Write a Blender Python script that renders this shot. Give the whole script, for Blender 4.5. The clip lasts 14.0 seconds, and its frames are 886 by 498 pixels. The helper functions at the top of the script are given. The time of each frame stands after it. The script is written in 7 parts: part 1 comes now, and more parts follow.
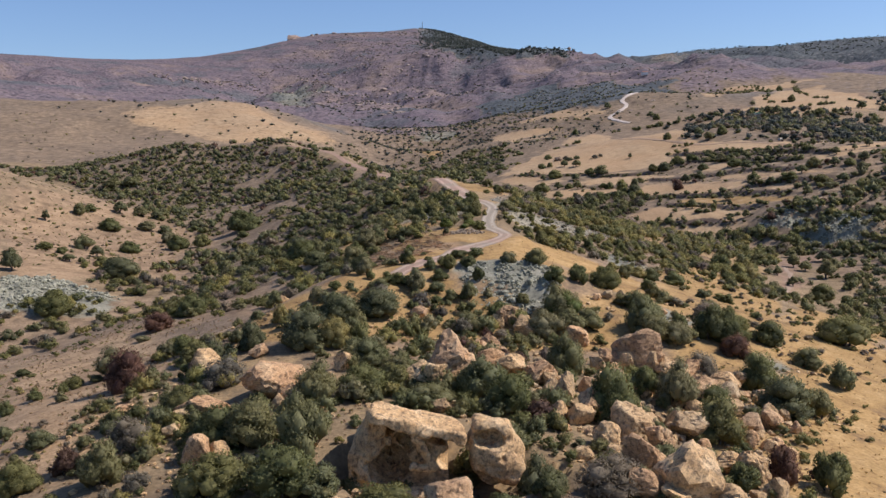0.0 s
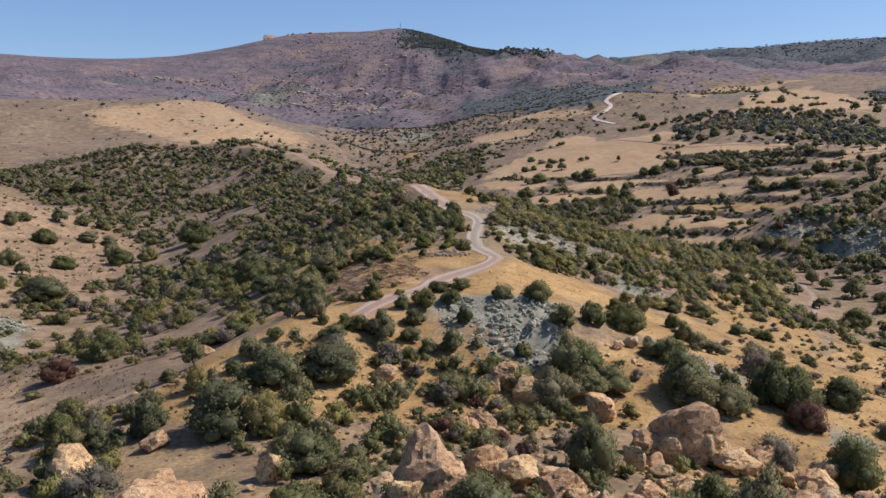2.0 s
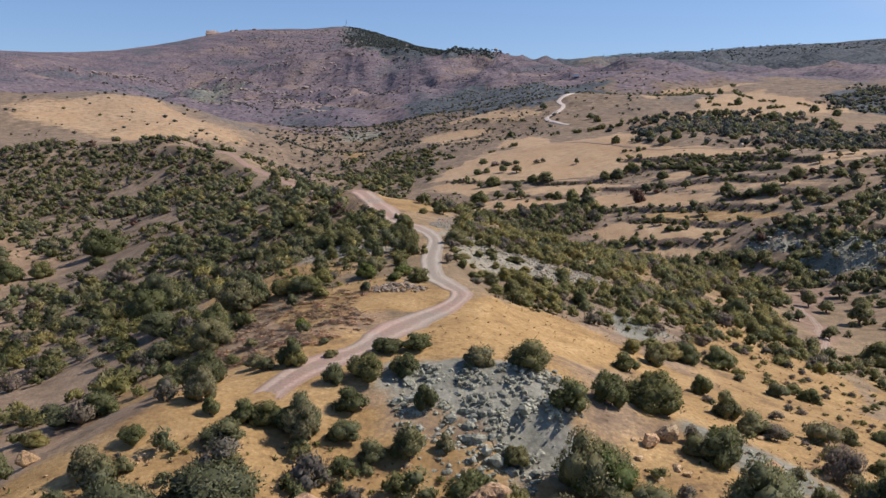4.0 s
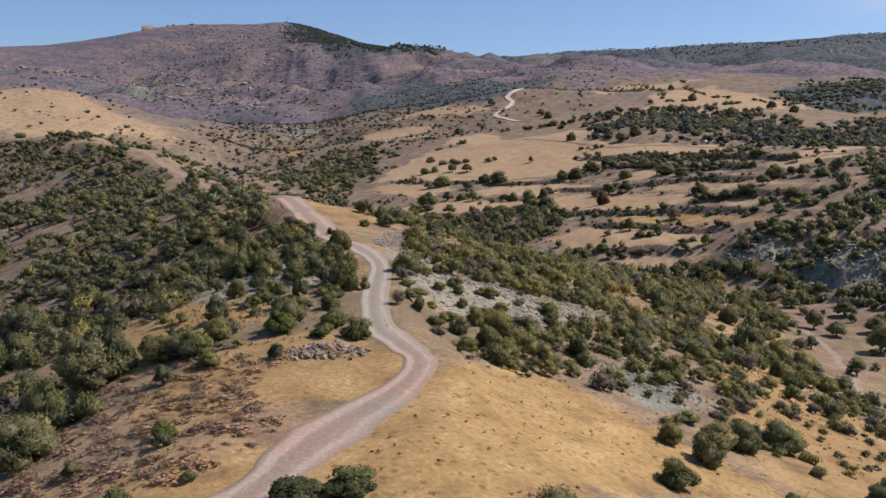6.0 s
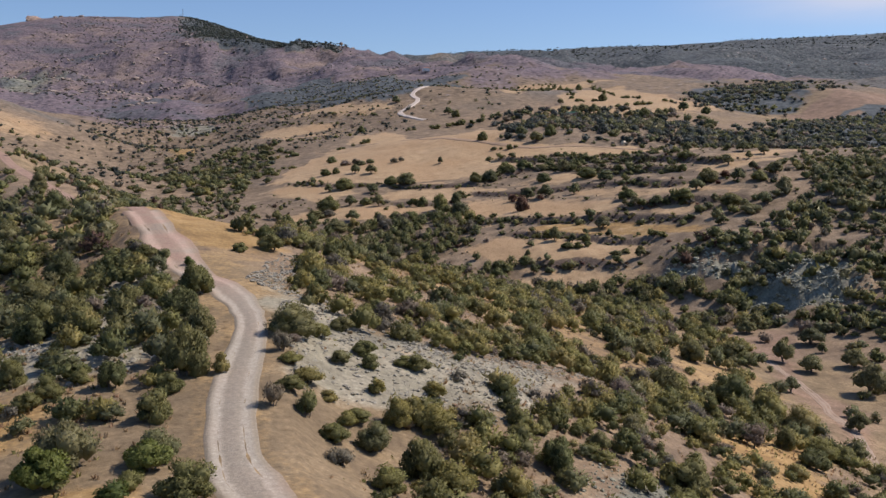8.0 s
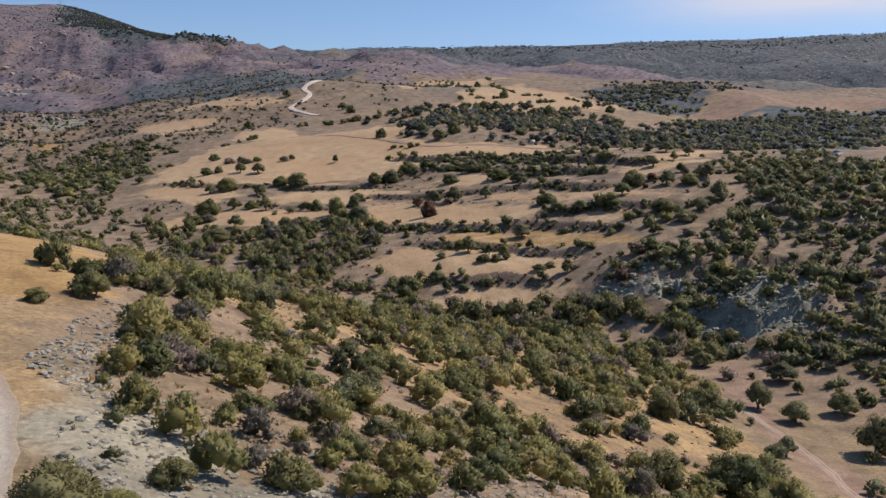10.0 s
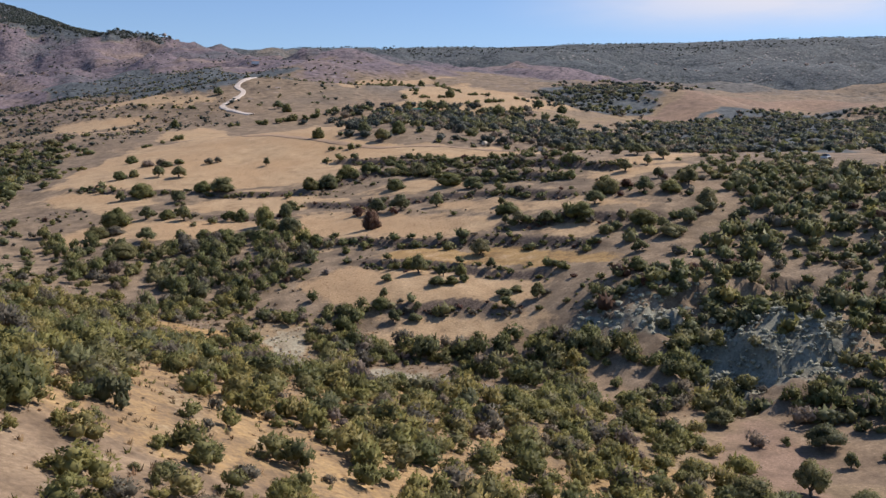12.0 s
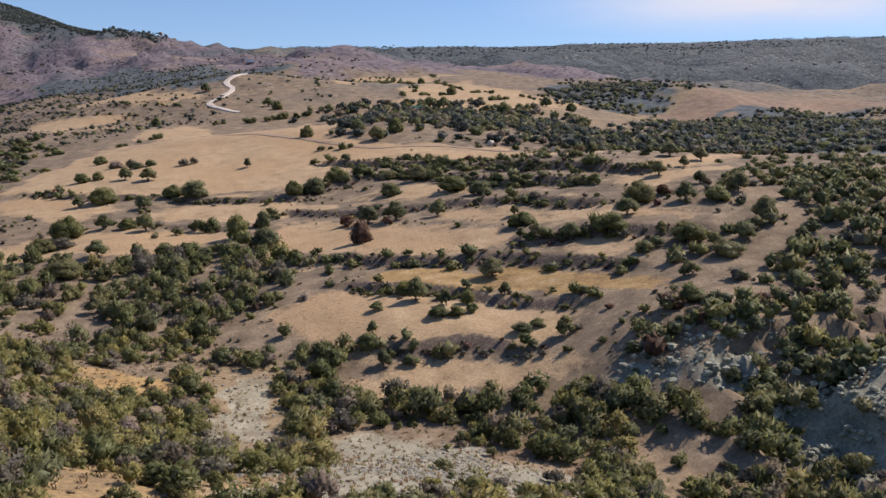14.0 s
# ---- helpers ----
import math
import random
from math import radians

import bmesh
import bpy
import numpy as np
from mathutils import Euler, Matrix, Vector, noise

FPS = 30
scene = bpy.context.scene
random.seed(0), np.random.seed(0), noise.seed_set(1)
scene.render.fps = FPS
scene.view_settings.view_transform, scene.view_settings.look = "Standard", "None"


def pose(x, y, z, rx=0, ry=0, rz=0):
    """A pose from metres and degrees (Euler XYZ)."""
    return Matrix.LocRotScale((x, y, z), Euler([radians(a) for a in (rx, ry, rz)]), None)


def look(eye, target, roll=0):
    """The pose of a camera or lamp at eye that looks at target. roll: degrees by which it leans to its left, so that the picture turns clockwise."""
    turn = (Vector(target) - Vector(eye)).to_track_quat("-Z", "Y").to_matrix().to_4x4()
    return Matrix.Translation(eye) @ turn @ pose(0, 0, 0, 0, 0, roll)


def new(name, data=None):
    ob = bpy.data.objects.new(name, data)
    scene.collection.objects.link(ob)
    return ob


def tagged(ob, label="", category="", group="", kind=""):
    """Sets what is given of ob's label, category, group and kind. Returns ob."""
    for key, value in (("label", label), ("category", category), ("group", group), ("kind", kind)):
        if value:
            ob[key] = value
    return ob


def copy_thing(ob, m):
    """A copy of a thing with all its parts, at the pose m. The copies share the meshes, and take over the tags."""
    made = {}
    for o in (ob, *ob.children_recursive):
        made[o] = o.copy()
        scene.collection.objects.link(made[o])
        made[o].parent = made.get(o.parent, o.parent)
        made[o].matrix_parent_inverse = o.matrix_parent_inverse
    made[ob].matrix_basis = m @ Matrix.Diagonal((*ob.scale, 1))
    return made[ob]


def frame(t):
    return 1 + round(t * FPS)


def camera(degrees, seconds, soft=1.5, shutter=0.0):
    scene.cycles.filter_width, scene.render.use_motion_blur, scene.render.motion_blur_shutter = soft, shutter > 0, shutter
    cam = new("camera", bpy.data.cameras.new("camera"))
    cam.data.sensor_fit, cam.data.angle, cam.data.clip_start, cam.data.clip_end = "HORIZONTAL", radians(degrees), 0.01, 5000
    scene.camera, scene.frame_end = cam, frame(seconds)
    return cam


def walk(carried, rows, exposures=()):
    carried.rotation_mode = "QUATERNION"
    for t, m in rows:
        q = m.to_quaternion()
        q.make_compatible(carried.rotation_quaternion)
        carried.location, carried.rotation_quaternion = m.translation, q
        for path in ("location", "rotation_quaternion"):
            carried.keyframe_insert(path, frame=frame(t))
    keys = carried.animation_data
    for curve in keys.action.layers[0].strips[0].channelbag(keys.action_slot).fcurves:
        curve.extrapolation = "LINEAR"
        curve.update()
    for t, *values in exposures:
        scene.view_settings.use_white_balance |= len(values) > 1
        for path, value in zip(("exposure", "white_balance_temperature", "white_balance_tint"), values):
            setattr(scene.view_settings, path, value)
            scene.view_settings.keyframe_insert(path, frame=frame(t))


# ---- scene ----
cam = camera(50.2, 14.0)
PATH = [
    (0, (2.658, 0.659, 38.134), (2.62, 2.649, 37.943), -0.9),
    (0.5, (2.567, 8.536, 38.319), (2.529, 10.526, 38.129), -0.9),
    (1, (2.485, 16.383, 38.473), (2.456, 18.374, 38.284), -0.8),
    (1.5, (2.437, 25.015, 38.617), (2.425, 27.006, 38.428), -0.8),
    (2, (2.411, 33.423, 38.739), (2.419, 35.414, 38.55), -0.8),
    (2.5, (2.205, 42.334, 38.862), (2.237, 44.325, 38.672), -0.8),
    (3, (2.209, 51.034, 38.941), (2.265, 53.024, 38.753), -0.7),
    (3.2, (2.128, 54.893, 38.985), (2.197, 56.883, 38.796), -0.6),
    (5.3, (2.927, 91.917, 39.303), (3.123, 93.898, 39.114), -0.3),
    (5.5, (3.531, 96.088, 39.289), (3.736, 98.068, 39.097), -0.4),
    (6, (4.085, 105.039, 39.328), (4.325, 107.015, 39.134), -0.3),
    (6.5, (4.863, 113.812, 39.345), (5.149, 115.781, 39.151), -0.2),
    (7, (5.834, 122.879, 39.333), (6.172, 124.841, 39.139), -0.1),
    (7.5, (6.967, 131.638, 39.447), (7.356, 133.591, 39.252), 0.0),
    (8, (8.324, 140.397, 39.64), (8.767, 142.338, 39.445), 0.1),
    (8.5, (9.789, 149.562, 39.62), (10.289, 151.489, 39.425), 0.2),
    (9, (11.51, 158.133, 39.591), (12.062, 160.045, 39.397), 0.3),
    (9.2, (12.219, 161.528, 39.614), (12.793, 163.434, 39.419), 0.3),
    (11.3, (21.475, 197.463, 40.136), (22.238, 199.302, 39.944), 0.8),
    (11.5, (22.898, 201.032, 40.099), (23.668, 202.867, 39.908), 0.7),
    (12, (26.436, 209.748, 40.125), (27.21, 211.582, 39.933), 0.7),
    (12.5, (30.01, 218.734, 40.25), (30.783, 220.568, 40.058), 0.6),
    (13, (33.452, 227.033, 40.176), (34.225, 228.867, 39.985), 0.7),
    (13.5, (36.896, 235.541, 40.161), (37.67, 237.376, 39.97), 0.7),
    (14, (40.273, 243.971, 40.189), (41.047, 245.805, 39.999), 0.8),
]
walk(cam, [(t, look(eye, target, roll)) for t, eye, target, roll in PATH], exposures=[(0.0, 0.24, 6500, 19), (3.0, 0.24, 6500, 19), (6.0, 0.16, 6560, 19), (9.0, 0.15, 6620, 18), (11.5, 0.26, 6620, 17), (14.0, 0.32, 6640, 18)])

# ---- world and sun ----
SUN_EL, SUN_AZ = radians(47), radians(84)
world = bpy.data.worlds.new("world")
scene.world = world
world.use_nodes = True
wt = world.node_tree
sky = wt.nodes.new("ShaderNodeTexSky")
sky.sky_type, sky.sun_disc = "NISHITA", False
sky.sun_elevation, sky.sun_rotation = SUN_EL, SUN_AZ
sky.altitude, sky.air_density, sky.dust_density, sky.ozone_density = 300, 1.0, 0.4, 7.5
back = wt.nodes["Background"]
back.inputs["Strength"].default_value = 0.105
wt.links.new(sky.outputs[0], back.inputs["Color"])
sun_data = bpy.data.lights.new("sun", "SUN")
sun_data.energy, sun_data.angle, sun_data.color = 4.1, radians(0.6), (1.0, 0.945, 0.86)
sun = new("sun", sun_data)
sun.matrix_world = look((0, 0, 0), (-math.sin(SUN_AZ) * math.cos(SUN_EL), -math.cos(SUN_AZ) * math.cos(SUN_EL), -math.sin(SUN_EL)))

# ---- noise in the plan ----
def hashed(ix, iy, seed):
    h = (ix.astype(np.int64) * 374761393 + iy.astype(np.int64) * 668265263 + seed * 974634777) & 0x7FFFFFFF
    h = ((h ^ (h >> 13)) * 1274126177) & 0x7FFFFFFF
    return ((h ^ (h >> 16)) & 0xFFFF) / 65535.0


def value_noise(x, y, seed=0):
    """Smooth noise of unit cells, -1 to 1."""
    fx, fy = np.floor(x), np.floor(y)
    u, v = x - fx, y - fy
    u, v = u * u * (3 - 2 * u), v * v * (3 - 2 * v)
    a, b = hashed(fx, fy, seed), hashed(fx + 1, fy, seed)
    c, d = hashed(fx, fy + 1, seed), hashed(fx + 1, fy + 1, seed)
    return (a + (b - a) * u + (c - a) * v + (a - b - c + d) * u * v) * 2 - 1


def fbm(x, y, size, octaves=4, seed=0):
    out, amp = 0.0, 1.0
    for k in range(octaves):
        out = out + amp * value_noise(x / size * 2 ** k + 17.3 * k, y / size * 2 ** k - 9.1 * k, seed + k)
        amp *= 0.5
    return out


def step(a, b, v):
    t = np.clip((v - a) / (b - a), 0, 1)
    return t * t * (3 - 2 * t)


# ---- landform: crests, flanks and stream beds as lines of (x, y, z) ----
ROAD = [(-7.4, 142.4, 20.6), (-6.1, 144.7, 21.2), (-4.5, 147.3, 21.65), (-2.3, 150.2, 22.0), (0.3, 153.4, 22.3), (2.4, 158, 22.7), (5.2, 163.2, 23.0), (8.8, 169, 23.4), (10.9, 175.5, 23.8), (9.9, 181, 24.1), (8.4, 188, 24.5),
        (8.5, 198, 25.6), (9.9, 214, 26.9), (8, 228, 27.6), (4.1, 240, 28.4), (-2.9, 273, 32.3), (-8, 296, 31.5), (-17, 322, 30.6), (-31, 364, 33.4),
        (-45, 402, 37), (-56, 428, 41.5), (-80, 460, 45.5)]
ROAD_FORM = [(-20, 145, 18.6), (-4, 154, 22.2), (9.1, 168, 23.4), (8.8, 187, 24.5), (9.9, 214, 26.9), (4.1, 240, 28.4), (-8, 296, 31.5), (-31, 364, 33.4), (-56, 428, 41.5)]
SPUR = [(0, -80, 2), (2, 0, 8), (2, 55, 12.5), (4, 80, 14), (6, 100, 15), (8, 126, 14.6), (8, 147, 21.6), (16, 150, 21.4), (-3, 148, 21.4),
        (16, 190, 22.2), (19, 219, 25.2), (14, 240, 27), (6, 262, 30.5), (3, 285, 30.5), (22, 262, 26), (25, 160, 17.8)]
SPUR_EAST = [(28, 124, 12.4), (31, 130, 13.6), (33, 194, 17.2), (55, 214, 12), (70, 216, 6.5), (52, 239, 14), (41, 88, 8), (53, 132, 8.5),
             (74, 163, 4.5), (48, 155, 11.2), (60, 285, 14), (43, 333, 13.5), (80, 318, 9.6), (63, 330, 11), (30, 300, 22), (12, 330, 24), (40, 270, 19.5), (20, 380, 17), (82, 262, 6.0), (60, 60, 0)]
SPUR_WEST = [(-24, 129, 17.0), (-24, 138, 17.1), (-19, 137.5, 19.6), (-24, 147, 16.0), (-54, 196, 7.6), (-20, 242, 20.0), (-58, 125, 8.0), (-39, 95, 12), (-34, 75, 11), (-48.7, 155.4, 9.6), (-34, 149.5, 13.6), (-40, 148, 11.7), (-32, 124, 14.0), (-43, 137.6, 10.2), (-36, 166, 12.2), (-60, 182, 8.1), (-50, 177, 10.2), (-35, 179, 12.1),
             (-32, 190, 15), (-12, 175, 21), (-14, 205, 23), (-50, 300, 20), (-28, 285, 27), (-60, 40, 2), (-30, 330, 28)]
WEST_VALLEY = [(-105, 60, -4), (-95, 120, 1), (-80, 175, 4), (-72, 225, 7), (-72, 270, 9), (-88, 320, 12), (-130, 385, 18), (-200, 425, 26), (-300, 470, 38)]
WEST_HILL = [(-100, 200, 10), (-158, 330, 36), (-135, 345, 26.8), (-129, 290, 19.3), (-104, 255, 12.4), (-122, 250, 17.5), (-101, 335, 15.2), (-180, 250, 32), (-220, 330, 48), (-240, 180, 30)]
WOODED_HILL = [(-233, 520, 34), (-150, 500, 46), (-93, 480, 47.5), (-117, 430, 28), (-160, 440, 26), (-107, 465, 38), (-75, 400, 29), (-22, 415, 26.5), (-50, 478, 34), (-12, 520, 19), (-9, 366, 27), (-70, 540, 34)]
STREAM = [(-60, 760, 34), (-35, 660, 27), (-8, 560, 20), (20, 470, 13), (45, 415, 9.5), (66, 380, 7.6), (62, 352, 6.4), (88, 338, 5), (112, 318, 4), (100, 274, 3), (90, 232, 2), (98, 170, -2), (104, 90, -7), (100, 0, -12)]
TERRACES = [(86, 374, 8), (106, 356, 8.6), (76, 394, 11), (96, 386, 14.5), (109, 390, 16.5), (51, 467, 17.4), (92, 484, 23.4), (146, 458, 34), (103, 562, 37), (49, 583, 31.5),
            (162, 459, 40), (120, 420, 24), (150, 400, 30), (44, 560, 29), (113, 660, 48.5), (162, 690, 54.5), (206, 530, 43), (76, 800, 57), (21, 760, 46), (158, 594, 52), (194, 637, 57)]
EAST_HILL = [(122, 349, 15.5), (144, 350, 20), (132, 331, 12.5), (118, 338, 10), (158, 350, 22.4), (171, 370, 29.4), (207, 435, 41.5), (227, 480, 42.5), (222, 420, 41.5), (135, 300, 8),
             (170, 290, 18), (210, 320, 34), (170, 220, 16), (180, 100, 12), (300, 350, 40)]
PLATEAU = [(429, 600, 56), (519, 760, 76), (379, 650, 56), (294, 1000, 101), (300, 760, 74), (351, 760, 75), (467, 1120, 125), (339, 1250, 154), (277, 1250, 140), (604, 1050, 118),
           (315, 914, 96), (152, 880, 84), (160, 905, 92), (464, 775, 89), (409, 763, 74), (620, 800, 88), (250, 1120, 124), (150, 1000, 92)]
FAR_WEST = [(-337, 700, 66), (-440, 950, 101), (-218, 900, 97), (-118, 800, 61), (-56, 640, 34), (-239, 720, 59), (-362, 1000, 97), (-915, 1900, 210), (-666, 1700, 184), (-454, 1500, 147), (-969, 2300, 271), (-700, 900, 140), (-300, 1250, 92)]
MOUNTAIN = [(-461, 2772, 258), (-191, 2900, 348), (-282, 1900, 138), (-147, 1300, 71), (-124, 1900, 152), (-74, 2500, 260), (-292, 2900, 316), (320, 2863, 346), (353, 2863, 342), (106, 2000, 201), (206, 2500, 284),
            (25, 1657, 137), (-30, 1190, 72), (-48, 900, 44), (24, 1000, 72), (107, 1200, 100), (169, 1500, 150), (341, 2000, 220)]
SKYLINE = [(-1587, 3300, 419), (-1292, 3300, 401), (-1058, 3500, 408), (-898, 3700, 434), (-808, 3800, 456), (-672, 3800, 500), (-488, 3950, 533), (-313, 4100, 572), (-158, 4150, 592), (23, 4000, 534), (226, 3500, 424),
           (231, 3138, 366), (437, 3041, 342), (544, 2846, 324), (640, 2950, 344), (757, 2780, 330), (820, 2540, 306), (754, 3300, 375), (979, 3100, 372), (1135, 2900, 375), (1237, 2800, 364), (1514, 2800, 391), (1782, 2600, 393), (2118, 2500, 411), (2389, 2400, 419)]
FAR_EAST = [(881, 1700, 201), (1000, 1400, 158), (1166, 1300, 158), (795, 2000, 238), (1800, 1500, 260), (1500, 600, 150), (900, 500, 90)]
EDGE = [(-3500, 3000, 420), (-2500, 1500, 260), (-2500, -500, 100), (0, -1200, -60), (2500, -500, 80), (3500, 1500, 420), (0, 4700, 380), (-1500, 4700, 300), (2000, 4700, 300), (-700, 200, 90), (700, 100, 40), (-400, -300, 20), (400, -300, 0)]


def landform():
    """A smooth sheet through the lines above: weights of a soft-tipped cone on each point, and a plane."""
    pts = np.array(ROAD_FORM + SPUR + SPUR_EAST + SPUR_WEST + WEST_VALLEY + WEST_HILL + WOODED_HILL + STREAM + TERRACES + EAST_HILL + PLATEAU + FAR_WEST + MOUNTAIN + SKYLINE + FAR_EAST + EDGE, float)
    soft = 3 + 0.03 * np.hypot(pts[:, 0], pts[:, 1]) + 0.08 * np.maximum(np.hypot(pts[:, 0], pts[:, 1]) - 1300, 0)
    n = len(pts)
    a = np.zeros((n + 3, n + 3))
    a[:n, :n] = np.sqrt((pts[:, None, 0] - pts[None, :, 0]) ** 2 + (pts[:, None, 1] - pts[None, :, 1]) ** 2 + soft[None, :] ** 2)
    a[:n, n:] = np.c_[np.ones(n), pts[:, :2]]
    a[n:, :n] = a[:n, n:].T
    w = np.linalg.solve(a, np.r_[pts[:, 2], 0, 0, 0])
    return pts, soft, w


FORM_P, FORM_S, FORM_W = landform()


def along(line, x, y):
    """Distance from a line of (x, y, ...) and the interpolated third value at the nearest place."""
    best, val = np.full(x.shape, 1e9), np.zeros(x.shape)
    for a, b in zip(line[:-1], line[1:]):
        dx, dy = b[0] - a[0], b[1] - a[1]
        t = np.clip(((x - a[0]) * dx + (y - a[1]) * dy) / (dx * dx + dy * dy), 0, 1)
        d = np.hypot(x - a[0] - t * dx, y - a[1] - t * dy)
        near = d < best
        best = np.where(near, d, best)
        if len(a) > 2:
            val = np.where(near, a[2] + t * (b[2] - a[2]), val)
    return best, val


def blob(x, y, cx, cy, rx, ry, turn=0.0, rough=0.25, seed=3):
    """1 inside an uneven ellipse, 0 outside."""
    c, s = math.cos(radians(turn)), math.sin(radians(turn))
    u, v = ((x - cx) * c + (y - cy) * s) / rx, (-(x - cx) * s + (y - cy) * c) / ry
    r = np.sqrt(u * u + v * v) + rough * fbm(x, y, 0.6 * min(rx, ry), 3, seed)
    return 1 - step(0.85, 1.1, r)


def smooth_line(line, n=6):
    """More points on a line, by a Catmull-Rom curve."""
    p = [line[0]] + list(line) + [line[-1]]
    out = []
    for i in range(1, len(p) - 2):
        a, b, c, d = (np.array(q, float) for q in p[i - 1:i + 3])
        for k in range(n):
            t = k / n
            out.append(tuple(0.5 * ((2 * b) + (c - a) * t + (2 * a - 5 * b + 4 * c - d) * t * t + (3 * b - a - 3 * c + d) * t ** 3)))
    out.append(tuple(map(float, line[-1])))
    return out


ROAD_FINE = smooth_line(ROAD, 5)
# dry banks between the terraces: half their rise, how thickly they are overgrown, and their line (uphill on its left)
BANKS = [(0.6, 0.7, [(85, 382), (92, 380), (98, 377), (104, 372), (110, 367)]),
         (0.75, 0.8, [(90, 415), (96, 404), (103, 398), (110, 389), (118, 380), (125, 374)]),
         (0.85, 0.9, [(86, 441), (96, 430), (102, 421), (110, 411), (121, 404), (128, 395), (134, 385), (139, 377)]),
         (0.8, 1.0, [(123, 407), (130, 406), (137, 402), (142, 397), (148, 388), (156, 382)]),
         (0.8, 0.6, [(97, 494), (107, 479), (118, 466), (132, 456), (140, 441), (144, 422), (151, 413)]),
         (0.9, 1.5, [(102, 506), (112, 508), (123, 511), (137, 510), (143, 489), (147, 462), (153, 443), (157, 429)]),
         (1.0, 1.2, [(124, 550), (141, 522), (152, 504), (157, 459), (164, 440), (173, 426)]),
         (0.5, 0.3, [(66, 496), (74, 488), (85, 475)]),
         (0.7, 0.7, [(73, 525), (88, 515), (99, 507), (109, 497)]),
         (0.7, 0.6, [(37, 557), (51, 544), (71, 529)])]
# stubble fields between them: share of pale stubble, share of golden straw, outline
FIELDS = [(0.95, 0.0, [(76, 374), (85, 381), (91, 378), (102, 372), (110, 365), (114, 355), (113, 351), (107, 357), (98, 364), (86, 368)]),
          (0.95, 0.0, [(76, 406), (82, 411), (90, 412), (96, 402), (103, 394), (111, 388), (118, 376), (112, 368), (103, 374), (90, 381), (85, 382), (79, 387)]),
          (0.5, 0.9, [(95, 412), (97, 419), (105, 414), (116, 404), (127, 393), (139, 376), (137, 364), (128, 376), (120, 384), (111, 393), (102, 401)]),
          (0.85, 0.0, [(87, 443), (89, 464), (94, 479), (108, 463), (114, 445), (129, 418), (129, 408), (121, 408), (112, 415), (100, 428)]),
          (0.95, 0.3, [(129, 404), (137, 399), (145, 386), (142, 381), (135, 387), (129, 396)]),
          (0.8, 0.2, [(116, 451), (126, 455), (136, 434), (142, 418), (150, 409), (155, 398), (162, 384), (158, 382), (150, 390), (140, 402), (130, 421)]),
          (0.7, 0.6, [(106, 487), (120, 492), (135, 496), (141, 477), (144, 457), (149, 432), (155, 426), (152, 415), (144, 428), (139, 452), (126, 464), (115, 474)]),
          (1.0, 0.0, [(157, 430), (163, 434), (175, 424), (191, 426), (201, 430), (186, 417), (172, 413), (168, 408), (162, 415)]),
          (1.0, 0.0, [(68, 521), (90, 511), (108, 494), (104, 477), (86, 483), (74, 494), (67, 500)]),
          (0.9, 0.0, [(47, 504), (65, 492), (81, 476), (87, 458), (76, 460), (60, 464), (45, 473), (31, 479), (30, 493), (40, 499)]),
          (1.0, 0.0, [(28, 561), (48, 543), (62, 513), (47, 513), (33, 532), (29, 539)]),
          (1.0, 0.0, [(27, 574), (37, 589), (47, 645), (54, 669), (68, 679), (98, 668), (119, 663), (158, 719), (172, 729), (156, 635), (143, 596), (133, 599), (133, 584), (143, 563), (164, 541), (188, 537),
                      (170, 455), (167, 448), (162, 500), (143, 527), (128, 526), (102, 509), (88, 518), (59, 541), (44, 550)]),
          (1.0, 0.0, [(168, 440), (183, 440), (228, 469), (212, 446), (182, 428), (170, 429)]),
          (1.0, 0.0, [(56, 940), (92, 960), (117, 888), (133, 879), (150, 885), (143, 862), (132, 850), (108, 866), (78, 892), (66, 906)]),
          (1.0, 0.0, [(78, 868), (100, 856), (128, 846), (124, 829), (94, 850)]),
          (0.75, 0.0, [(26, 770), (35, 879), (54, 867), (79, 845), (89, 849), (83, 831), (69, 800), (48, 800)]),
          (0.75, 0.0, [(36, 748), (52, 764), (69, 777), (80, 800), (72, 790), (50, 788), (26, 765)]),
          (0.9, 0.0, [(70, 700), (86, 719), (101, 732), (112, 700), (98, 668), (85, 686)])]


# sandy openings in the scrub of the flank
OPENINGS = [[(22, 258), (25, 263), (27, 255), (26, 249), (24, 248), (23, 252)],
            [(29, 268), (35, 300), (38, 292), (36, 281), (31, 265), (29, 256), (29, 262)],
            [(40, 283), (44, 278), (47, 277), (45, 270), (41, 276), (39, 274)],
            [(40, 265), (48, 270), (47, 262), (39, 255)],
            [(28, 299), (30, 300), (29, 288), (27, 284)],
            [(72, 359), (89, 358), (73, 321), (61, 308)]]
TILLED = [(395, 744), (423, 753), (536, 848), (649, 902), (622, 775), (607, 762), (592, 793), (538, 782), (436, 706), (395, 708)]


def beside(line, x, y):
    """Signed distance from a line (its left is above nought) and the share of it left at its ends."""
    best, side, pos, run = np.full(x.shape, 1e9), np.ones(x.shape), np.zeros(x.shape), 0.0
    for a, b in zip(line[:-1], line[1:]):
        dx, dy = b[0] - a[0], b[1] - a[1]
        n = math.hypot(dx, dy)
        t = np.clip(((x - a[0]) * dx + (y - a[1]) * dy) / (n * n), 0, 1)
        d = np.hypot(x - a[0] - t * dx, y - a[1] - t * dy)
        near = d < best
        best, pos = np.where(near, d, best), np.where(near, run + t * n, pos)
        side = np.where(near, np.where(dx * (y - a[1]) - dy * (x - a[0]) > 0, 1.0, -1.0), side)
        run += n
    return best * side, step(0, 7, pos) * step(0, 7, run - pos)


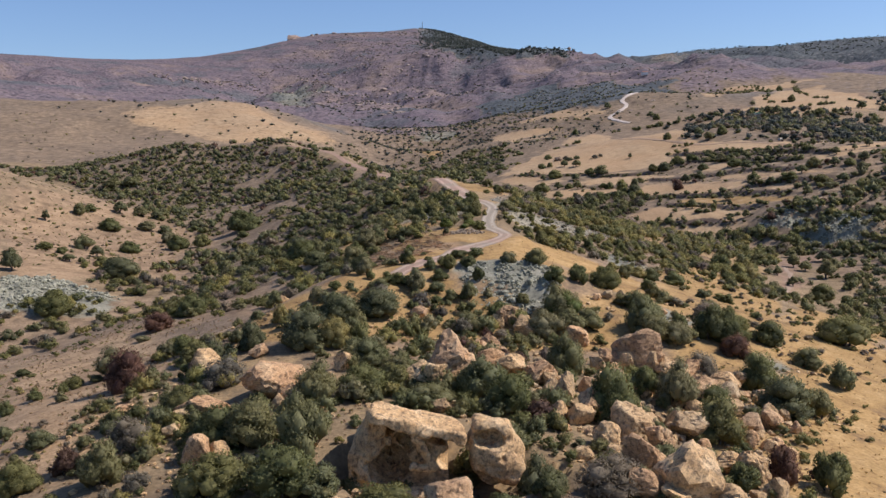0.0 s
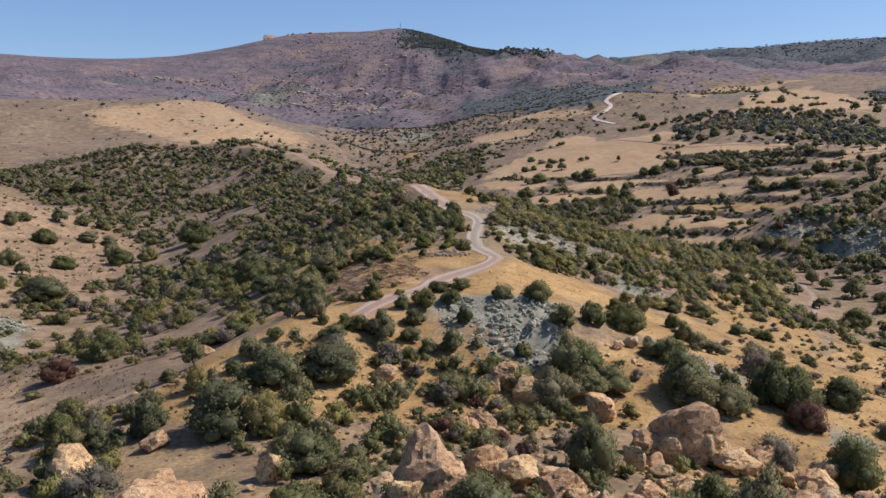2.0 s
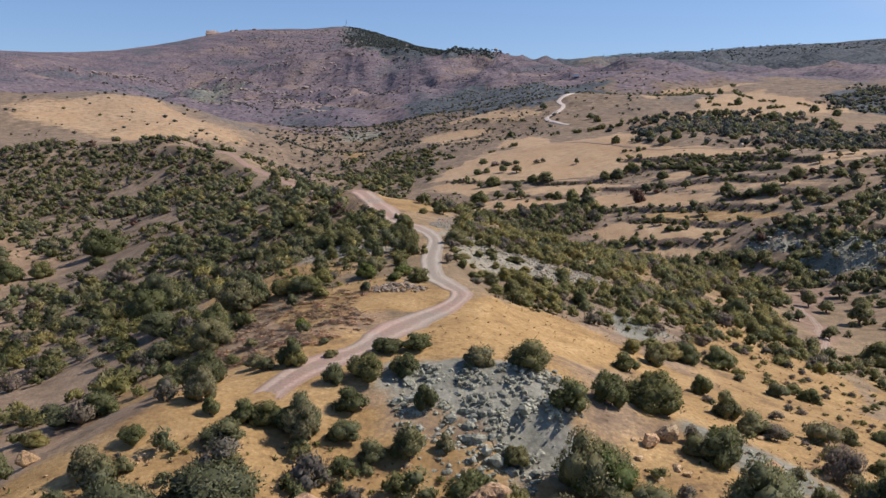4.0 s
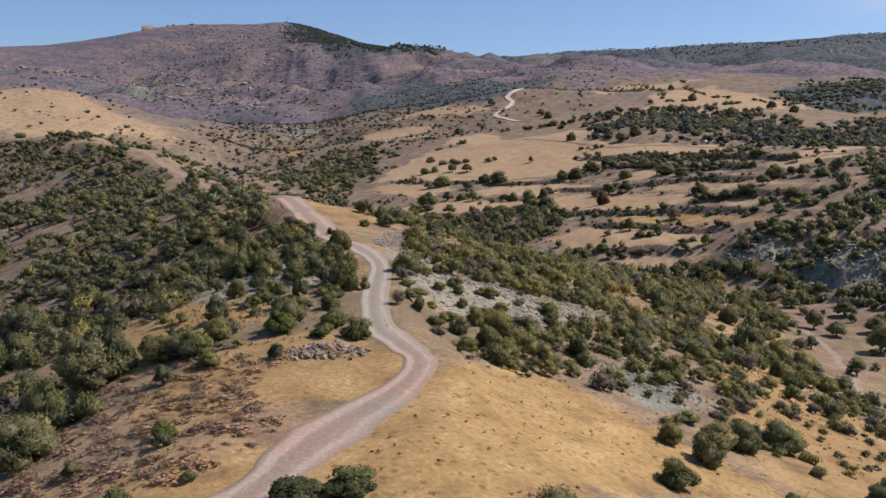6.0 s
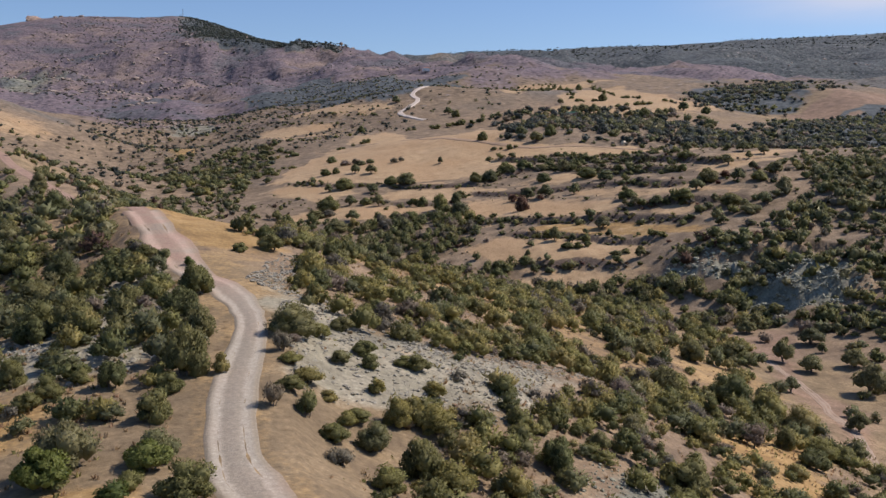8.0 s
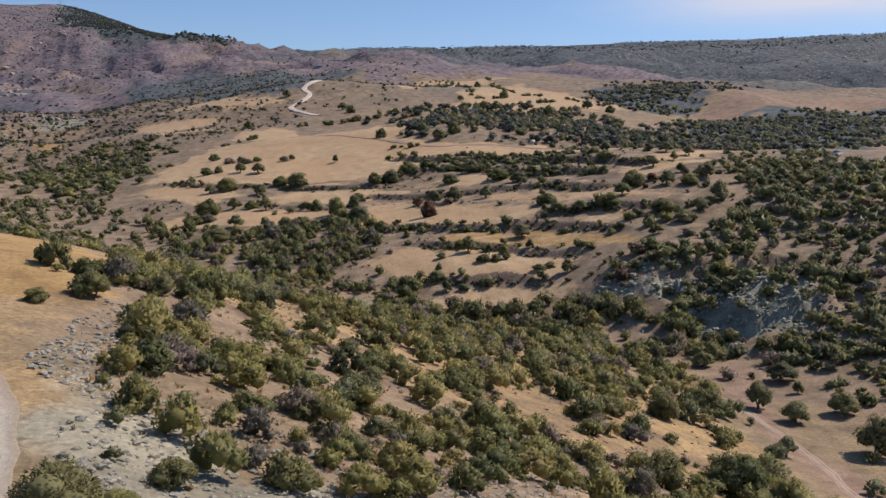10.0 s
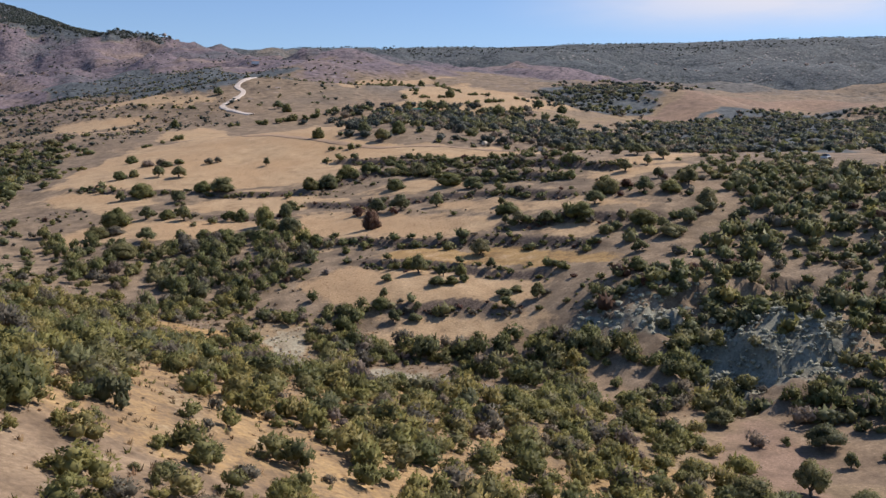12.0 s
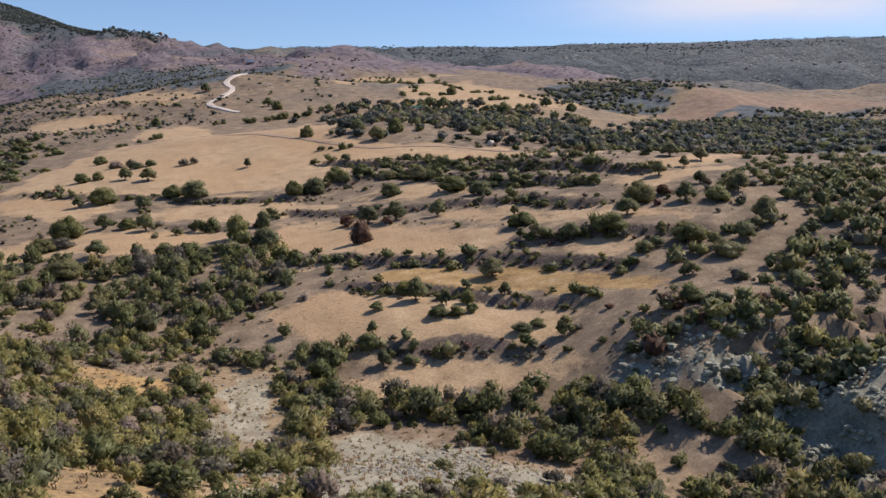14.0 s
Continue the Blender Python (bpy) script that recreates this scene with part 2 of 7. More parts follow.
def bare_height(x, y):
    """The hills without terraces, banks and road."""
    h = np.empty(x.shape)
    for i in range(0, len(x), 40000):
        s = slice(i, i + 40000)
        r = np.sqrt((x[s, None] - FORM_P[None, :, 0]) ** 2 + (y[s, None] - FORM_P[None, :, 1]) ** 2 + FORM_S[None, :] ** 2)
        h[s] = r @ FORM_W[:-3] + FORM_W[-3] + FORM_W[-2] * x[s] + FORM_W[-1] * y[s]
    far = np.hypot(x - 20, y - 100)
    k, calm = step(350, 1800, far), 1 - step(2300, 2900, far)
    h += fbm(x, y, 14, 4, 1) * 0.35 * (1 - k) + fbm(x, y, 90, 4, 21) * (2.5 * step(300, 700, far)) * (0.4 + 0.6 * calm)
    gully = 1 - np.abs(fbm(x + 0.3 * y, y * 0.55, 330, 5, 41))
    h += 8 * k * (1 - 2 * np.abs(fbm(x, y, 120, 3, 43))) * (0.12 + 0.88 * calm)
    h += k * (gully * 80 - 70) * step(600, 2400, far) * (1 - 0.93 * step(2500, 3100, far))
    h += 17 * np.exp(-((x - 352) ** 2 + (y - 2880) ** 2) / 48 ** 2) + 11 * np.exp(-((x - 345) ** 2 + (y - 1250) ** 2) / 55 ** 2)
    return h


def terrace_steps(x, y):
    """What the terraces add to the hill: raised above each bank and dug in below it; and 1 on the banks themselves."""
    rise, bank = np.zeros(x.shape), np.zeros(x.shape)
    box = (x > 10) & (x < 240) & (y > 340) & (y < 600)
    px, py = x[box], y[box]
    wx, wy = px + 1.3 * fbm(px, py, 13, 3, 61), py + 1.3 * fbm(px, py, 13, 3, 67)
    up, on = np.zeros(px.shape), np.zeros(px.shape)
    for half, growth, line in BANKS:
        d, share = beside(line, wx, wy)
        up += half * share * np.tanh((d + 0.9) / 0.8) * np.exp(-np.abs(d) / 8)
        on = np.maximum(on, share * step(-3.0, -1.8, d) * (1 - step(0.2, 1.0, d)))
    rise[box], bank[box] = up, on
    return rise, bank


def height(x, y):
    x, y = np.asarray(x, float), np.asarray(y, float)
    shape = x.shape
    x, y = x.ravel(), y.ravel()
    h = bare_height(x, y)
    h = h + terrace_steps(x, y)[0]
    # shaded alcove in the grey bank, and the grey cliff above the gully with its steep west face
    h = h - 2.2 * blob(x, y, 13.2, 137.2, 2.6, 2.2, 0, 0.2, 15)
    h = h + 2.4 * blob(x, y, 137, 322.5, 11, 7, -15, 0.3, 9) - 2.0 * blob(x, y, 121, 323, 6, 8, -20, 0.25, 19) - 2.5 * blob(x, y, 136, 338, 14, 7, -10, 0.3, 23)
    h = h + 1.9 * np.abs(fbm(x, y, 5, 4, 47)) * blob(x, y, 128, 330, 18, 18, 0, 0.2, 9)
    h = h + 0.9 * np.abs(fbm(x, y, 3.2, 3, 45)) * blob(x, y, 9, 141, 10, 9, 0, 0.2, 9)
    h = h + 0.8 * np.abs(fbm(x, y, 4, 3, 46)) * blob(x, y, -92, 208, 18, 16, 0, 0.2, 9)
    h = h - 3.0 * blob(x, y, 0.5, 74.0, 10, 6.5, 0, 0.2, 27)
    # the road bench
    d, z = along(ROAD_FINE, x, y)
    w = 1 - step(2.4, np.where(y > 292, 10.0, 6.0), d)
    h = h * (1 - w) + z * w
    return h.reshape(shape)


# ---- materials ----
def material(name, rough=0.9):
    m = bpy.data.materials.new(name)
    m.use_nodes = True
    p = m.node_tree.nodes["Principled BSDF"]
    p.inputs["Roughness"].default_value = rough
    p.inputs["Specular IOR Level"].default_value = 0.2
    return m, m.node_tree, p


def add(tree, kind, **values):
    n = tree.nodes.new("ShaderNode" + kind)
    for k, v in values.items():
        if k in n.inputs:
            n.inputs[k].default_value = v
    return n


def ramp(tree, source, stops):
    r = tree.nodes.new("ShaderNodeValToRGB")
    e = r.color_ramp.elements
    while len(e) < len(stops):
        e.new(0.5)
    for q, (p, c) in zip(e, stops):
        q.position, q.color = p, (*c, 1) if len(c) == 3 else c
    tree.links.new(source, r.inputs[0])
    return r.outputs[0]


def mix(tree, fac, a, b, kind="MIX"):
    n = tree.nodes.new("ShaderNodeMixRGB")
    n.blend_type = kind
    for sock, v in zip(n.inputs, (fac, a, b)):
        if isinstance(v, (int, float)):
            sock.default_value = v
        elif isinstance(v, tuple):
            sock.default_value = (*v, 1)
        else:
            tree.links.new(v, sock)
    return n.outputs[0]


def maths(tree, op, a, b=0.5):
    n = tree.nodes.new("ShaderNodeMath")
    n.operation = op
    for sock, v in zip(n.inputs, (a, b)):
        if isinstance(v, (int, float)):
            sock.default_value = v
        else:
            tree.links.new(v, sock)
    return n.outputs[0]


def noise_at(tree, scale, detail=4.0, rough=0.55, out="Fac"):
    tc = tree.nodes.new("ShaderNodeNewGeometry")
    n = add(tree, "TexNoise", Scale=scale, Detail=detail, Roughness=rough)
    tree.links.new(tc.outputs["Position"], n.inputs["Vector"])
    return n.outputs[out]


def bump(tree, p, source, strength, distance):
    b = add(tree, "Bump", Strength=strength, Distance=distance)
    tree.links.new(source, b.inputs["Height"])
    tree.links.new(b.outputs[0], p.inputs["Normal"])


COVERS = ("straw", "scree", "field", "hazy_mauve", "red", "litter", "hazy_forest", "far_slope", "bank", "pale", "slate", "brown")


def ground_material():
    m, t, p = material("dry_ground", 0.95)
    att = {}
    for c in COVERS:
        a = t.nodes.new("ShaderNodeAttribute")
        a.attribute_name = c
        att[c] = a.outputs["Fac"]
    fine, mid, big = noise_at(t, 2.2, 6, 0.7), noise_at(t, 0.22, 5, 0.65), noise_at(t, 0.03, 4)
    def soft(c, amount=0.55):
        v = maths(t, "ADD", att[c], maths(t, "MULTIPLY", maths(t, "SUBTRACT", mid, 0.5), amount))
        v = maths(t, "ADD", v, maths(t, "MULTIPLY", maths(t, "SUBTRACT", fine, 0.5), 0.4))
        return ramp(t, v, [(0.38, (0, 0, 0)), (0.64, (1, 1, 1))])
    soil = ramp(t, mid, [(0.34, (0.17, 0.122, 0.078)), (0.5, (0.275, 0.2, 0.127)), (0.66, (0.36, 0.268, 0.17))])
    straw = ramp(t, mid, [(0.34, (0.265, 0.165, 0.07)), (0.5, (0.385, 0.25, 0.102)), (0.66, (0.46, 0.312, 0.142))])
    scree = ramp(t, mid, [(0.3, (0.2, 0.182, 0.13)), (0.5, (0.31, 0.285, 0.205)), (0.7, (0.4, 0.365, 0.27))])
    field = ramp(t, mid, [(0.3, (0.33, 0.225, 0.125)), (0.5, (0.47, 0.332, 0.188)), (0.7, (0.54, 0.395, 0.235))])
    field = mix(t, ramp(t, big, [(0.46, (0, 0, 0)), (0.6, (0.6, 0.6, 0.6))]), field, (0.37, 0.245, 0.135))
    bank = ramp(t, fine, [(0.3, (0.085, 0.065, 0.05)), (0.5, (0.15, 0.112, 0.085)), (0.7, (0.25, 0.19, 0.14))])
    slate = ramp(t, mid, [(0.34, (0.14, 0.142, 0.108)), (0.5, (0.235, 0.235, 0.18)), (0.66, (0.34, 0.335, 0.262))])
    # dry far scrub, with the bluish haze of distance put into its colour
    hazy_mauve = ramp(t, mid, [(0.37, (0.092, 0.077, 0.09)), (0.5, (0.165, 0.134, 0.148)), (0.63, (0.25, 0.198, 0.2))])
    red = ramp(t, mid, [(0.36, (0.2, 0.136, 0.092)), (0.62, (0.33, 0.226, 0.155))])
    pale = ramp(t, mid, [(0.34, (0.195, 0.135, 0.082)), (0.5, (0.31, 0.217, 0.13)), (0.66, (0.4, 0.288, 0.178))])
    brown = ramp(t, mid, [(0.34, (0.14, 0.104, 0.069)), (0.5, (0.23, 0.173, 0.114)), (0.66, (0.33, 0.25, 0.165))])
    litter = ramp(t, mid, [(0.34, (0.18, 0.133, 0.078)), (0.62, (0.33, 0.246, 0.143))])
    # dark woods and scrub, their base colour shifted to blue for aerial haze
    hazy_forest = ramp(t, mid, [(0.4, (0.055, 0.07, 0.072)), (0.6, (0.128, 0.143, 0.148))])
    c = soil
    for name, col in (("litter", litter), ("red", red), ("pale", pale), ("brown", brown), ("straw", straw), ("hazy_mauve", hazy_mauve), ("hazy_forest", hazy_forest), ("scree", scree), ("slate", slate), ("field", field), ("bank", bank)):
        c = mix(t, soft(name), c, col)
    # dry tufts and stones at two scales
    dots = add(t, "TexVoronoi", Scale=0.9, Randomness=1.0)
    g = t.nodes.new("ShaderNodeNewGeometry")
    t.links.new(g.outputs["Position"], dots.inputs["Vector"])
    tuft = ramp(t, dots.outputs["Distance"], [(0.16, (0.56, 0.5, 0.45)), (0.27, (1, 1, 1))])
    c = mix(t, maths(t, "MULTIPLY", ramp(t, big, [(0.4, (0, 0, 0)), (0.6, (1, 1, 1))]), 0.75), c, mix(t, 1.0, c, tuft, "MULTIPLY"))
    grit = add(t, "TexVoronoi", Scale=2.6, Randomness=1.0)
    t.links.new(g.outputs["Position"], grit.inputs["Vector"])
    c = mix(t, ramp(t, mid, [(0.35, (0.25, 0.25, 0.25)), (0.6, (0.9, 0.9, 0.9))]), c, mix(t, 1.0, c, ramp(t, grit.outputs["Distance"], [(0.12, (1.35, 1.33, 1.3)), (0.22, (1, 1, 1)), (0.5, (0.97, 0.96, 0.95)), (0.66, (0.84, 0.82, 0.8))]), "MULTIPLY"))
    c = mix(t, 1.0, c, ramp(t, fine, [(0.28, (0.66, 0.66, 0.66)), (0.5, (1, 1, 1)), (0.72, (1.22, 1.22, 1.22))]), "MULTIPLY")
    c = mix(t, 1.0, c, ramp(t, big, [(0.3, (0.84, 0.84, 0.86)), (0.7, (1.12, 1.1, 1.06))]), "MULTIPLY")
    huge = noise_at(t, 0.006, 5, 0.6)
    c = mix(t, maths(t, "MULTIPLY", maths(t, "MULTIPLY", att["far_slope"], att["hazy_mauve"]), ramp(t, huge, [(0.52, (0, 0, 0)), (0.66, (0.3, 0.3, 0.3))])), c, field)
    c = mix(t, maths(t, "MULTIPLY", att["far_slope"], ramp(t, huge, [(0.36, (0.7, 0.7, 0.7)), (0.47, (0, 0, 0))])), c, hazy_forest)
    # scattered dark shrubs of the far slopes
    fd = add(t, "TexVoronoi", Scale=0.09, Randomness=1.0)
    t.links.new(g.outputs["Position"], fd.inputs["Vector"])
    spot = ramp(t, fd.outputs["Distance"], [(0.2, (0.4, 0.41, 0.4)), (0.36, (1, 1, 1))])
    c = mix(t, maths(t, "MULTIPLY", att["far_slope"], 0.9), c, mix(t, 1.0, c, spot, "MULTIPLY"))
    # pale rocks that break through on the far slopes
    fr = add(t, "TexVoronoi", Scale=0.085, Randomness=1.0)
    t.links.new(g.outputs["Position"], fr.inputs["Vector"])
    speck = maths(t, "MULTIPLY", ramp(t, fr.outputs["Distance"], [(0.12, (1, 1, 1)), (0.24, (0, 0, 0))]), ramp(t, huge, [(0.42, (0, 0, 0)), (0.56, (0.75, 0.75, 0.75))]))
    c = mix(t, maths(t, "MULTIPLY", att["far_slope"], speck), c, (0.33, 0.28, 0.26))
    t.links.new(c, p.inputs["Base Color"])
    sep = t.nodes.new("ShaderNodeSeparateXYZ")
    t.links.new(g.outputs["Position"], sep.inputs[0])
    distant = ramp(t, maths(t, "MULTIPLY", sep.outputs["Y"], 0.0005), [(0.5, (0, 0, 0)), (0.95, (1, 1, 1))])
    relief = maths(t, "MULTIPLY", maths(t, "MULTIPLY", distant, maths(t, "SUBTRACT", noise_at(t, 0.014, 6, 0.55), 0.5)), 26.0)
    bump(t, p, maths(t, "ADD", maths(t, "MULTIPLY", fine, 0.12), relief), 0.8, 1.0)
    return m


def inside(poly, x, y):
    """Whether points lie in an outline of (x, y)."""
    hit = np.zeros(x.shape, bool)
    n = len(poly)
    for i in range(n):
        (ax, ay), (bx, by) = poly[i], poly[(i + 1) % n]
        if ay != by:
            hit ^= ((ay > y) != (by > y)) & (x < (bx - ax) * (y - ay) / (by - ay) + ax)
    return hit


def covers(x, y, h):
    """How much of each cover lies at each place of the ground."""
    far = np.hypot(x, y)
    out = {c: np.zeros_like(x) for c in COVERS}
    b = lambda *a, **k: blob(x, y, *a, **k)
    reach, broad = 1.6 + 0.006 * far, 0.03 * np.minimum(np.maximum(far - 300, 0), 900)
    wx = x + reach * fbm(x, y, 11, 3, 13) + broad * fbm(x, y, 80, 3, 14)
    wy = y + reach * fbm(x, y, 11, 3, 19) + broad * fbm(x, y, 80, 3, 20)
    wander = fbm(x, y, 45, 4, 71)
    road, _ = along(ROAD_FINE, x, y)

    def lay(kind, weight, outline):
        p = np.array(outline, float)
        pad = 8 + 0.02 * np.hypot(*p.mean(0))
        box = (wx > p[:, 0].min() - pad) & (wx < p[:, 0].max() + pad) & (wy > p[:, 1].min() - pad) & (wy < p[:, 1].max() + pad)
        s, t, r = wx[box], wy[box], reach[box] * 1.3
        share = sum(inside(outline, s + r * dx, t + r * dy) for dx, dy in ((0, 0), (1, 0.2), (-1, -0.2), (0.2, 1), (-0.2, -1), (0.5, -0.5), (-0.5, 0.5))) / 7.0
        out[kind][box] = np.maximum(out[kind][box], weight * share)

    # the open top of the spur
    out["straw"] = 0.4 * b(22, 120, 48, 60, 5) + 0.25 * b(50, 120, 26, 60, 5) + 0.3 * b(0, 165, 24, 24) + 0.5 * b(45, 300, 40, 60, 20) + 0.45 * b(-8, 250, 20, 60, 8) + 0.5 * b(-4, 127, 24, 13) + 0.55 * b(1, 174, 10, 9)
    # the haze-tinted cover takes over as the hills recede
    out["hazy_mauve"] = np.clip(step(820, 1250, y - 0.25 * x + 120 * wander), 0, 1) * 0.95
    out["brown"] = step(600, 800, y - 0.25 * x + 100 * wander) * (1 - step(900, 1350, y - 0.25 * x + 120 * wander)) * 0.9
    out["pale"] = 0.45 * b(-130, 290, 80, 90)
    lay("straw", 1.0, [(4, 158), (7, 164), (12, 175), (20, 188), (28, 185), (32, 175), (34, 172), (23, 159), (14, 158), (7, 155)])
    lay("straw", 1.0, [(32, 94), (69, 147), (40, 82), (29, 76)])
    lay("straw", 1.0, [(49, 138), (60, 127), (90, 195), (80, 214)])
    lay("straw", 1.0, [(41, 191), (52, 161), (73, 201), (55, 227)])
    lay("straw", 1.0, [(57, 230), (67, 234), (72, 232), (67, 219), (54, 211), (51, 215)])
    lay("straw", 1.0, [(-9, 300), (2, 318), (12, 300), (16, 270), (13, 254), (8, 248), (3, 256), (-3, 280)])
    lay("straw", 1.0, [(-10, 149), (-3, 149), (-3, 142), (4, 136), (0, 131), (-7, 130), (-17, 136), (-14, 142)])
    lay("straw", 1.0, [(24, 176), (36, 177), (35, 147), (25, 140), (27, 166)])
    lay("straw", 1.0, [(21, 138), (26, 135), (24, 123), (19, 122)])
    lay("straw", 1.0, [(43, 383), (57, 390), (56, 374), (51, 372), (43, 370)])
    lay("straw", 1.0, [(39, 310), (46, 315), (44, 309), (39, 306)])
    lay("straw", 1.0, [(-24, 228), (-6, 202), (0, 182), (-6, 188), (-10, 185), (-17, 184), (-19, 190)])
    lay("brown", 0.85, [(-420, 900), (-326, 809), (-288, 871), (-214, 754), (-87, 479), (-150, 499), (-237, 561), (-300, 520)])
    lay("field", 0.5, [(-297, 816), (-251, 832), (-190, 827), (-158, 815), (-127, 801), (-191, 788), (-264, 796)])
    lay("field", 0.62, [(-285, 815), (-253, 836), (-182, 880), (-134, 819), (-97, 795), (-115, 760), (-151, 741), (-158, 714), (-189, 707), (-234, 730), (-263, 752)])
    lay("field", 0.5, [(-259, 753), (-222, 782), (-148, 760), (-101, 799), (-130, 759), (-170, 740), (-211, 742)])
    lay("field", 0.5, [(-210, 849), (-184, 869), (-123, 834), (-101, 801), (-145, 793), (-183, 818)])
    lay("field", 0.5, [(-191, 703), (-103, 490), (-121, 490), (-130, 492)])
    lay("field", 0.5, [(-331, 823), (-322, 838), (-292, 853), (-294, 815)])
    # no stubble here: paler tan brightens a slope turned away from the sun
    lay("field", 0.5, [(-71, 148), (-59, 172), (-29, 133), (-24, 131), (-33, 114), (-30, 95), (-27, 76), (-36, 77)])
    lay("pale", 1.0, [(-50, 167), (-34, 161), (-21, 159), (-19, 139), (-25, 133), (-30, 122)])
    lay("pale", 1.0, [(-71, 148), (-59, 172), (-29, 133), (-24, 131), (-33, 114), (-30, 95), (-27, 76), (-36, 77)])
    lay("pale", 1.0, [(-16, 174), (-12, 178), (0, 178), (1, 164), (-1, 153), (-7, 150), (-16, 162)])
    lay("brown", 0.55, [(-60, 158), (-46, 161), (-34, 154), (-24, 146), (-20, 139), (-21, 130), (-27, 120), (-40, 122), (-52, 138)])
    lay("slate", 1.0, [(2, 146), (4, 149), (9, 150), (16, 147), (17, 141), (13, 131), (9, 132), (5, 139), (2, 140)])
    lay("scree", 1.0, [(10, 197), (11, 209), (11, 222), (13, 241), (14, 234), (16, 226), (19, 227), (20, 219), (25, 216), (34, 224), (46, 235), (40, 221), (33, 214), (28, 206)])
    lay("scree", 1.0, [(48, 309), (58, 323), (70, 341), (85, 350), (90, 343), (83, 331), (92, 328), (86, 320)])
    for outline in OPENINGS:
        lay("scree", 0.75, outline)
    lay("scree", 0.7, [(-3, 243), (3, 238), (5, 228), (6, 205), (0, 200), (-8, 205), (-14, 222)])
    lay("field", 1.0, [(17, 215), (20, 218), (23, 216), (23, 213), (19, 212)])
    lay("slate", 1.0, [(29, 196), (31, 200), (34, 200), (36, 198)])
    lay("slate", 1.0, [(28, 197), (35, 202), (41, 191), (35, 188)])
    lay("scree", 1.0, [(72, 359), (92, 350), (96, 329), (80, 316), (78, 349)])
    lay("scree", 1.0, [(51, 313), (62, 325), (83, 348), (86, 338), (88, 326)])
    lay("slate", 1.0, [(116, 350), (122, 351), (132, 343), (126, 341), (120, 338), (112, 343)])
    lay("slate", 1.0, [(117, 329), (121, 319), (126, 314), (138, 313), (143, 319), (139, 326), (131, 332)])
    lay("slate", 1.0, [(-105, 217), (-95, 229), (-73, 210), (-77, 198), (-88, 193), (-94, 194)])
    lay("scree", 1.0, [(-8, 215), (-2, 215), (2, 216), (4, 204), (3, 201), (-1, 201), (-7, 207)])
    lay("scree", 1.0, [(-4, 240), (2, 234), (2, 218), (-3, 214), (-4, 225)])
    lay("scree", 1.0, [(10, 242), (14, 246), (13, 226), (11, 218)])
    lay("scree", 1.0, [(65, 388), (70, 388), (68, 370), (65, 351), (59, 349)])
    lay("slate", 1.0, [(26, 146), (30, 147), (38, 135), (35, 131), (29, 135)])
    lay("slate", 1.0, [(41, 136), (46, 124), (39, 119)])
    lay("slate", 0.8, [(-520, 2850), (-440, 2750), (-300, 2129), (-265, 1656), (-389, 1989)])
    lay("slate", 1.0, [(-44, 1020), (-5, 1034), (-5, 972), (-40, 973)])
    lay("straw", 0.45, [(40, 345), (62, 340), (79, 300), (27, 268), (18, 310), (20, 340)])
    lay("brown", 0.72, [(60, 400), (85, 370), (113, 348), (160, 366), (200, 426), (240, 470), (195, 545), (176, 735), (120, 740), (150, 905), (30, 920), (-20, 785), (-40, 579), (-23, 421), (10, 340), (36, 350), (60, 350)])
    lay("brown", 0.95, [(-17, 785), (22, 911), (60, 1010), (145, 905), (240, 1250), (134, 1500), (-80, 1400), (-172, 1300), (-95, 934), (-45, 640)])
    lay("hazy_mauve", 0.55, [(-420, 900), (-326, 809), (-288, 871), (-262, 749), (-230, 718), (-150, 520), (-237, 561), (-300, 520), (-420, 600)])
    lay("brown", 0.8, [(-270, 545), (-150, 510), (-92, 480), (-48, 396), (-20, 331), (-18, 205), (-41, 222), (-78, 270), (-72, 314), (-103, 341), (-174, 443)])
    lay("brown", 0.9, [(-140, 780), (-60, 800), (-30, 640), (-30, 545), (-70, 520), (-110, 560), (-150, 660)])
    lay("brown", 0.85, [(-30, 600), (-30, 440), (-16, 345), (2, 320), (14, 340), (24, 420), (30, 520), (12, 640)])
    lay("brown", 0.9, [(108, 352), (112, 325), (128, 290), (160, 280), (240, 330), (250, 440), (205, 430), (165, 372)])
    lay("brown", 0.9, [(251, 600), (375, 700), (463, 690), (610, 750), (700, 600), (400, 430), (251, 437), (205, 430), (208, 530), (171, 552), (150, 600), (190, 726), (240, 707)])
    for stubble, gold, outline in FIELDS:
        lay("field", stubble, outline)
        if gold:
            lay("straw", gold, outline)
    lay("straw", 0.9, [(-40, 761), (-40, 921), (-26, 918), (-29, 752)])
    lay("pale", 0.9, [(-39, 588), (-23, 689), (14, 678), (2, 651), (-27, 590)])
    lay("pale", 1.0, [(134, 374), (142, 373), (152, 375), (161, 376), (163, 372), (152, 367), (142, 364), (135, 362)])
    lay("red", 0.75, [(108, 318), (119, 309), (99, 271), (96, 252), (79, 230), (78, 236), (90, 265), (95, 281)])
    lay("pale", 1.0, [(-150, 312), (-135, 346), (-134, 396), (-85, 334), (-84, 279), (-71, 257), (-106, 220)])
    lay("field", 1.0, [(281, 1055), (381, 1091), (408, 1099), (335, 1016), (272, 897), (226, 869)])
    lay("field", 1.0, [(204, 752), (246, 822), (301, 914), (361, 989), (360, 921), (327, 775), (358, 765), (306, 710), (262, 685), (245, 705), (233, 738)])
    lay("red", 1.0, [(355, 919), (360, 853), (326, 767), (312, 785)])
    lay("hazy_forest", 0.9, [(32, 1431), (144, 1831), (219, 1329), (258, 1158), (167, 900), (149, 886), (129, 893), (89, 993), (54, 1008)])
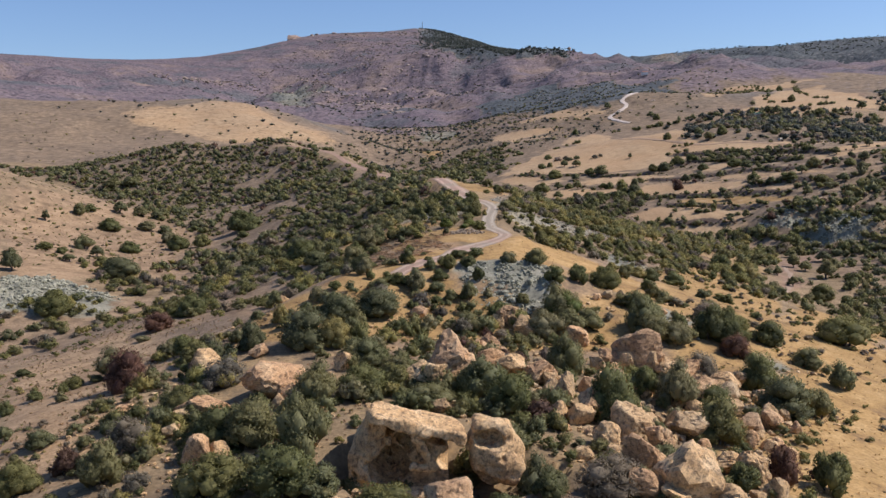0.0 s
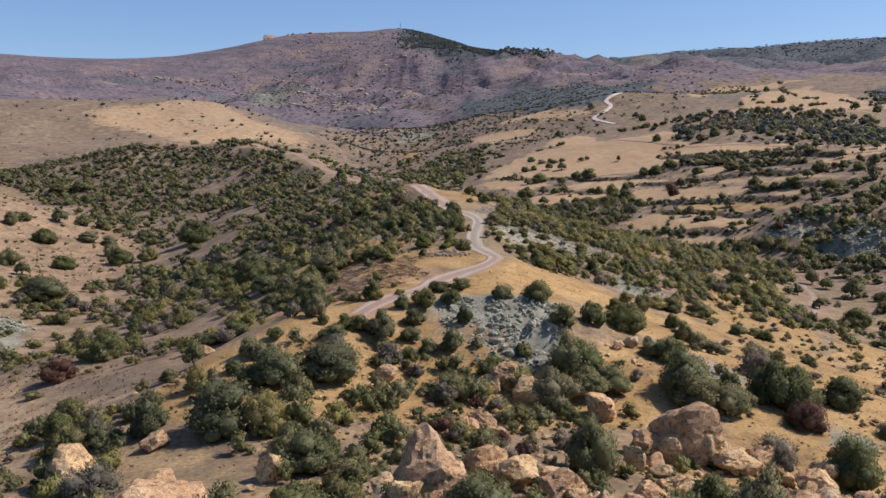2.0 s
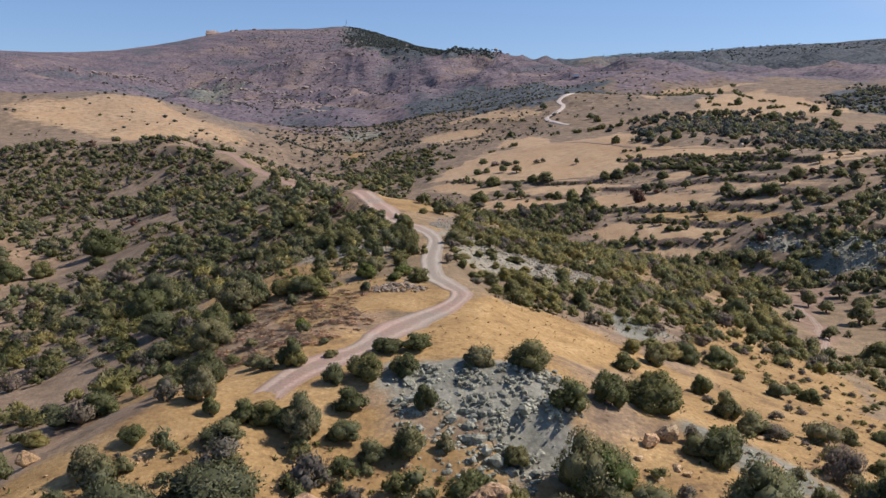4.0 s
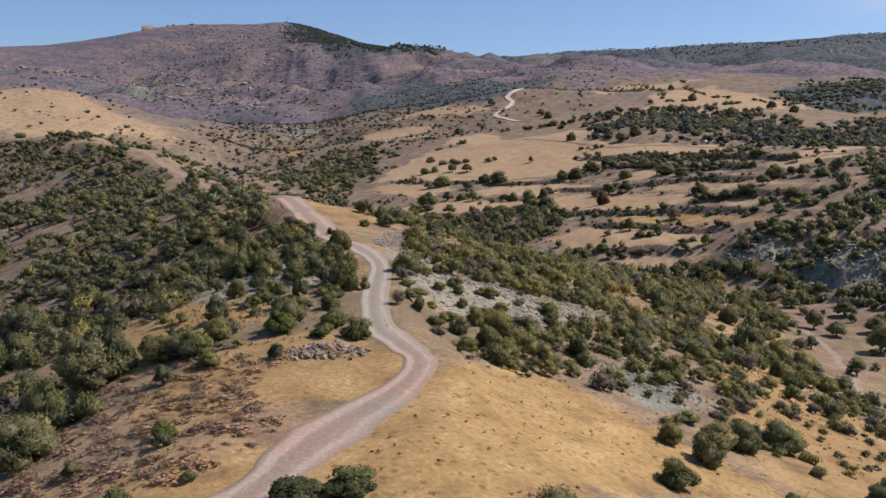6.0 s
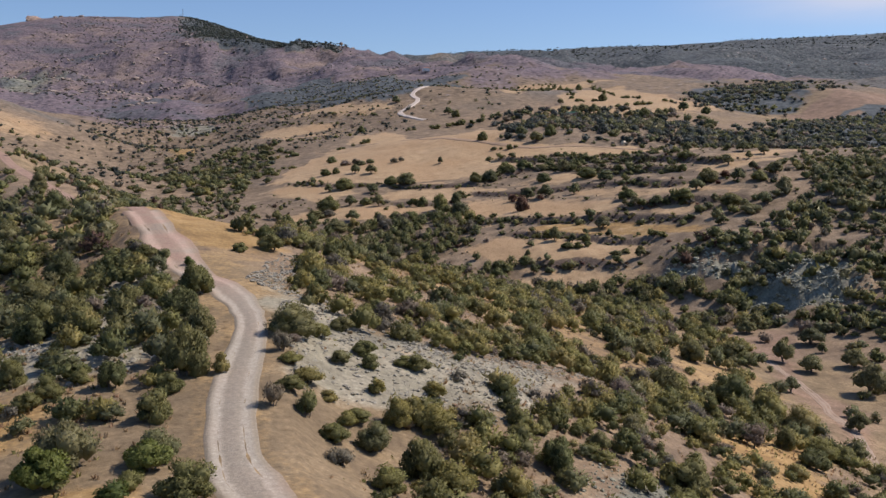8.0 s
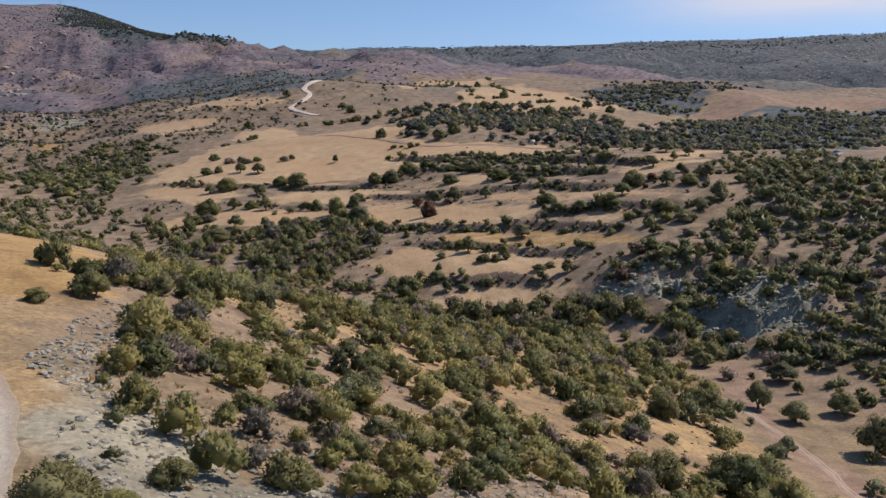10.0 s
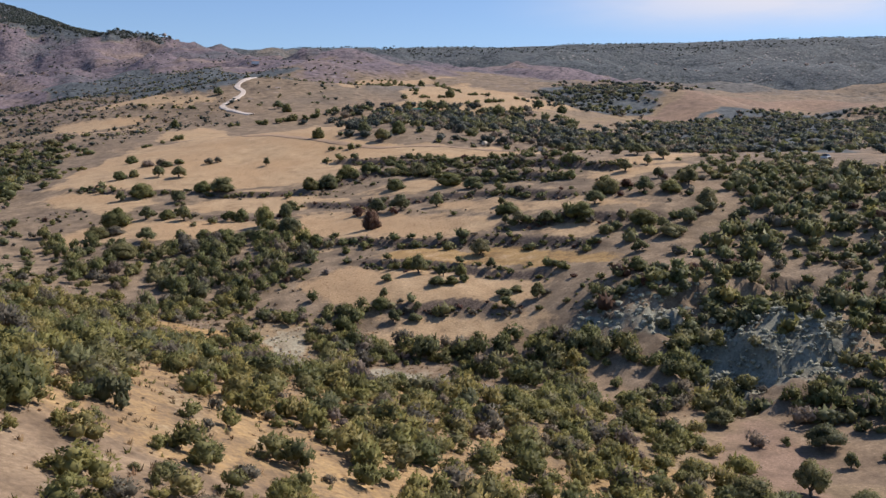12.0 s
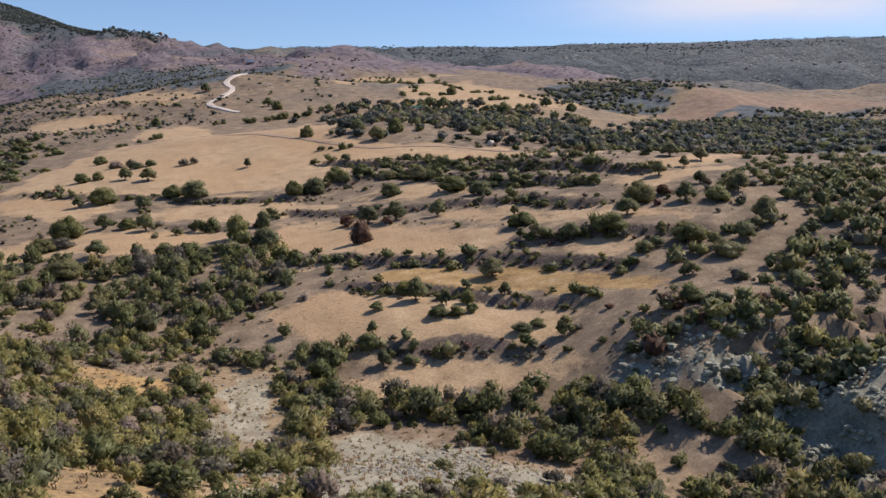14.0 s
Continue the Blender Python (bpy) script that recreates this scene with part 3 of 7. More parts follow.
    lay("hazy_forest", 0.9, [(364, 835), (462, 936), (499, 901), (720, 1100), (412, 757), (390, 744), (344, 741), (327, 775)])
    lay("hazy_forest", 0.8, [(377, 725), (395, 711), (536, 779), (604, 758), (252, 436), (250, 487), (294, 562), (299, 613)])
    lay("hazy_forest", 0.95, [(500, 3300), (700, 2000), (900, 1400), (1300, 1250), (2400, 1300), (2600, 2600), (1500, 3000), (900, 3400)])
    lay("hazy_forest", 1.0, [(-150, 4200), (-115, 3700), (-95, 3258), (-25, 2920), (115, 2740), (250, 2560), (330, 2700), (300, 3400), (100, 4100)])
    shade = np.clip(out["field"] + out["straw"] * (y > 500) + 0.7 * out["pale"] * (y > 500), 0, 1)
    out["hazy_mauve"] = np.where(y > 500, out["hazy_mauve"] * (1 - shade), out["hazy_mauve"])
    on_hill = np.zeros_like(x)
    near = (y > 600) & (y < 1000) & (x > 300) & (x < 750)
    on_hill[near] = inside(TILLED, wx[near], wy[near])
    out["hazy_forest"] = out["hazy_forest"] * (1 - on_hill)
    out["hazy_mauve"] = out["hazy_mauve"] * (1 - out["hazy_forest"]) * (1 - step(40, 140, -x) * (1 - step(880, 1020, y - 0.2 * x)))
    out["red"] = out["red"] * (1 - np.clip(out["field"] + out["hazy_forest"], 0, 1))
    out["hazy_forest"] = np.where(out["field"] > 0.5, 0, out["hazy_forest"])
    out["red"] = np.maximum(out["red"], on_hill)
    out["hazy_forest"] = np.maximum(out["hazy_forest"], np.clip(step(1300, 1700, x * 0.9 + y * 0.45 + 150 * wander) * step(900, 1400, y), 0, 1) * 0.7)
    out["straw"] = np.clip(np.maximum(out["straw"], 0.45 * (1 - step(2.2, 4.5, road)) * (y < 330)), 0, 1)
    out["litter"] = np.clip(0.4 + 0.5 * wander, 0, 1)
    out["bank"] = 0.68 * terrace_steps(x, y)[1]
    out["far_slope"] = step(700, 1000, y) * (1 - out["field"]) * (1 - on_hill)
    return out


def mesh_from(name, verts, faces, mat, parent=None, smooth=False, normals=None, **layers):
    """One mesh object from arrays; layers become point attributes."""
    me = bpy.data.meshes.new(name)
    verts, faces = np.asarray(verts, np.float32), np.asarray(faces, np.int32)
    k = faces.shape[1]
    me.vertices.add(len(verts))
    me.vertices.foreach_set("co", verts.ravel())
    me.loops.add(faces.size)
    me.loops.foreach_set("vertex_index", faces.ravel())
    me.polygons.add(len(faces))
    me.polygons.foreach_set("loop_start", np.arange(0, faces.size, k, dtype=np.int32))
    me.polygons.foreach_set("use_smooth", np.full(len(faces), smooth))
    for key, v in layers.items():
        me.attributes.new(key, "FLOAT", "POINT").data.foreach_set("value", np.asarray(v, np.float32))
    me.update(calc_edges=True)
    if normals is not None:
        me.polygons.foreach_set("use_smooth", np.ones(len(faces), bool))
        me.normals_split_custom_set_from_vertices(np.asarray(normals, np.float32))
    me.materials.append(mat)
    ob = new(name, me)
    ob.parent = parent
    return ob


def graded(lo, hi, fine, a, b, growth=0.03):
    """Grid lines with even steps from a to b that widen outside."""
    mid = list(np.arange(a, b, fine))
    up, s, v = [], fine, b
    while v < hi:
        up.append(v)
        s *= 1 + growth
        v += s
    down, s, v = [], fine, a
    while v > lo:
        s *= 1 + growth
        v -= s
        down.append(v)
    return np.array(down[::-1] + mid + up + [max(hi, v)])


MAT_GROUND = ground_material()


def build_ground():
    xs = np.unique(np.concatenate([graded(-3600, 3800, 1.8, -100, 200, 0.042), np.arange(44, 172, 1.8) + 0.9]))
    ys = np.unique(np.concatenate([graded(-1300, 4850, 1.8, 50, 545, 0.038), np.arange(372, 536, 1.8) + 0.9]))
    gx, gy = np.meshgrid(xs, ys)
    gz = height(gx, gy)
    nx, ny = len(xs), len(ys)
    idx = np.arange(nx * ny).reshape(ny, nx)
    faces = np.stack([idx[:-1, :-1], idx[:-1, 1:], idx[1:, 1:], idx[1:, :-1]], -1).reshape(-1, 4)
    v = np.stack([gx, gy, gz], -1).reshape(-1, 3)
    ob = mesh_from("ground", v, faces, MAT_GROUND, smooth=True, **covers(gx.ravel(), gy.ravel(), gz.ravel()))
    return tagged(ob, "dry rolling hills with straw grass, brown soil and grey scree", "ground", kind="structure")


ground = build_ground()


def road_material():
    m, t, p = material("packed_dirt", 0.95)
    a = t.nodes.new("ShaderNodeAttribute")
    a.attribute_name = "across"
    fine, mid = noise_at(t, 3.0, 6, 0.7), noise_at(t, 0.16, 4)
    c = ramp(t, mid, [(0.38, (0.37, 0.31, 0.245)), (0.5, (0.41, 0.315, 0.24)), (0.62, (0.43, 0.3, 0.23))])
    grey = t.nodes.new("ShaderNodeAttribute")
    grey.attribute_name = "grey"
    c = mix(t, maths(t, "MULTIPLY", grey.outputs["Fac"], 0.8), c, (0.385, 0.345, 0.275))
    tracks = ramp(t, maths(t, "ADD", a.outputs["Fac"], maths(t, "MULTIPLY", maths(t, "SUBTRACT", fine, 0.5), 0.2)),
                  [(0.0, (0.8, 0.78, 0.76)), (0.3, (0.85, 0.83, 0.8)), (0.5, (1.15, 1.15, 1.14)), (0.7, (1.1, 1.1, 1.08)), (0.95, (0.75, 0.72, 0.66))])
    c = mix(t, 1.0, c, tracks, "MULTIPLY")
    g = t.nodes.new("ShaderNodeNewGeometry")
    gravel = add(t, "TexVoronoi", Scale=4.5, Randomness=1.0)
    t.links.new(g.outputs["Position"], gravel.inputs["Vector"])
    c = mix(t, 1.0, c, ramp(t, fine, [(0.32, (0.84, 0.84, 0.84)), (0.68, (1.14, 1.14, 1.14))]), "MULTIPLY")
    c = mix(t, 1.0, c, ramp(t, gravel.outputs["Distance"], [(0.12, (1.14, 1.13, 1.12)), (0.3, (1, 1, 1)), (0.65, (0.93, 0.92, 0.91))]), "MULTIPLY")
    t.links.new(c, p.inputs["Base Color"])
    bump(t, p, fine, 0.7, 0.08)
    return m


MAT_ROAD = road_material()


def ribbon(name, line, half, mat, lift=0.07, fine=8, wobble=0.25, seed=5):
    """A worn track laid along a line, with crumbled edges that dip into the ground."""
    pts = np.array([q[:2] for q in smooth_line([(*q[:2],) for q in line], fine)])
    d = np.gradient(pts, axis=0)
    nrm = np.c_[-d[:, 1], d[:, 0]] / np.linalg.norm(d, axis=1)[:, None]
    half = half(pts[:, 1]) if callable(half) else half
    across = np.array([-1.12, -1, -0.75, -0.5, -0.25, 0, 0.25, 0.5, 0.75, 1, 1.12])
    edge = half * (1 + wobble * fbm(pts[:, 0], pts[:, 1], 5, 3, seed))
    p = pts[:, None, :] + nrm[:, None, :] * (across[None, :] * edge[:, None])[..., None]
    z = height(p[..., 0], p[..., 1]) + lift
    z -= 0.05 * np.exp(-((np.abs(across) - 0.5) / 0.16) ** 2)[None, :]
    z[:, [0, -1]] -= lift + 0.1
    n, k = len(pts), len(across)
    idx = np.arange(n * k).reshape(n, k)
    f = np.stack([idx[:-1, :-1], idx[:-1, 1:], idx[1:, 1:], idx[1:, :-1]], -1).reshape(-1, 4)[:, ::-1]
    return mesh_from(name, np.dstack([p, z]).reshape(-1, 3), f, mat, smooth=True, across=np.tile(np.abs(across), n), grey=np.repeat(step(178, 188, pts[:, 1]) * (1 - step(222, 236, pts[:, 1])), k))


def road_half(y):
    """Half the road's width: broader where it tops the crest."""
    return 1.4 + 0.95 * step(226, 246, y) + 0.55 * (1 - step(166, 176, y))


tagged(ribbon("road", ROAD[:16], road_half, MAT_ROAD, 0.05), "winding pinkish grey dirt road with pale wheel tracks along the ridge", "road", kind="structure")

# ---- plants, stones and clutter: shared makers ----
def hashed3(ix, iy, iz, seed):
    return hashed(ix + 57 * iz, iy + 131 * iz, seed)


def noise3(p, size, octaves=4, seed=0):
    """Smooth noise in space, about -1 to 1."""
    out, amp = 0.0, 1.0
    for k in range(octaves):
        q = p / size * 2 ** k + 11.7 * k
        f = np.floor(q)
        u = q - f
        u = u * u * (3 - 2 * u)
        acc = 0.0
        for dx in (0, 1):
            for dy in (0, 1):
                for dz in (0, 1):
                    w = (u[:, 0] if dx else 1 - u[:, 0]) * (u[:, 1] if dy else 1 - u[:, 1]) * (u[:, 2] if dz else 1 - u[:, 2])
                    acc = acc + w * hashed3(f[:, 0] + dx, f[:, 1] + dy, f[:, 2] + dz, seed + k)
        out = out + amp * (acc * 2 - 1)
        amp *= 0.5
    return out


def ball(level):
    bm = bmesh.new()
    bmesh.ops.create_icosphere(bm, subdivisions=level, radius=1.0)
    bm.verts.ensure_lookup_table()
    v = np.array([q.co[:] for q in bm.verts])
    f = np.array([[q.index for q in t.verts] for t in bm.faces])
    bm.free()
    return v, f


BALLS = {k: ball(k) for k in (1, 2, 3, 4, 5)}


def tube(points, radii, sides=6):
    """A tapered, jointed tube through points, as triangles."""
    pts = np.array(points, float)
    vs, fs = [], []
    for i, (p, r) in enumerate(zip(pts, radii)):
        d = pts[min(i + 1, len(pts) - 1)] - pts[max(i - 1, 0)]
        d = d / (np.linalg.norm(d) + 1e-9)
        a = np.cross(d, (0.3, 0.9, 0.2))
        a /= np.linalg.norm(a)
        b = np.cross(d, a)
        for k in range(sides):
            t = 2 * math.pi * k / sides
            vs.append(p + r * (a * math.cos(t) + b * math.sin(t)))
        if i:
            for k in range(sides):
                q, w = (i - 1) * sides + k, (i - 1) * sides + (k + 1) % sides
                fs += [(q, w, w + sides), (q, w + sides, q + sides)]
    return np.array(vs), np.array(fs)


def stack(parts):
    """Several (verts, faces) as one."""
    vs, fs, n = [], [], 0
    for v, f in parts:
        vs.append(v)
        fs.append(f + n)
        n += len(v)
    return np.concatenate(vs), np.concatenate(fs)


def crown(rng, leaves, leaf, lobes, low, spread=0.31, size=0.25, ragged=0.2, core=0.78):
    """A crown in a box of width 1 and height 1: clumps of small leaf sprays on uneven lobes, round a dim heart.
    Returns points, triangles and the rounded normals of the clumps."""
    c = []
    for i in range(lobes):
        a, r = 2.4 * i + rng.uniform(-0.5, 0.5), spread * math.sqrt((i + rng.uniform(0.2, 0.8)) / lobes)
        z = low + (1 - low) * (rng.uniform(0.3, 0.72) * (1 - 0.55 * (r / spread) ** 2) + 0.04)
        c.append((r * math.cos(a), r * math.sin(a), z, size * rng.uniform(0.55, 1.35)))
    c = np.array(c)
    squash = np.array([1, 1, (1 - low) * 1.05])
    m = int(leaves * 2.2)
    pick = rng.integers(0, lobes, m)
    d = rng.normal(size=(m, 3))
    d[:, 2] = np.where(d[:, 2] < -0.3, -0.5 * d[:, 2], d[:, 2])
    d /= np.linalg.norm(d, axis=1)[:, None]
    rad = c[pick, 3] * (1 + ragged * (rng.random(m) - 0.6))
    p = c[pick, :3] + d * rad[:, None] * squash
    inner = np.min(np.linalg.norm((p[:, None, :] - c[None, :, :3]) / squash, axis=2) / c[None, :, 3], axis=1)
    ok = np.where((inner > 0.8) & (p[:, 2] > 0.01))[0][:leaves]
    p, d = p[ok], d[ok]
    n = len(p)
    jut = d + rng.normal(scale=0.55, size=(n, 3))
    jut /= np.linalg.norm(jut, axis=1)[:, None]
    t = np.cross(jut, rng.normal(size=(n, 3)))
    t /= np.linalg.norm(t, axis=1)[:, None]
    b = np.cross(jut, t)
    s = leaf * rng.uniform(0.55, 1.3, (n, 1))
    up = jut * 0.65 + b * 0.65 + np.array([0, 0, 0.2])
    tri = np.stack([p - t * s * 0.36 - up * s * 0.5, p + t * s * 0.36 - up * s * 0.5, p + up * s * 0.75], 1).reshape(-1, 3)
    whole = p - np.array([0, 0, low + 0.3 * (1 - low)])
    whole /= np.linalg.norm(whole, axis=1)[:, None] + 1e-6
    nr = 0.75 * d + 0.45 * whole + rng.normal(scale=0.3, size=(n, 3))
    nr /= np.linalg.norm(nr, axis=1)[:, None]
    vs, fs, ns, k = [tri], [np.arange(3 * n).reshape(-1, 3)], [np.repeat(nr, 3, 0)], 3 * n
    v, f = BALLS[1]
    for q in c:
        vs.append(v * q[3] * core * squash * (0.9 + 0.25 * rng.random((len(v), 1))) + q[:3])
        fs.append(f + k)
        ns.append(v)
        k += len(v)
    vs, fs, ns = np.concatenate(vs), np.concatenate(fs), np.concatenate(ns)
    vs[:, 2] = np.maximum(vs[:, 2], -0.03)
    vs[:, :2] *= 0.5 / np.abs(vs[:, :2]).max()
    vs[:, 2] *= 1.0 / vs[:, 2].max()
    return vs, fs, ns


def foliage_material(name, dark, mid_, light, shine=0.6):
    m, t, p = material(name, shine)
    g, o = t.nodes.new("ShaderNodeNewGeometry"), t.nodes.new("ShaderNodeObjectInfo")
    a = t.nodes.new("ShaderNodeAttribute")
    a.attribute_name = "tint"
    c = ramp(t, g.outputs["Random Per Island"], [(0.0, dark), (0.5, mid_), (1.0, light)])
    whole = maths(t, "FRACT", maths(t, "ADD", a.outputs["Fac"], o.outputs["Random"]))
    c = mix(t, 1.0, c, ramp(t, whole, [(0.0, (0.72, 0.75, 0.74)), (0.35, (0.95, 1.0, 0.9)), (0.7, (1.12, 1.06, 0.9)), (1.0, (1.22, 1.12, 1.12))]), "MULTIPLY")
    t.links.new(c, p.inputs["Base Color"])
    tr = t.nodes.new("ShaderNodeBsdfTranslucent")
    t.links.new(c, tr.inputs["Color"])
    mx = t.nodes.new("ShaderNodeMixShader")
    mx.inputs[0].default_value = 0.45
    t.links.new(p.outputs[0], mx.inputs[1])
    t.links.new(tr.outputs[0], mx.inputs[2])
    t.links.new(mx.outputs[0], t.nodes["Material Output"].inputs["Surface"])
    return m


LEAF = {
    "lentisk": foliage_material("dark_evergreen_leaves", (0.088, 0.095, 0.041), (0.168, 0.173, 0.074), (0.262, 0.26, 0.122)),
    "broom": foliage_material("olive_yellow_twigs", (0.155, 0.146, 0.056), (0.27, 0.25, 0.096), (0.375, 0.34, 0.148)),
    "olive": foliage_material("grey_green_leaves", (0.118, 0.122, 0.062), (0.203, 0.203, 0.106), (0.288, 0.284, 0.16)),
    "grey": foliage_material("dry_grey_twigs", (0.135, 0.115, 0.095), (0.22, 0.19, 0.155), (0.31, 0.27, 0.22), 0.85),
    # for distant trees and scrub: leaf colour dulled and blued by painted-in haze
    "pine": foliage_material("hazy_blue_green_needles", (0.045, 0.056, 0.052), (0.085, 0.1, 0.09), (0.13, 0.148, 0.132)),
    "red": foliage_material("russet_leaves", (0.09, 0.05, 0.042), (0.155, 0.09, 0.07), (0.22, 0.135, 0.1)),
    "bright": foliage_material("fresh_green_leaves", (0.085, 0.115, 0.028), (0.145, 0.18, 0.046), (0.2, 0.24, 0.08)),
    "clump": foliage_material("withered_herbs", (0.42, 0.285, 0.19), (0.52, 0.36, 0.245), (0.6, 0.43, 0.3), 0.9),
    "straw": foliage_material("golden_straw", (0.42, 0.275, 0.12), (0.52, 0.355, 0.165), (0.62, 0.44, 0.22), 0.9),
    "dry": foliage_material("dead_stalks", (0.23, 0.16, 0.105), (0.34, 0.24, 0.155), (0.44, 0.32, 0.2), 0.9),
}
LEAF["wild"] = LEAF["olive"]


def bark_material():
    m, t, p = material("grey_bark", 0.9)
    n = noise_at(t, 6, 5, 0.7)
    t.links.new(ramp(t, n, [(0.3, (0.07, 0.06, 0.05)), (0.7, (0.2, 0.175, 0.15))]), p.inputs["Base Color"])
    bump(t, p, n, 0.6, 0.03)
    return m


MAT_BARK = bark_material()


def rock_material(name, tones, stain, scale=1.0, relief=0.2):
    m, t, p = material(name, 0.9)
    a, b, c3 = noise_at(t, 0.45 * scale, 5, 0.6), noise_at(t, 2.6 * scale, 6, 0.7), noise_at(t, 9 * scale, 5, 0.7)
    o = t.nodes.new("ShaderNodeObjectInfo")
    c = ramp(t, a, [(0.32, tones[0]), (0.5, tones[1]), (0.68, tones[2])])
    c = mix(t, ramp(t, b, [(0.5, (0, 0, 0)), (0.62, (0.85, 0.85, 0.85))]), c, stain)
    c = mix(t, 1.0, c, ramp(t, c3, [(0.3, (0.6, 0.6, 0.6)), (0.7, (1.3, 1.3, 1.3))]), "MULTIPLY")
    c = mix(t, 1.0, c, ramp(t, o.outputs["Random"], [(0, (0.85, 0.85, 0.87)), (1, (1.12, 1.06, 1.0))]), "MULTIPLY")
    t.links.new(c, p.inputs["Base Color"])
    bump(t, p, mix(t, 0.5, b, c3), 0.9, relief)
    return m


MAT_ROCK = rock_material("weathered_orange_sandstone", ((0.42, 0.28, 0.145), (0.62, 0.43, 0.225), (0.72, 0.55, 0.33)), (0.16, 0.12, 0.082))
MAT_ROCK_PINK = rock_material("pinkish_brown_rock", ((0.42, 0.26, 0.14), (0.6, 0.385, 0.205), (0.7, 0.5, 0.29)), (0.18, 0.118, 0.078))
MAT_ROCK_FIELD = rock_material("tan_grey_field_stone", ((0.22, 0.175, 0.125), (0.35, 0.285, 0.205), (0.48, 0.4, 0.3)), (0.13, 0.1, 0.075), 2.0, 0.05)
MAT_ROCK_BLUE = rock_material("blue_grey_broken_rock", ((0.22, 0.22, 0.155), (0.38, 0.375, 0.27), (0.58, 0.565, 0.42)), (0.135, 0.137, 0.098), 2.0, 0.05)
MAT_ROCK_GREY = rock_material("olive_grey_broken_rock", ((0.25, 0.232, 0.175), (0.37, 0.343, 0.262), (0.49, 0.455, 0.355)), (0.21, 0.19, 0.145), 2.0, 0.05)


def at_ground(x, y, sink=0.0):
    return float(height(np.array([x]), np.array([y]))[0]) - sink


def mesh_only(name, v, f, mat, smooth=False, normals=None):
    ob = mesh_from(name, v, f, mat, smooth=smooth, normals=normals)
    me = ob.data
    bpy.data.objects.remove(ob)
    return me


def plant_kinds():
    """Crown and stem meshes for each kind of plant in three sizes, a few of each."""
    rng = np.random.default_rng(7)
    out = {}
    for kind in ("lentisk", "broom", "wild", "olive", "grey", "red", "bright"):
        for size, leaves, leaf, lobes in (("small", 1000, 0.078, 9), ("medium", 2800, 0.05, 18), ("large", 4800, 0.037, 32)):
            for k in range(3):
                if kind == "olive":
                    cv, cf, cn = crown(rng, int(leaves * 0.8), leaf * 1.1, lobes, 0.16, 0.34, 0.19 if size == "small" else 0.16, 0.5, 0.72)
                    sv, sf = stack([tube([(0, 0, -0.06), (0.02, 0.01, 0.14), (0.0, 0.03, 0.3)], (0.06, 0.042, 0.035))])
                    limbs = [tube([(0, 0.02, 0.24), (0.12 * math.cos(a), 0.12 * math.sin(a), 0.42), (0.25 * math.cos(a), 0.25 * math.sin(a), 0.62)], (0.028, 0.02, 0.01), 5) for a in (0.4 + k, 2.5 + k, 4.4 + k)]
                    lm = [mesh_only("limb", *q, MAT_BARK, True) for q in limbs]
                else:
                    thin = {"grey": 0.6, "broom": 0.55, "red": 0.5, "wild": 0.55}.get(kind, 0.42)
                    cv, cf, cn = crown(rng, leaves, leaf * (0.85 if kind in ("grey", "broom") else 1.0), lobes, 0.0, 0.34, 0.23 if size == "small" else 0.185, thin, 0.66 if kind == "grey" else 0.78)
                    sv, sf = stack([tube([(0.05 * math.cos(a), 0.05 * math.sin(a), -0.05), (0.2 * math.cos(a), 0.2 * math.sin(a), 0.4)], (0.025, 0.012), 4) for a in (0.3, 1.8, 3.3, 4.9)])
                    lm = []
                out[kind, size, k] = (mesh_only("crown", cv, cf, LEAF[kind], normals=cn), mesh_only("trunk" if kind == "olive" else "stem", sv, sf, MAT_BARK), lm)
    return out


KINDS = plant_kinds()
WORDS = {
    "lentisk": ("evergreen_shrub", "dense dark green evergreen shrub on dry stony soil", "shrub"),
    "broom": ("broom_bush", "yellowish green twiggy broom bush on a dry slope", "bush"),
    "olive": ("olive_tree", "grey-green olive tree with an open crown and short trunk", "tree"),
    "wild": ("wild_olive_bush", "grey-green wild olive bush branching from the ground", "bush"),
    "grey": ("dry_bush", "dry grey-brown leafless bush on stony ground", "bush"),
    "red": ("russet_bush", "russet brown withered bush among dry grass", "bush"),
    "bright": ("green_bush", "small fresh green bush in dry grass", "bush"),
}
MADE = {}


def plant(kind, x, y, w, h, rng, group):
    """One plant: an Empty at its foot with crown, stem or trunk and limbs."""
    size = "small" if w < 2.2 else "medium" if w < 4.6 else "large"
    k = int(rng.integers(0, 3))
    name, label, category = WORDS[kind]
    m = Matrix.Translation((x, y, at_ground(x, y, 0.13 * h))) @ Matrix.Rotation(rng.uniform(0, 6.28), 4, "Z") @ Matrix.Diagonal((w, w, h, 1))
    if (kind, size, k) not in MADE:
        ob = new(name)
        ob.empty_display_size = 0.3
        crown_me, stem_me, limbs = KINDS[kind, size, k]
        new("crown", crown_me).parent = ob
        new("trunk" if kind == "olive" else "stem", stem_me).parent = ob
        for q in limbs:
            new("limb", q).parent = ob
        MADE[kind, size, k] = tagged(ob, label, category, group)
        ob.matrix_basis = m
        ob["first"] = 1
        return ob
    src = MADE[kind, size, k]
    keep = src.matrix_basis.copy()
    src.matrix_basis = Matrix.Identity(4)
    ob = copy_thing(src, m)
    src.matrix_basis = keep
    ob["group"] = group
    return ob


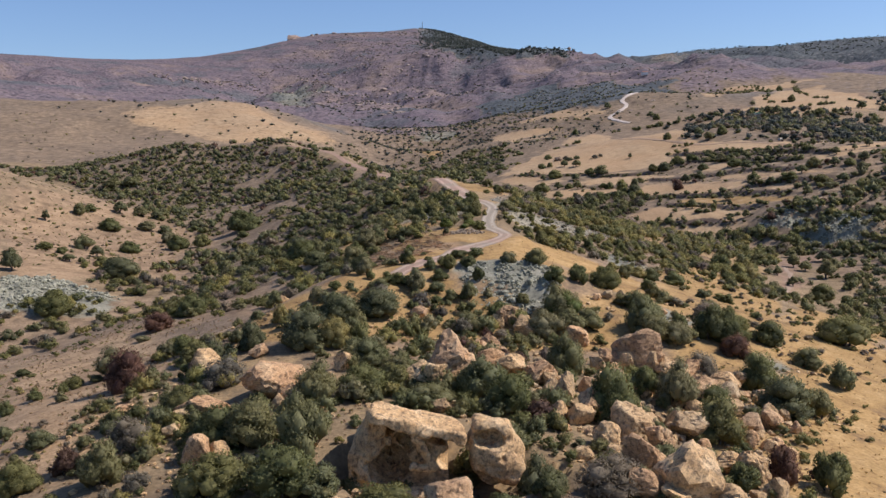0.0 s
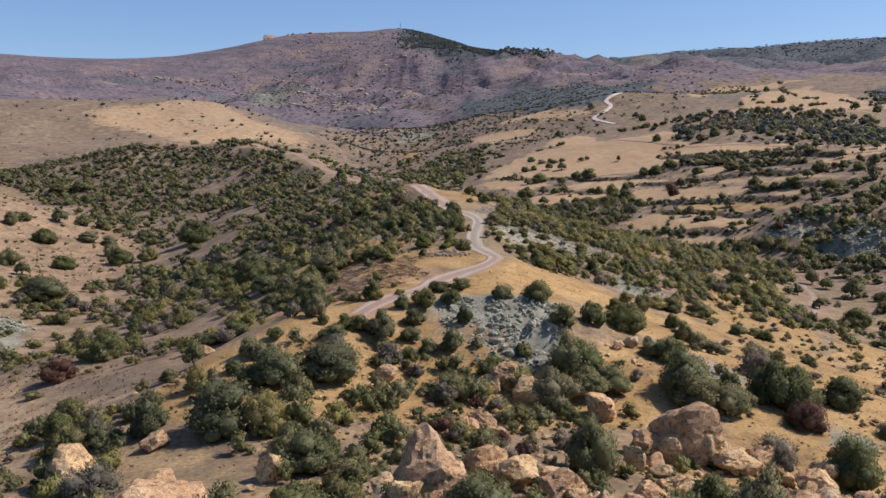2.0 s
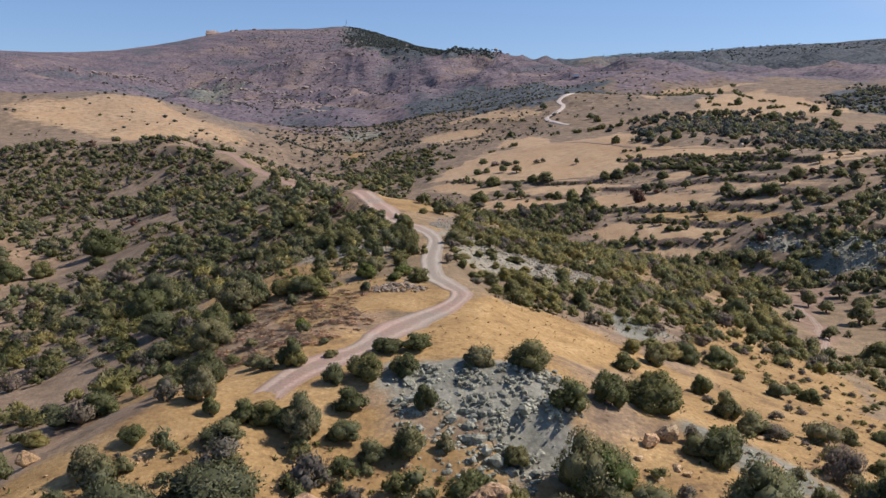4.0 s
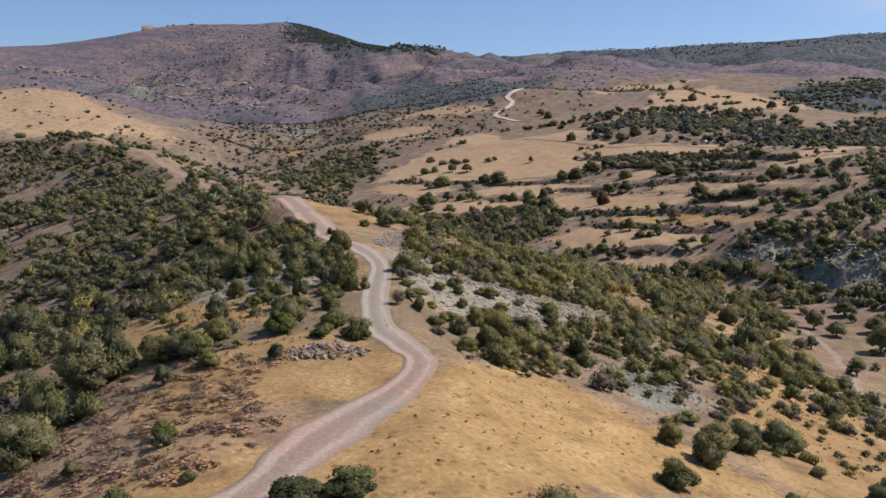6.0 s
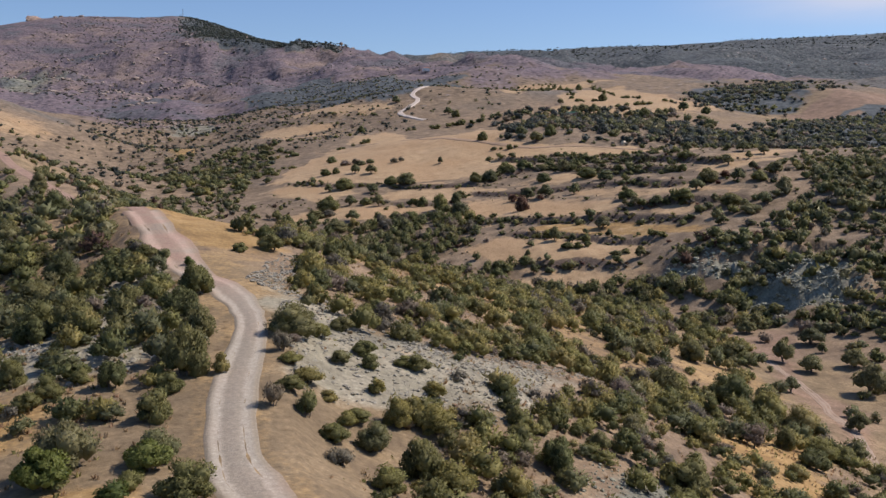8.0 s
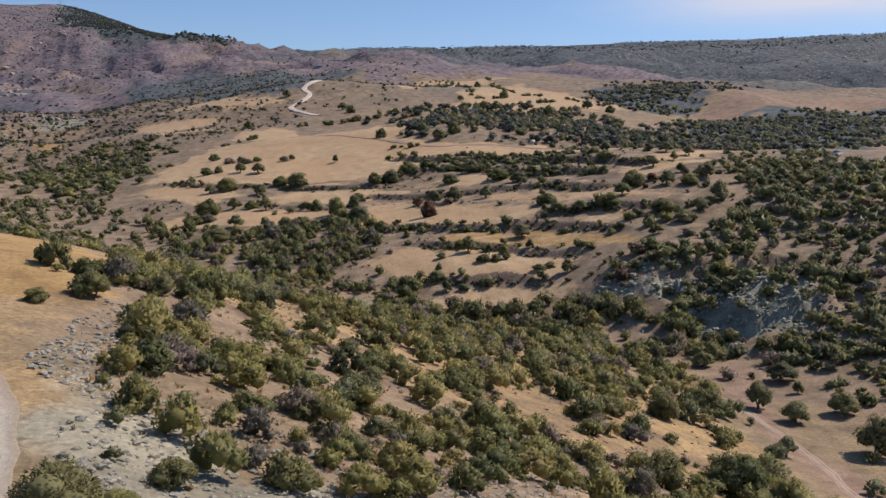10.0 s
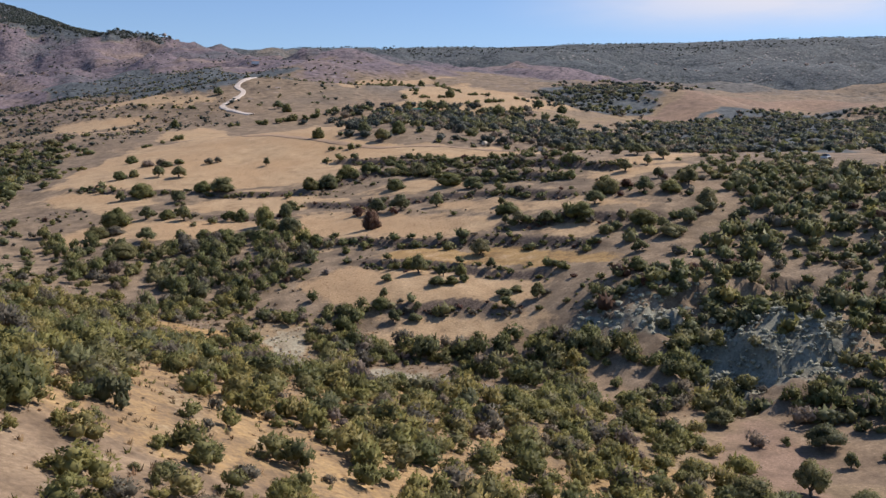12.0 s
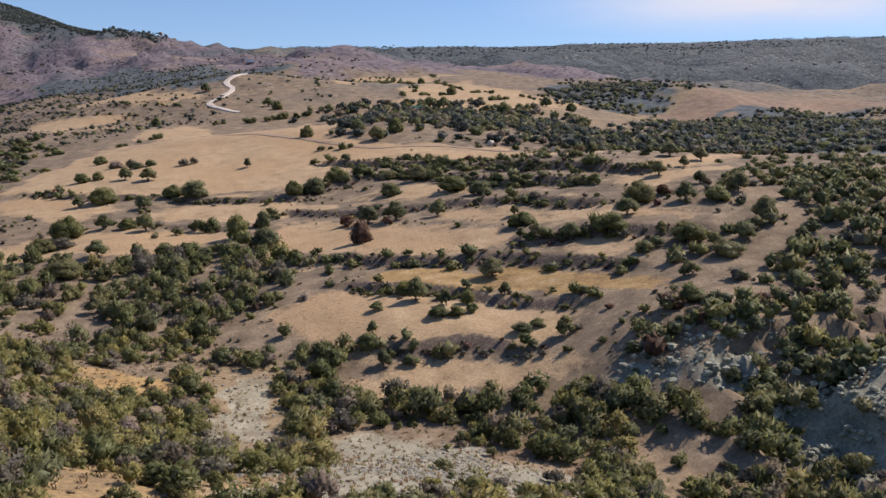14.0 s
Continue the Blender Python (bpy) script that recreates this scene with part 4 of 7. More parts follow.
# ---- plants that stand out, by place: (x, y, width, height) ----
OLIVES_TERRACE = [(70.4, 554.7, 6.7, 5.2), (101.9, 556.8, 3.4, 3.8), (49.2, 530.7, 4.5, 4.1), (65.6, 517.0, 5.6, 4.6), (63.4, 490.0, 5.3, 5.3), (53.9, 499.3, 5.5, 4.9), (137.8, 493.7, 7.4, 5.5), (147.6, 484.6, 5.7, 3.5), (124.6, 447.2, 4.8, 4.5), (116.4, 453.4, 6.2, 5.6), (110.7, 456.3, 6.2, 5.1), (133.5, 425.5, 2.4, 3.4), (126.3, 408.9, 2.7, 2.7), (128.0, 405.1, 4.0, 4.0), (133.5, 401.6, 5.5, 4.0), (114.6, 397.2, 5.8, 4.5), (98.6, 394.0, 4.7, 5.1), (87.7, 384.8, 2.4, 4.0), (86.7, 376.2, 2.9, 3.3), (92.0, 377.4, 2.1, 3.7), (50.7, 466.7, 5.9, 4.6)]
OLIVES_TERRACE_TOP = [(168.9, 423.5, 4.8, 4.2), (146.3, 401.8, 5.5, 4.1), (159.5, 401.0, 5.4, 5.0), (170.1, 410.3, 3.8, 3.5), (183.8, 439.9, 6.1, 4.1), (186.6, 431.4, 4.8, 4.0), (178.4, 426.9, 3.3, 3.3), (169.2, 453.2, 4.1, 4.1), (180.4, 444.2, 3.2, 3.2), (170.9, 399.1, 5.3, 4.9), (163.3, 382.0, 5.8, 5.3), (160.8, 369.9, 3.3, 3.1), (148.5, 377.7, 3.5, 3.1), (153.7, 376.6, 5.3, 4.2), (136.0, 369.5, 2.5, 3.0), (137.4, 369.3, 3.3, 2.5), (113.1, 368.2, 3.7, 3.9), (102.2, 389.0, 2.9, 3.3), (112.2, 387.2, 2.9, 2.9), (122.8, 341.0, 2.8, 2.7), (64.0, 559.4, 4.9, 4.9), (145.8, 389.8, 3.2, 3.2)]
RED_BUSHES = [(102.8, 437.1, 6.1, 6.3), (106.3, 459.9, 4.1, 3.3), (159.7, 408.5, 4.1, 2.4)]
SHRUBS_TERRACE = [(53.0, 564.4, 9.2, 3.8), (59.6, 615.1, 6.7, 4.0), (65.0, 588.6, 10.3, 3.3), (70.9, 581.5, 10.1, 2.8), (85.3, 574.3, 7.0, 3.0), (55.4, 532.1, 10.7, 5.9), (59.4, 496.0, 6.1, 3.3), (45.4, 495.9, 10.6, 6.8), (74.4, 526.9, 7.7, 4.4), (80.1, 522.2, 9.4, 5.7), (81.7, 466.5, 6.3, 7.4), (90.2, 477.7, 4.6, 6.3), (85.6, 453.4, 7.7, 5.7), (104.9, 505.6, 6.8, 4.8), (110.6, 505.5, 8.1, 6.2), (118.9, 511.3, 8.3, 5.3), (127.1, 512.6, 7.1, 4.1), (133.4, 505.3, 6.6, 3.3), (137.3, 468.4, 9.1, 4.7), (139.2, 455.2, 7.0, 3.9), (124.8, 481.1, 7.5, 4.2), (131.1, 417.1, 7.3, 3.5), (98.7, 399.1, 4.4, 3.0)]
SHRUBS_TERRACE_LOW = [(91.5, 393.7, 2.9, 1.9), (98.8, 384.3, 4.3, 2.2), (85.8, 381.4, 4.8, 3.0), (90.7, 375.1, 3.4, 1.9), (106.2, 388.9, 2.9, 3.1), (103.0, 383.7, 5.6, 2.1), (109.6, 373.4, 6.3, 1.8), (153.7, 408.9, 7.9, 5.5), (140.1, 398.1, 8.6, 4.4), (164.4, 397.2, 6.4, 3.8), (147.8, 384.0, 7.4, 4.3), (129.9, 359.8, 4.8, 3.2), (139.8, 384.7, 6.2, 2.7), (147.7, 373.0, 7.1, 3.4), (39.5, 483.6, 7.2, 4.3), (44.4, 484.3, 6.4, 3.2), (59.8, 450.5, 7.5, 4.2), (65.8, 447.4, 6.2, 4.0), (65.0, 460.7, 6.6, 3.2), (69.3, 460.8, 3.9, 2.6), (73.8, 454.0, 7.7, 3.1), (43.2, 452.9, 10.1, 5.0)]
PLOT_TREES = [(110.9, 311.7, 4.9, 3.2), (103.1, 286.7, 4.7, 4.9), (104.3, 280.2, 4.6, 3.7), (91.6, 266.7, 3.7, 3.2), (89.2, 247.3, 3.8, 3.3), (79.7, 234.5, 2.7, 2.5), (105.1, 266.0, 6.8, 6.4), (116.6, 298.5, 6.3, 4.0), (114.7, 292.2, 2.3, 2.5), (112.7, 280.5, 5.3, 3.9)]
FLANK_SHRUBS = [(10.7, 195.0, 1.5, 2.2), (11.8, 205.7, 1.6, 1.8), (12.7, 195.6, 1.7, 2.3), (14.1, 194.2, 2.4, 1.4), (16.5, 194.9, 2.6, 2.1), (18.8, 199.3, 2.2, 2.5), (19.1, 192.7, 3.1, 3.1), (21.3, 199.6, 3.4, 2.3), (18.1, 203.8, 1.6, 1.4), (22.7, 205.6, 2.0, 1.4), (22.3, 210.0, 2.6, 1.5), (14.0, 190.6, 1.9, 1.3), (16.5, 189.0, 2.5, 1.8), (20.5, 191.5, 3.3, 2.3), (24.6, 192.7, 3.2, 2.5), (29.4, 198.5, 2.6, 3.4), (29.0, 209.9, 2.7, 2.0), (25.2, 202.5, 2.4, 1.4), (52.5, 236.0, 3.3, 3.3), (60.2, 257.4, 3.1, 2.5)]
FLANK_SHRUBS_LOW = [(40.1, 200.3, 3.9, 3.0), (60.7, 235.2, 2.7, 2.7), (66.3, 228.8, 2.7, 4.6), (74.4, 245.1, 5.4, 4.6), (70.3, 247.6, 6.1, 5.4), (59.8, 224.8, 3.7, 3.1), (65.3, 222.4, 3.8, 2.5), (71.5, 228.3, 6.8, 3.0), (76.7, 241.3, 6.1, 4.6), (39.6, 209.0, 2.8, 2.6), (40.0, 203.8, 1.8, 1.3), (34.6, 203.9, 2.2, 1.9), (49.8, 216.8, 2.7, 1.8), (57.7, 213.8, 2.8, 1.9), (18.3, 208.0, 1.7, 1.4), (15.2, 197.6, 1.6, 1.1), (59.2, 243.5, 4.3, 3.6), (79.0, 274.1, 4.6, 4.1), (91.4, 282.8, 6.1, 4.0), (46.1, 226.2, 3.5, 2.1)]
ROAD_SHRUBS = [(4.1, 193.8, 2.7, 2.2), (4.7, 188.1, 2.7, 1.8), (0.6, 187.4, 3.4, 2.9), (6.3, 183.0, 3.4, 2.3), (5.6, 201.7, 3.4, 3.8), (4.7, 198.4, 2.2, 1.6), (1.2, 200.7, 2.3, 2.1), (-0.9, 202.2, 1.6, 1.2), (-2.4, 199.9, 2.6, 1.9), (-3.3, 198.5, 2.2, 1.3), (3.8, 183.7, 1.7, 1.1), (1.8, 194.4, 2.0, 1.2), (6.1, 209.7, 3.0, 3.0), (4.5, 218.2, 3.8, 2.8), (5.6, 226.0, 3.6, 3.4), (7.7, 201.3, 1.5, 1.9), (4.4, 240.4, 1.3, 1.2), (13.0, 210.4, 4.7, 2.8), (13.3, 254.3, 4.1, 2.5), (9.5, 262.6, 2.6, 1.9), (12.9, 261.4, 2.9, 1.9), (9.6, 250.2, 2.4, 1.3)]
ROAD_SHRUBS_WEST = [(-14.3, 260.7, 3.7, 2.2), (-1.4, 246.7, 3.9, 2.3), (-9.5, 249.9, 4.7, 4.0), (-3.6, 244.3, 3.8, 2.5), (-6.9, 222.0, 4.6, 3.6), (-3.8, 219.2, 3.9, 3.4), (-0.0, 224.8, 3.1, 2.6), (-10.9, 241.6, 5.0, 3.8), (-6.2, 257.7, 2.1, 2.1), (-7.8, 262.5, 2.7, 3.3), (-17.7, 297.7, 5.7, 4.8), (-30.2, 353.7, 4.7, 4.7), (-6.6, 218.5, 3.4, 2.4), (-5.4, 204.4, 2.4, 2.4), (-17.1, 261.7, 4.5, 3.0), (-20.0, 276.4, 5.0, 3.3), (-0.1, 245.0, 3.2, 1.6), (1.7, 243.0, 1.9, 1.5)]
WEST_SLOPE = [(-15.6, 184.1, 4.9, 4.4), (-13.5, 183.9, 2.7, 3.3), (-17.4, 177.9, 4.7, 4.2), (-8.5, 177.2, 1.7, 2.3), (-10.9, 160.9, 1.8, 1.2), (-6.0, 161.3, 1.5, 1.2), (-3.5, 154.7, 1.1, 0.7), (-2.6, 150.7, 1.7, 0.8), (-5.5, 148.7, 2.4, 1.9), (-8.1, 148.5, 2.0, 1.4), (-16.3, 168.5, 5.6, 4.2), (-22.2, 172.5, 4.5, 3.0), (-26.8, 190.0, 6.1, 3.7), (-15.1, 150.9, 3.3, 2.6), (-7.5, 183.4, 4.3, 2.4), (-5.3, 179.0, 2.6, 1.5), (-10.8, 186.3, 3.3, 2.4), (-0.1, 178.0, 1.5, 1.5), (-12.0, 156.1, 1.9, 1.2), (-12.6, 152.0, 1.8, 1.1), (-32.0, 206.4, 7.1, 5.7), (-29.2, 209.9, 4.3, 4.3)]
BANK_SHRUBS = [(-3.8, 136.2, 3.2, 5.3), (-5.1, 136.3, 3.2, 2.1), (-8.0, 136.7, 2.7, 2.1), (-6.4, 136.9, 3.2, 2.1), (-2.0, 144.2, 2.3, 2.0), (1.7, 145.1, 6.3, 2.5), (2.3, 151.1, 3.7, 1.6), (5.0, 151.2, 3.7, 1.7), (9.8, 146.5, 3.5, 2.3), (14.1, 146.3, 4.7, 2.9), (16.4, 140.8, 3.9, 3.1), (5.2, 139.9, 2.4, 2.5), (3.7, 134.3, 3.1, 3.1), (-0.5, 140.4, 3.3, 2.2), (-0.9, 136.1, 3.2, 1.8), (1.1, 133.9, 2.6, 2.3), (6.3, 135.4, 2.1, 1.8), (7.9, 130.2, 4.5, 3.0), (3.4, 125.1, 4.7, 3.1), (11.3, 134.1, 2.6, 2.1), (20.4, 144.4, 3.5, 3.5), (16.6, 132.2, 6.2, 5.7), (25.1, 147.3, 6.7, 4.0)]
BANK_SHRUBS_EAST = [(14.1, 125.9, 6.2, 4.3), (20.0, 129.5, 5.5, 3.3), (28.0, 130.1, 6.8, 6.2), (27.9, 138.5, 4.0, 3.4), (33.8, 153.2, 3.3, 3.3), (34.6, 162.6, 2.8, 2.6), (26.4, 138.9, 3.4, 2.2), (34.6, 149.0, 3.8, 2.6), (38.6, 140.5, 4.2, 3.6), (42.8, 152.6, 4.1, 2.7), (39.4, 131.1, 5.6, 5.6), (33.0, 131.5, 3.2, 3.2), (33.7, 137.8, 1.7, 1.7), (37.7, 134.4, 2.8, 2.3), (26.4, 140.8, 1.7, 2.5), (44.0, 176.7, 1.8, 1.1), (46.6, 171.8, 3.2, 2.1), (51.3, 174.0, 3.3, 2.1), (38.4, 179.9, 4.9, 2.9), (43.9, 183.4, 5.1, 3.4), (27.1, 164.4, 3.6, 2.4), (32.5, 172.1, 3.8, 3.0), (90.2, 230.1, 7.3, 5.3)]
BANK_SHRUBS_WEST = [(-11.8, 139.8, 3.1, 3.1), (-10.6, 137.2, 1.9, 1.6), (-14.5, 140.2, 2.0, 2.8), (-9.1, 133.3, 3.6, 2.1), (-8.7, 124.8, 7.6, 4.7), (-14.9, 142.6, 2.3, 1.7), (-27.4, 155.7, 4.0, 2.0), (-46.1, 169.1, 6.3, 4.7), (-24.5, 156.6, 4.7, 2.7), (-12.8, 146.7, 4.7, 3.5), (-6.0, 148.9, 3.0, 3.0), (-9.1, 150.7, 2.4, 1.6), (-3.5, 127.3, 1.9, 2.9)]
SHOULDER_SHRUBS = [(-21.1, 123.0, 2.7, 3.2), (-22.8, 113.2, 3.9, 4.7), (-18.2, 125.9, 1.4, 1.3), (-28.6, 118.2, 2.2, 1.5), (-25.4, 128.7, 2.5, 1.6), (-12.1, 123.7, 3.0, 3.3), (-17.2, 129.8, 3.4, 2.5), (-32.8, 118.2, 3.4, 3.1), (-12.3, 111.0, 4.7, 4.4), (-39.8, 139.2, 4.1, 1.6), (-15.3, 133.6, 2.4, 1.4), (-28.2, 150.9, 3.2, 1.6), (-49.0, 150.7, 3.1, 1.2), (-30.3, 161.8, 3.9, 1.8)]
SLOPE_SHRUBS_EAST = [(13.2, 201.6, 2.6, 1.1), (11.8, 198.2, 2.4, 1.0), (12.3, 203.4, 2.0, 0.9), (16.1, 207.7, 2.0, 1.2), (18.3, 210.9, 2.6, 1.3), (22.5, 206.3, 1.6, 0.9), (15.0, 212.6, 2.4, 1.3), (17.3, 216.7, 2.8, 1.4), (21.1, 210.1, 2.0, 1.0), (12.6, 207.5, 1.8, 0.9), (14.4, 200.4, 1.8, 1.0), (16.0, 198.5, 2.2, 1.1), (43.7, 140.7, 4.2, 2.8), (46.7, 155.9, 3.0, 1.8), (36.2, 148.4, 3.2, 2.0), (33.4, 128.8, 3.6, 2.6), (41.3, 131.9, 4.4, 3.2), (34.4, 154.3, 3.0, 1.6), (45.0, 145.5, 3.4, 1.6), (48.5, 148.5, 2.4, 1.2), (41.0, 147.0, 2.6, 1.4), (51.1, 177.7, 3.2, 1.6), (38.0, 150.5, 2.2, 1.2), (52.5, 160.0, 2.6, 1.4)]
ROCK_SHRUBS = [(-34.4, 102.4, 5.4, 6.0), (-29.3, 111.2, 4.2, 3.5), (-22.5, 98.6, 5.6, 3.7), (-24.8, 90.3, 5.2, 3.5), (-26.9, 81.7, 4.8, 3.8), (-16.1, 111.5, 7.6, 5.5), (-13.5, 122.8, 6.0, 4.5), (-11.5, 89.9, 5.6, 5.1), (-16.1, 80.7, 6.2, 5.1), (-10.8, 78.4, 5.5, 6.4), (-7.4, 92.5, 6.3, 3.4), (-19.2, 81.3, 6.3, 4.2), (-7.8, 102.5, 5.0, 3.8), (-3.0, 94.4, 6.4, 2.9), (4.4, 92.6, 6.2, 5.1), (-0.6, 88.9, 5.5, 2.7), (16.7, 89.6, 6.2, 6.7), (9.0, 74.8, 5.2, 5.2), (6.9, 88.0, 4.9, 4.9), (14.4, 107.8, 5.3, 7.3), (21.8, 99.2, 4.3, 4.1)]
ROCK_SHRUBS_EAST = [(38.1, 103.3, 8.1, 5.4), (42.8, 105.9, 4.2, 4.2), (26.8, 88.8, 6.3, 5.2), (38.4, 113.9, 5.9, 5.9), (51.5, 121.2, 4.0, 5.6), (34.4, 80.8, 4.4, 4.4), (24.9, 96.9, 5.5, 7.4), (31.7, 114.8, 5.1, 4.3), (39.4, 127.2, 4.8, 4.0), (28.1, 127.7, 6.3, 4.7), (31.8, 127.0, 4.8, 4.0), (37.5, 131.4, 6.6, 5.8), (46.9, 136.3, 5.2, 4.4), (49.9, 128.9, 5.0, 3.3), (28.5, 97.4, 5.0, 3.7), (19.8, 79.0, 3.0, 2.5), (25.9, 77.1, 3.6, 3.0), (13.9, 71.6, 6.4, 3.7), (6.8, 68.7, 6.1, 2.6), (29.6, 79.5, 3.7, 4.7), (-3.1, 66.9, 5.9, 3.0), (-18.6, 70.7, 2.8, 1.9), (64.5, 153.7, 11.0, 6.0)]
ROCK_SHRUBS_WEST = [(-16.3, 70.0, 6.4, 4.1), (-11.0, 69.2, 6.3, 4.9), (-26.7, 74.5, 4.5, 4.5), (-34.5, 76.2, 4.8, 3.2), (-31.0, 78.3, 3.2, 2.7), (-37.0, 86.3, 3.5, 2.4), (-45.1, 110.6, 1.8, 1.9), (-44.9, 113.5, 3.0, 1.8), (-42.4, 114.3, 2.2, 1.2), (-40.3, 116.3, 6.8, 4.5), (-49.8, 106.0, 2.2, 2.2), (-42.5, 90.8, 1.9, 1.9), (-48.9, 158.2, 6.1, 4.0), (-8.3, 68.7, 4.0, 3.1), (-7.5, 71.7, 2.7, 2.7), (-23.2, 72.4, 2.9, 1.9), (-22.4, 89.4, 3.4, 2.9), (-36.6, 80.7, 2.2, 2.2), (-83.0, 195.3, 10.3, 6.5), (-63.2, 138.8, 2.8, 1.3), (-48.5, 110.5, 2.2, 1.5), (-42.6, 104.5, 2.1, 1.4)]
WEST_TREES = [(-125.5, 316.0, 4.9, 5.3), (-124.6, 323.4, 5.4, 3.3), (-118.4, 334.9, 6.4, 5.5), (-129.6, 299.1, 3.5, 4.7), (-108.6, 277.2, 7.2, 5.4), (-100.7, 266.0, 4.8, 4.1), (-113.1, 310.1, 8.7, 5.2), (-97.9, 284.7, 8.0, 4.3), (-94.1, 311.7, 5.9, 5.1), (-111.1, 259.8, 8.5, 2.7), (-95.0, 254.4, 4.9, 3.3), (-85.6, 243.1, 12.4, 6.8), (-106.6, 226.9, 6.0, 9.1), (-103.4, 323.6, 12.2, 4.1), (-100.7, 249.6, 6.5, 2.6), (-111.6, 342.7, 10.8, 4.3), (-69.8, 313.3, 13.5, 8.5), (-38.8, 241.7, 7.3, 5.9), (-157.3, 441.7, 16.8, 6.7), (-83.7, 295.4, 14.8, 5.5)]
OLIVES_WEST = [(-15.5, 183.4, 6.7, 5.4), (-13.6, 185.5, 4.3, 4.8), (-6.4, 194.5, 3.0, 3.2), (-3.9, 134.6, 3.2, 5.2), (-23.5, 131.0, 2.9, 3.9), (17.1, 127.3, 5.3, 3.9)]
GREEN_BUSHES = [(-0.2, 185.2, 2.9, 2.4), (4.4, 186.6, 2.7, 1.8), (-5.5, 180.3, 1.9, 1.3), (-6.1, 163.4, 1.8, 1.3), (3.2, 182.6, 2.1, 1.1), (17.0, 132.1, 5.9, 4.3)]
BROOM_BUSHES = [(-9.7, 184.3, 4.0, 2.6), (-7.1, 183.4, 3.9, 2.6), (-5.6, 187.1, 3.2, 2.3), (30.4, 174.7, 2.5, 2.1), (35.8, 178.6, 4.1, 2.5), (35.6, 184.5, 3.4, 1.4)]

MIXES = {
    "maquis": (("lentisk", 0.4), ("wild", 0.42), ("broom", 0.08), ("grey", 0.08), ("red", 0.02)),
    "slope": (("broom", 0.48), ("lentisk", 0.28), ("grey", 0.14), ("wild", 0.1)),
    "lightslope": (("broom", 0.6), ("lentisk", 0.14), ("grey", 0.18), ("wild", 0.08)),
    "shoulder": (("wild", 0.4), ("lentisk", 0.3), ("broom", 0.3)),
    "pines": (("pine", 1.0),),
    "dryslope": (("grey", 0.5), ("broom", 0.4), ("wild", 0.1)),
    "bank": (("lentisk", 0.5), ("broom", 0.22), ("wild", 0.2), ("grey", 0.08)),
    "terrace": (("lentisk", 0.4), ("wild", 0.15), ("grey", 0.3), ("red", 0.07), ("broom", 0.08)),
    "undergrowth": (("wild", 0.42), ("grey", 0.33), ("broom", 0.25)),
    "farwood": (("pine", 0.5), ("wild", 0.28), ("lentisk", 0.07), ("grey", 0.15)),
    "garrigue": (("pine", 0.7), ("grey", 0.3)),
    "green": (("bright", 1.0),),
    "golden": (("broom", 1.0),),
    "orchard": (("olive", 1.0),),
    "hedge": (("lentisk", 0.62), ("wild", 0.22), ("grey", 0.1), ("broom", 0.06)),
    "red": (("red", 1.0),),
    "mixed": (("olive", 0.4), ("lentisk", 0.3), ("wild", 0.3)),
}


def pick_kind(mixture, v):
    for kind, share in mixture:
        v -= share
        if v <= 0:
            return kind
    return mixture[0][0]


def plants():
    rng = np.random.default_rng(23)
    for rows, mixture, group in ((OLIVES_TERRACE, "orchard", "olive trees on the terraces"), (OLIVES_TERRACE_TOP, "orchard", "olive trees on the terraces"), (RED_BUSHES, "red", "russet bushes on the terraces"),
                                 (SHRUBS_TERRACE, "hedge", "shrubs on the terrace banks"), (SHRUBS_TERRACE_LOW, "hedge", "shrubs on the terrace banks"), (PLOT_TREES, "orchard", "trees on the valley plot"),
                                 (FLANK_SHRUBS, "slope", "bushes on the east slope"), (FLANK_SHRUBS_LOW, "slope", "bushes on the east slope"), (ROAD_SHRUBS, "bank", "shrubs by the road"),
                                 (ROAD_SHRUBS_WEST, "bank", "shrubs by the road"), (WEST_SLOPE, "maquis", "bushes on the west slope"), (BANK_SHRUBS, "bank", "shrubs round the grey bank"),
                                 (BANK_SHRUBS_EAST, "maquis", "shrubs round the grey bank"), (BANK_SHRUBS_WEST, "bank", "bushes on the west slope"), (ROCK_SHRUBS, "maquis", "shrubs among the boulders"), (SHOULDER_SHRUBS, "shoulder", "bushes on the west slope"), (SLOPE_SHRUBS_EAST, "slope", "bushes on the east slope"),
                                 (ROCK_SHRUBS_EAST, "maquis", "shrubs among the boulders"), (ROCK_SHRUBS_WEST, "maquis", "shrubs among the boulders"), (WEST_TREES, "mixed", "trees on the west hill"), (OLIVES_WEST, "orchard", "olive trees on the ridge"), (GREEN_BUSHES, "green", "bushes on the west slope"), (BROOM_BUSHES, "golden", "bushes on the west slope")):
        for x, y, w, h in rows:
            kind = pick_kind(MIXES[mixture], rng.random())
            if w > 2.1 * h and w > 5:
                plant(kind, x + 0.32 * w, y + 0.1 * w, 0.5 * w, 0.9 * h, rng, group)
                w = 0.62 * w
                x -= 0.3 * w
            if mixture == "bank" and w >= 2.7:
                kind = "lentisk" if rng.random() < 0.8 else "wild"
            if w < 1.6 and kind == "lentisk" and rng.random() < 0.4:
                kind = "bright"
            plant(kind, x, y, w, min(h, 1.15 * w), rng, group)


plants()


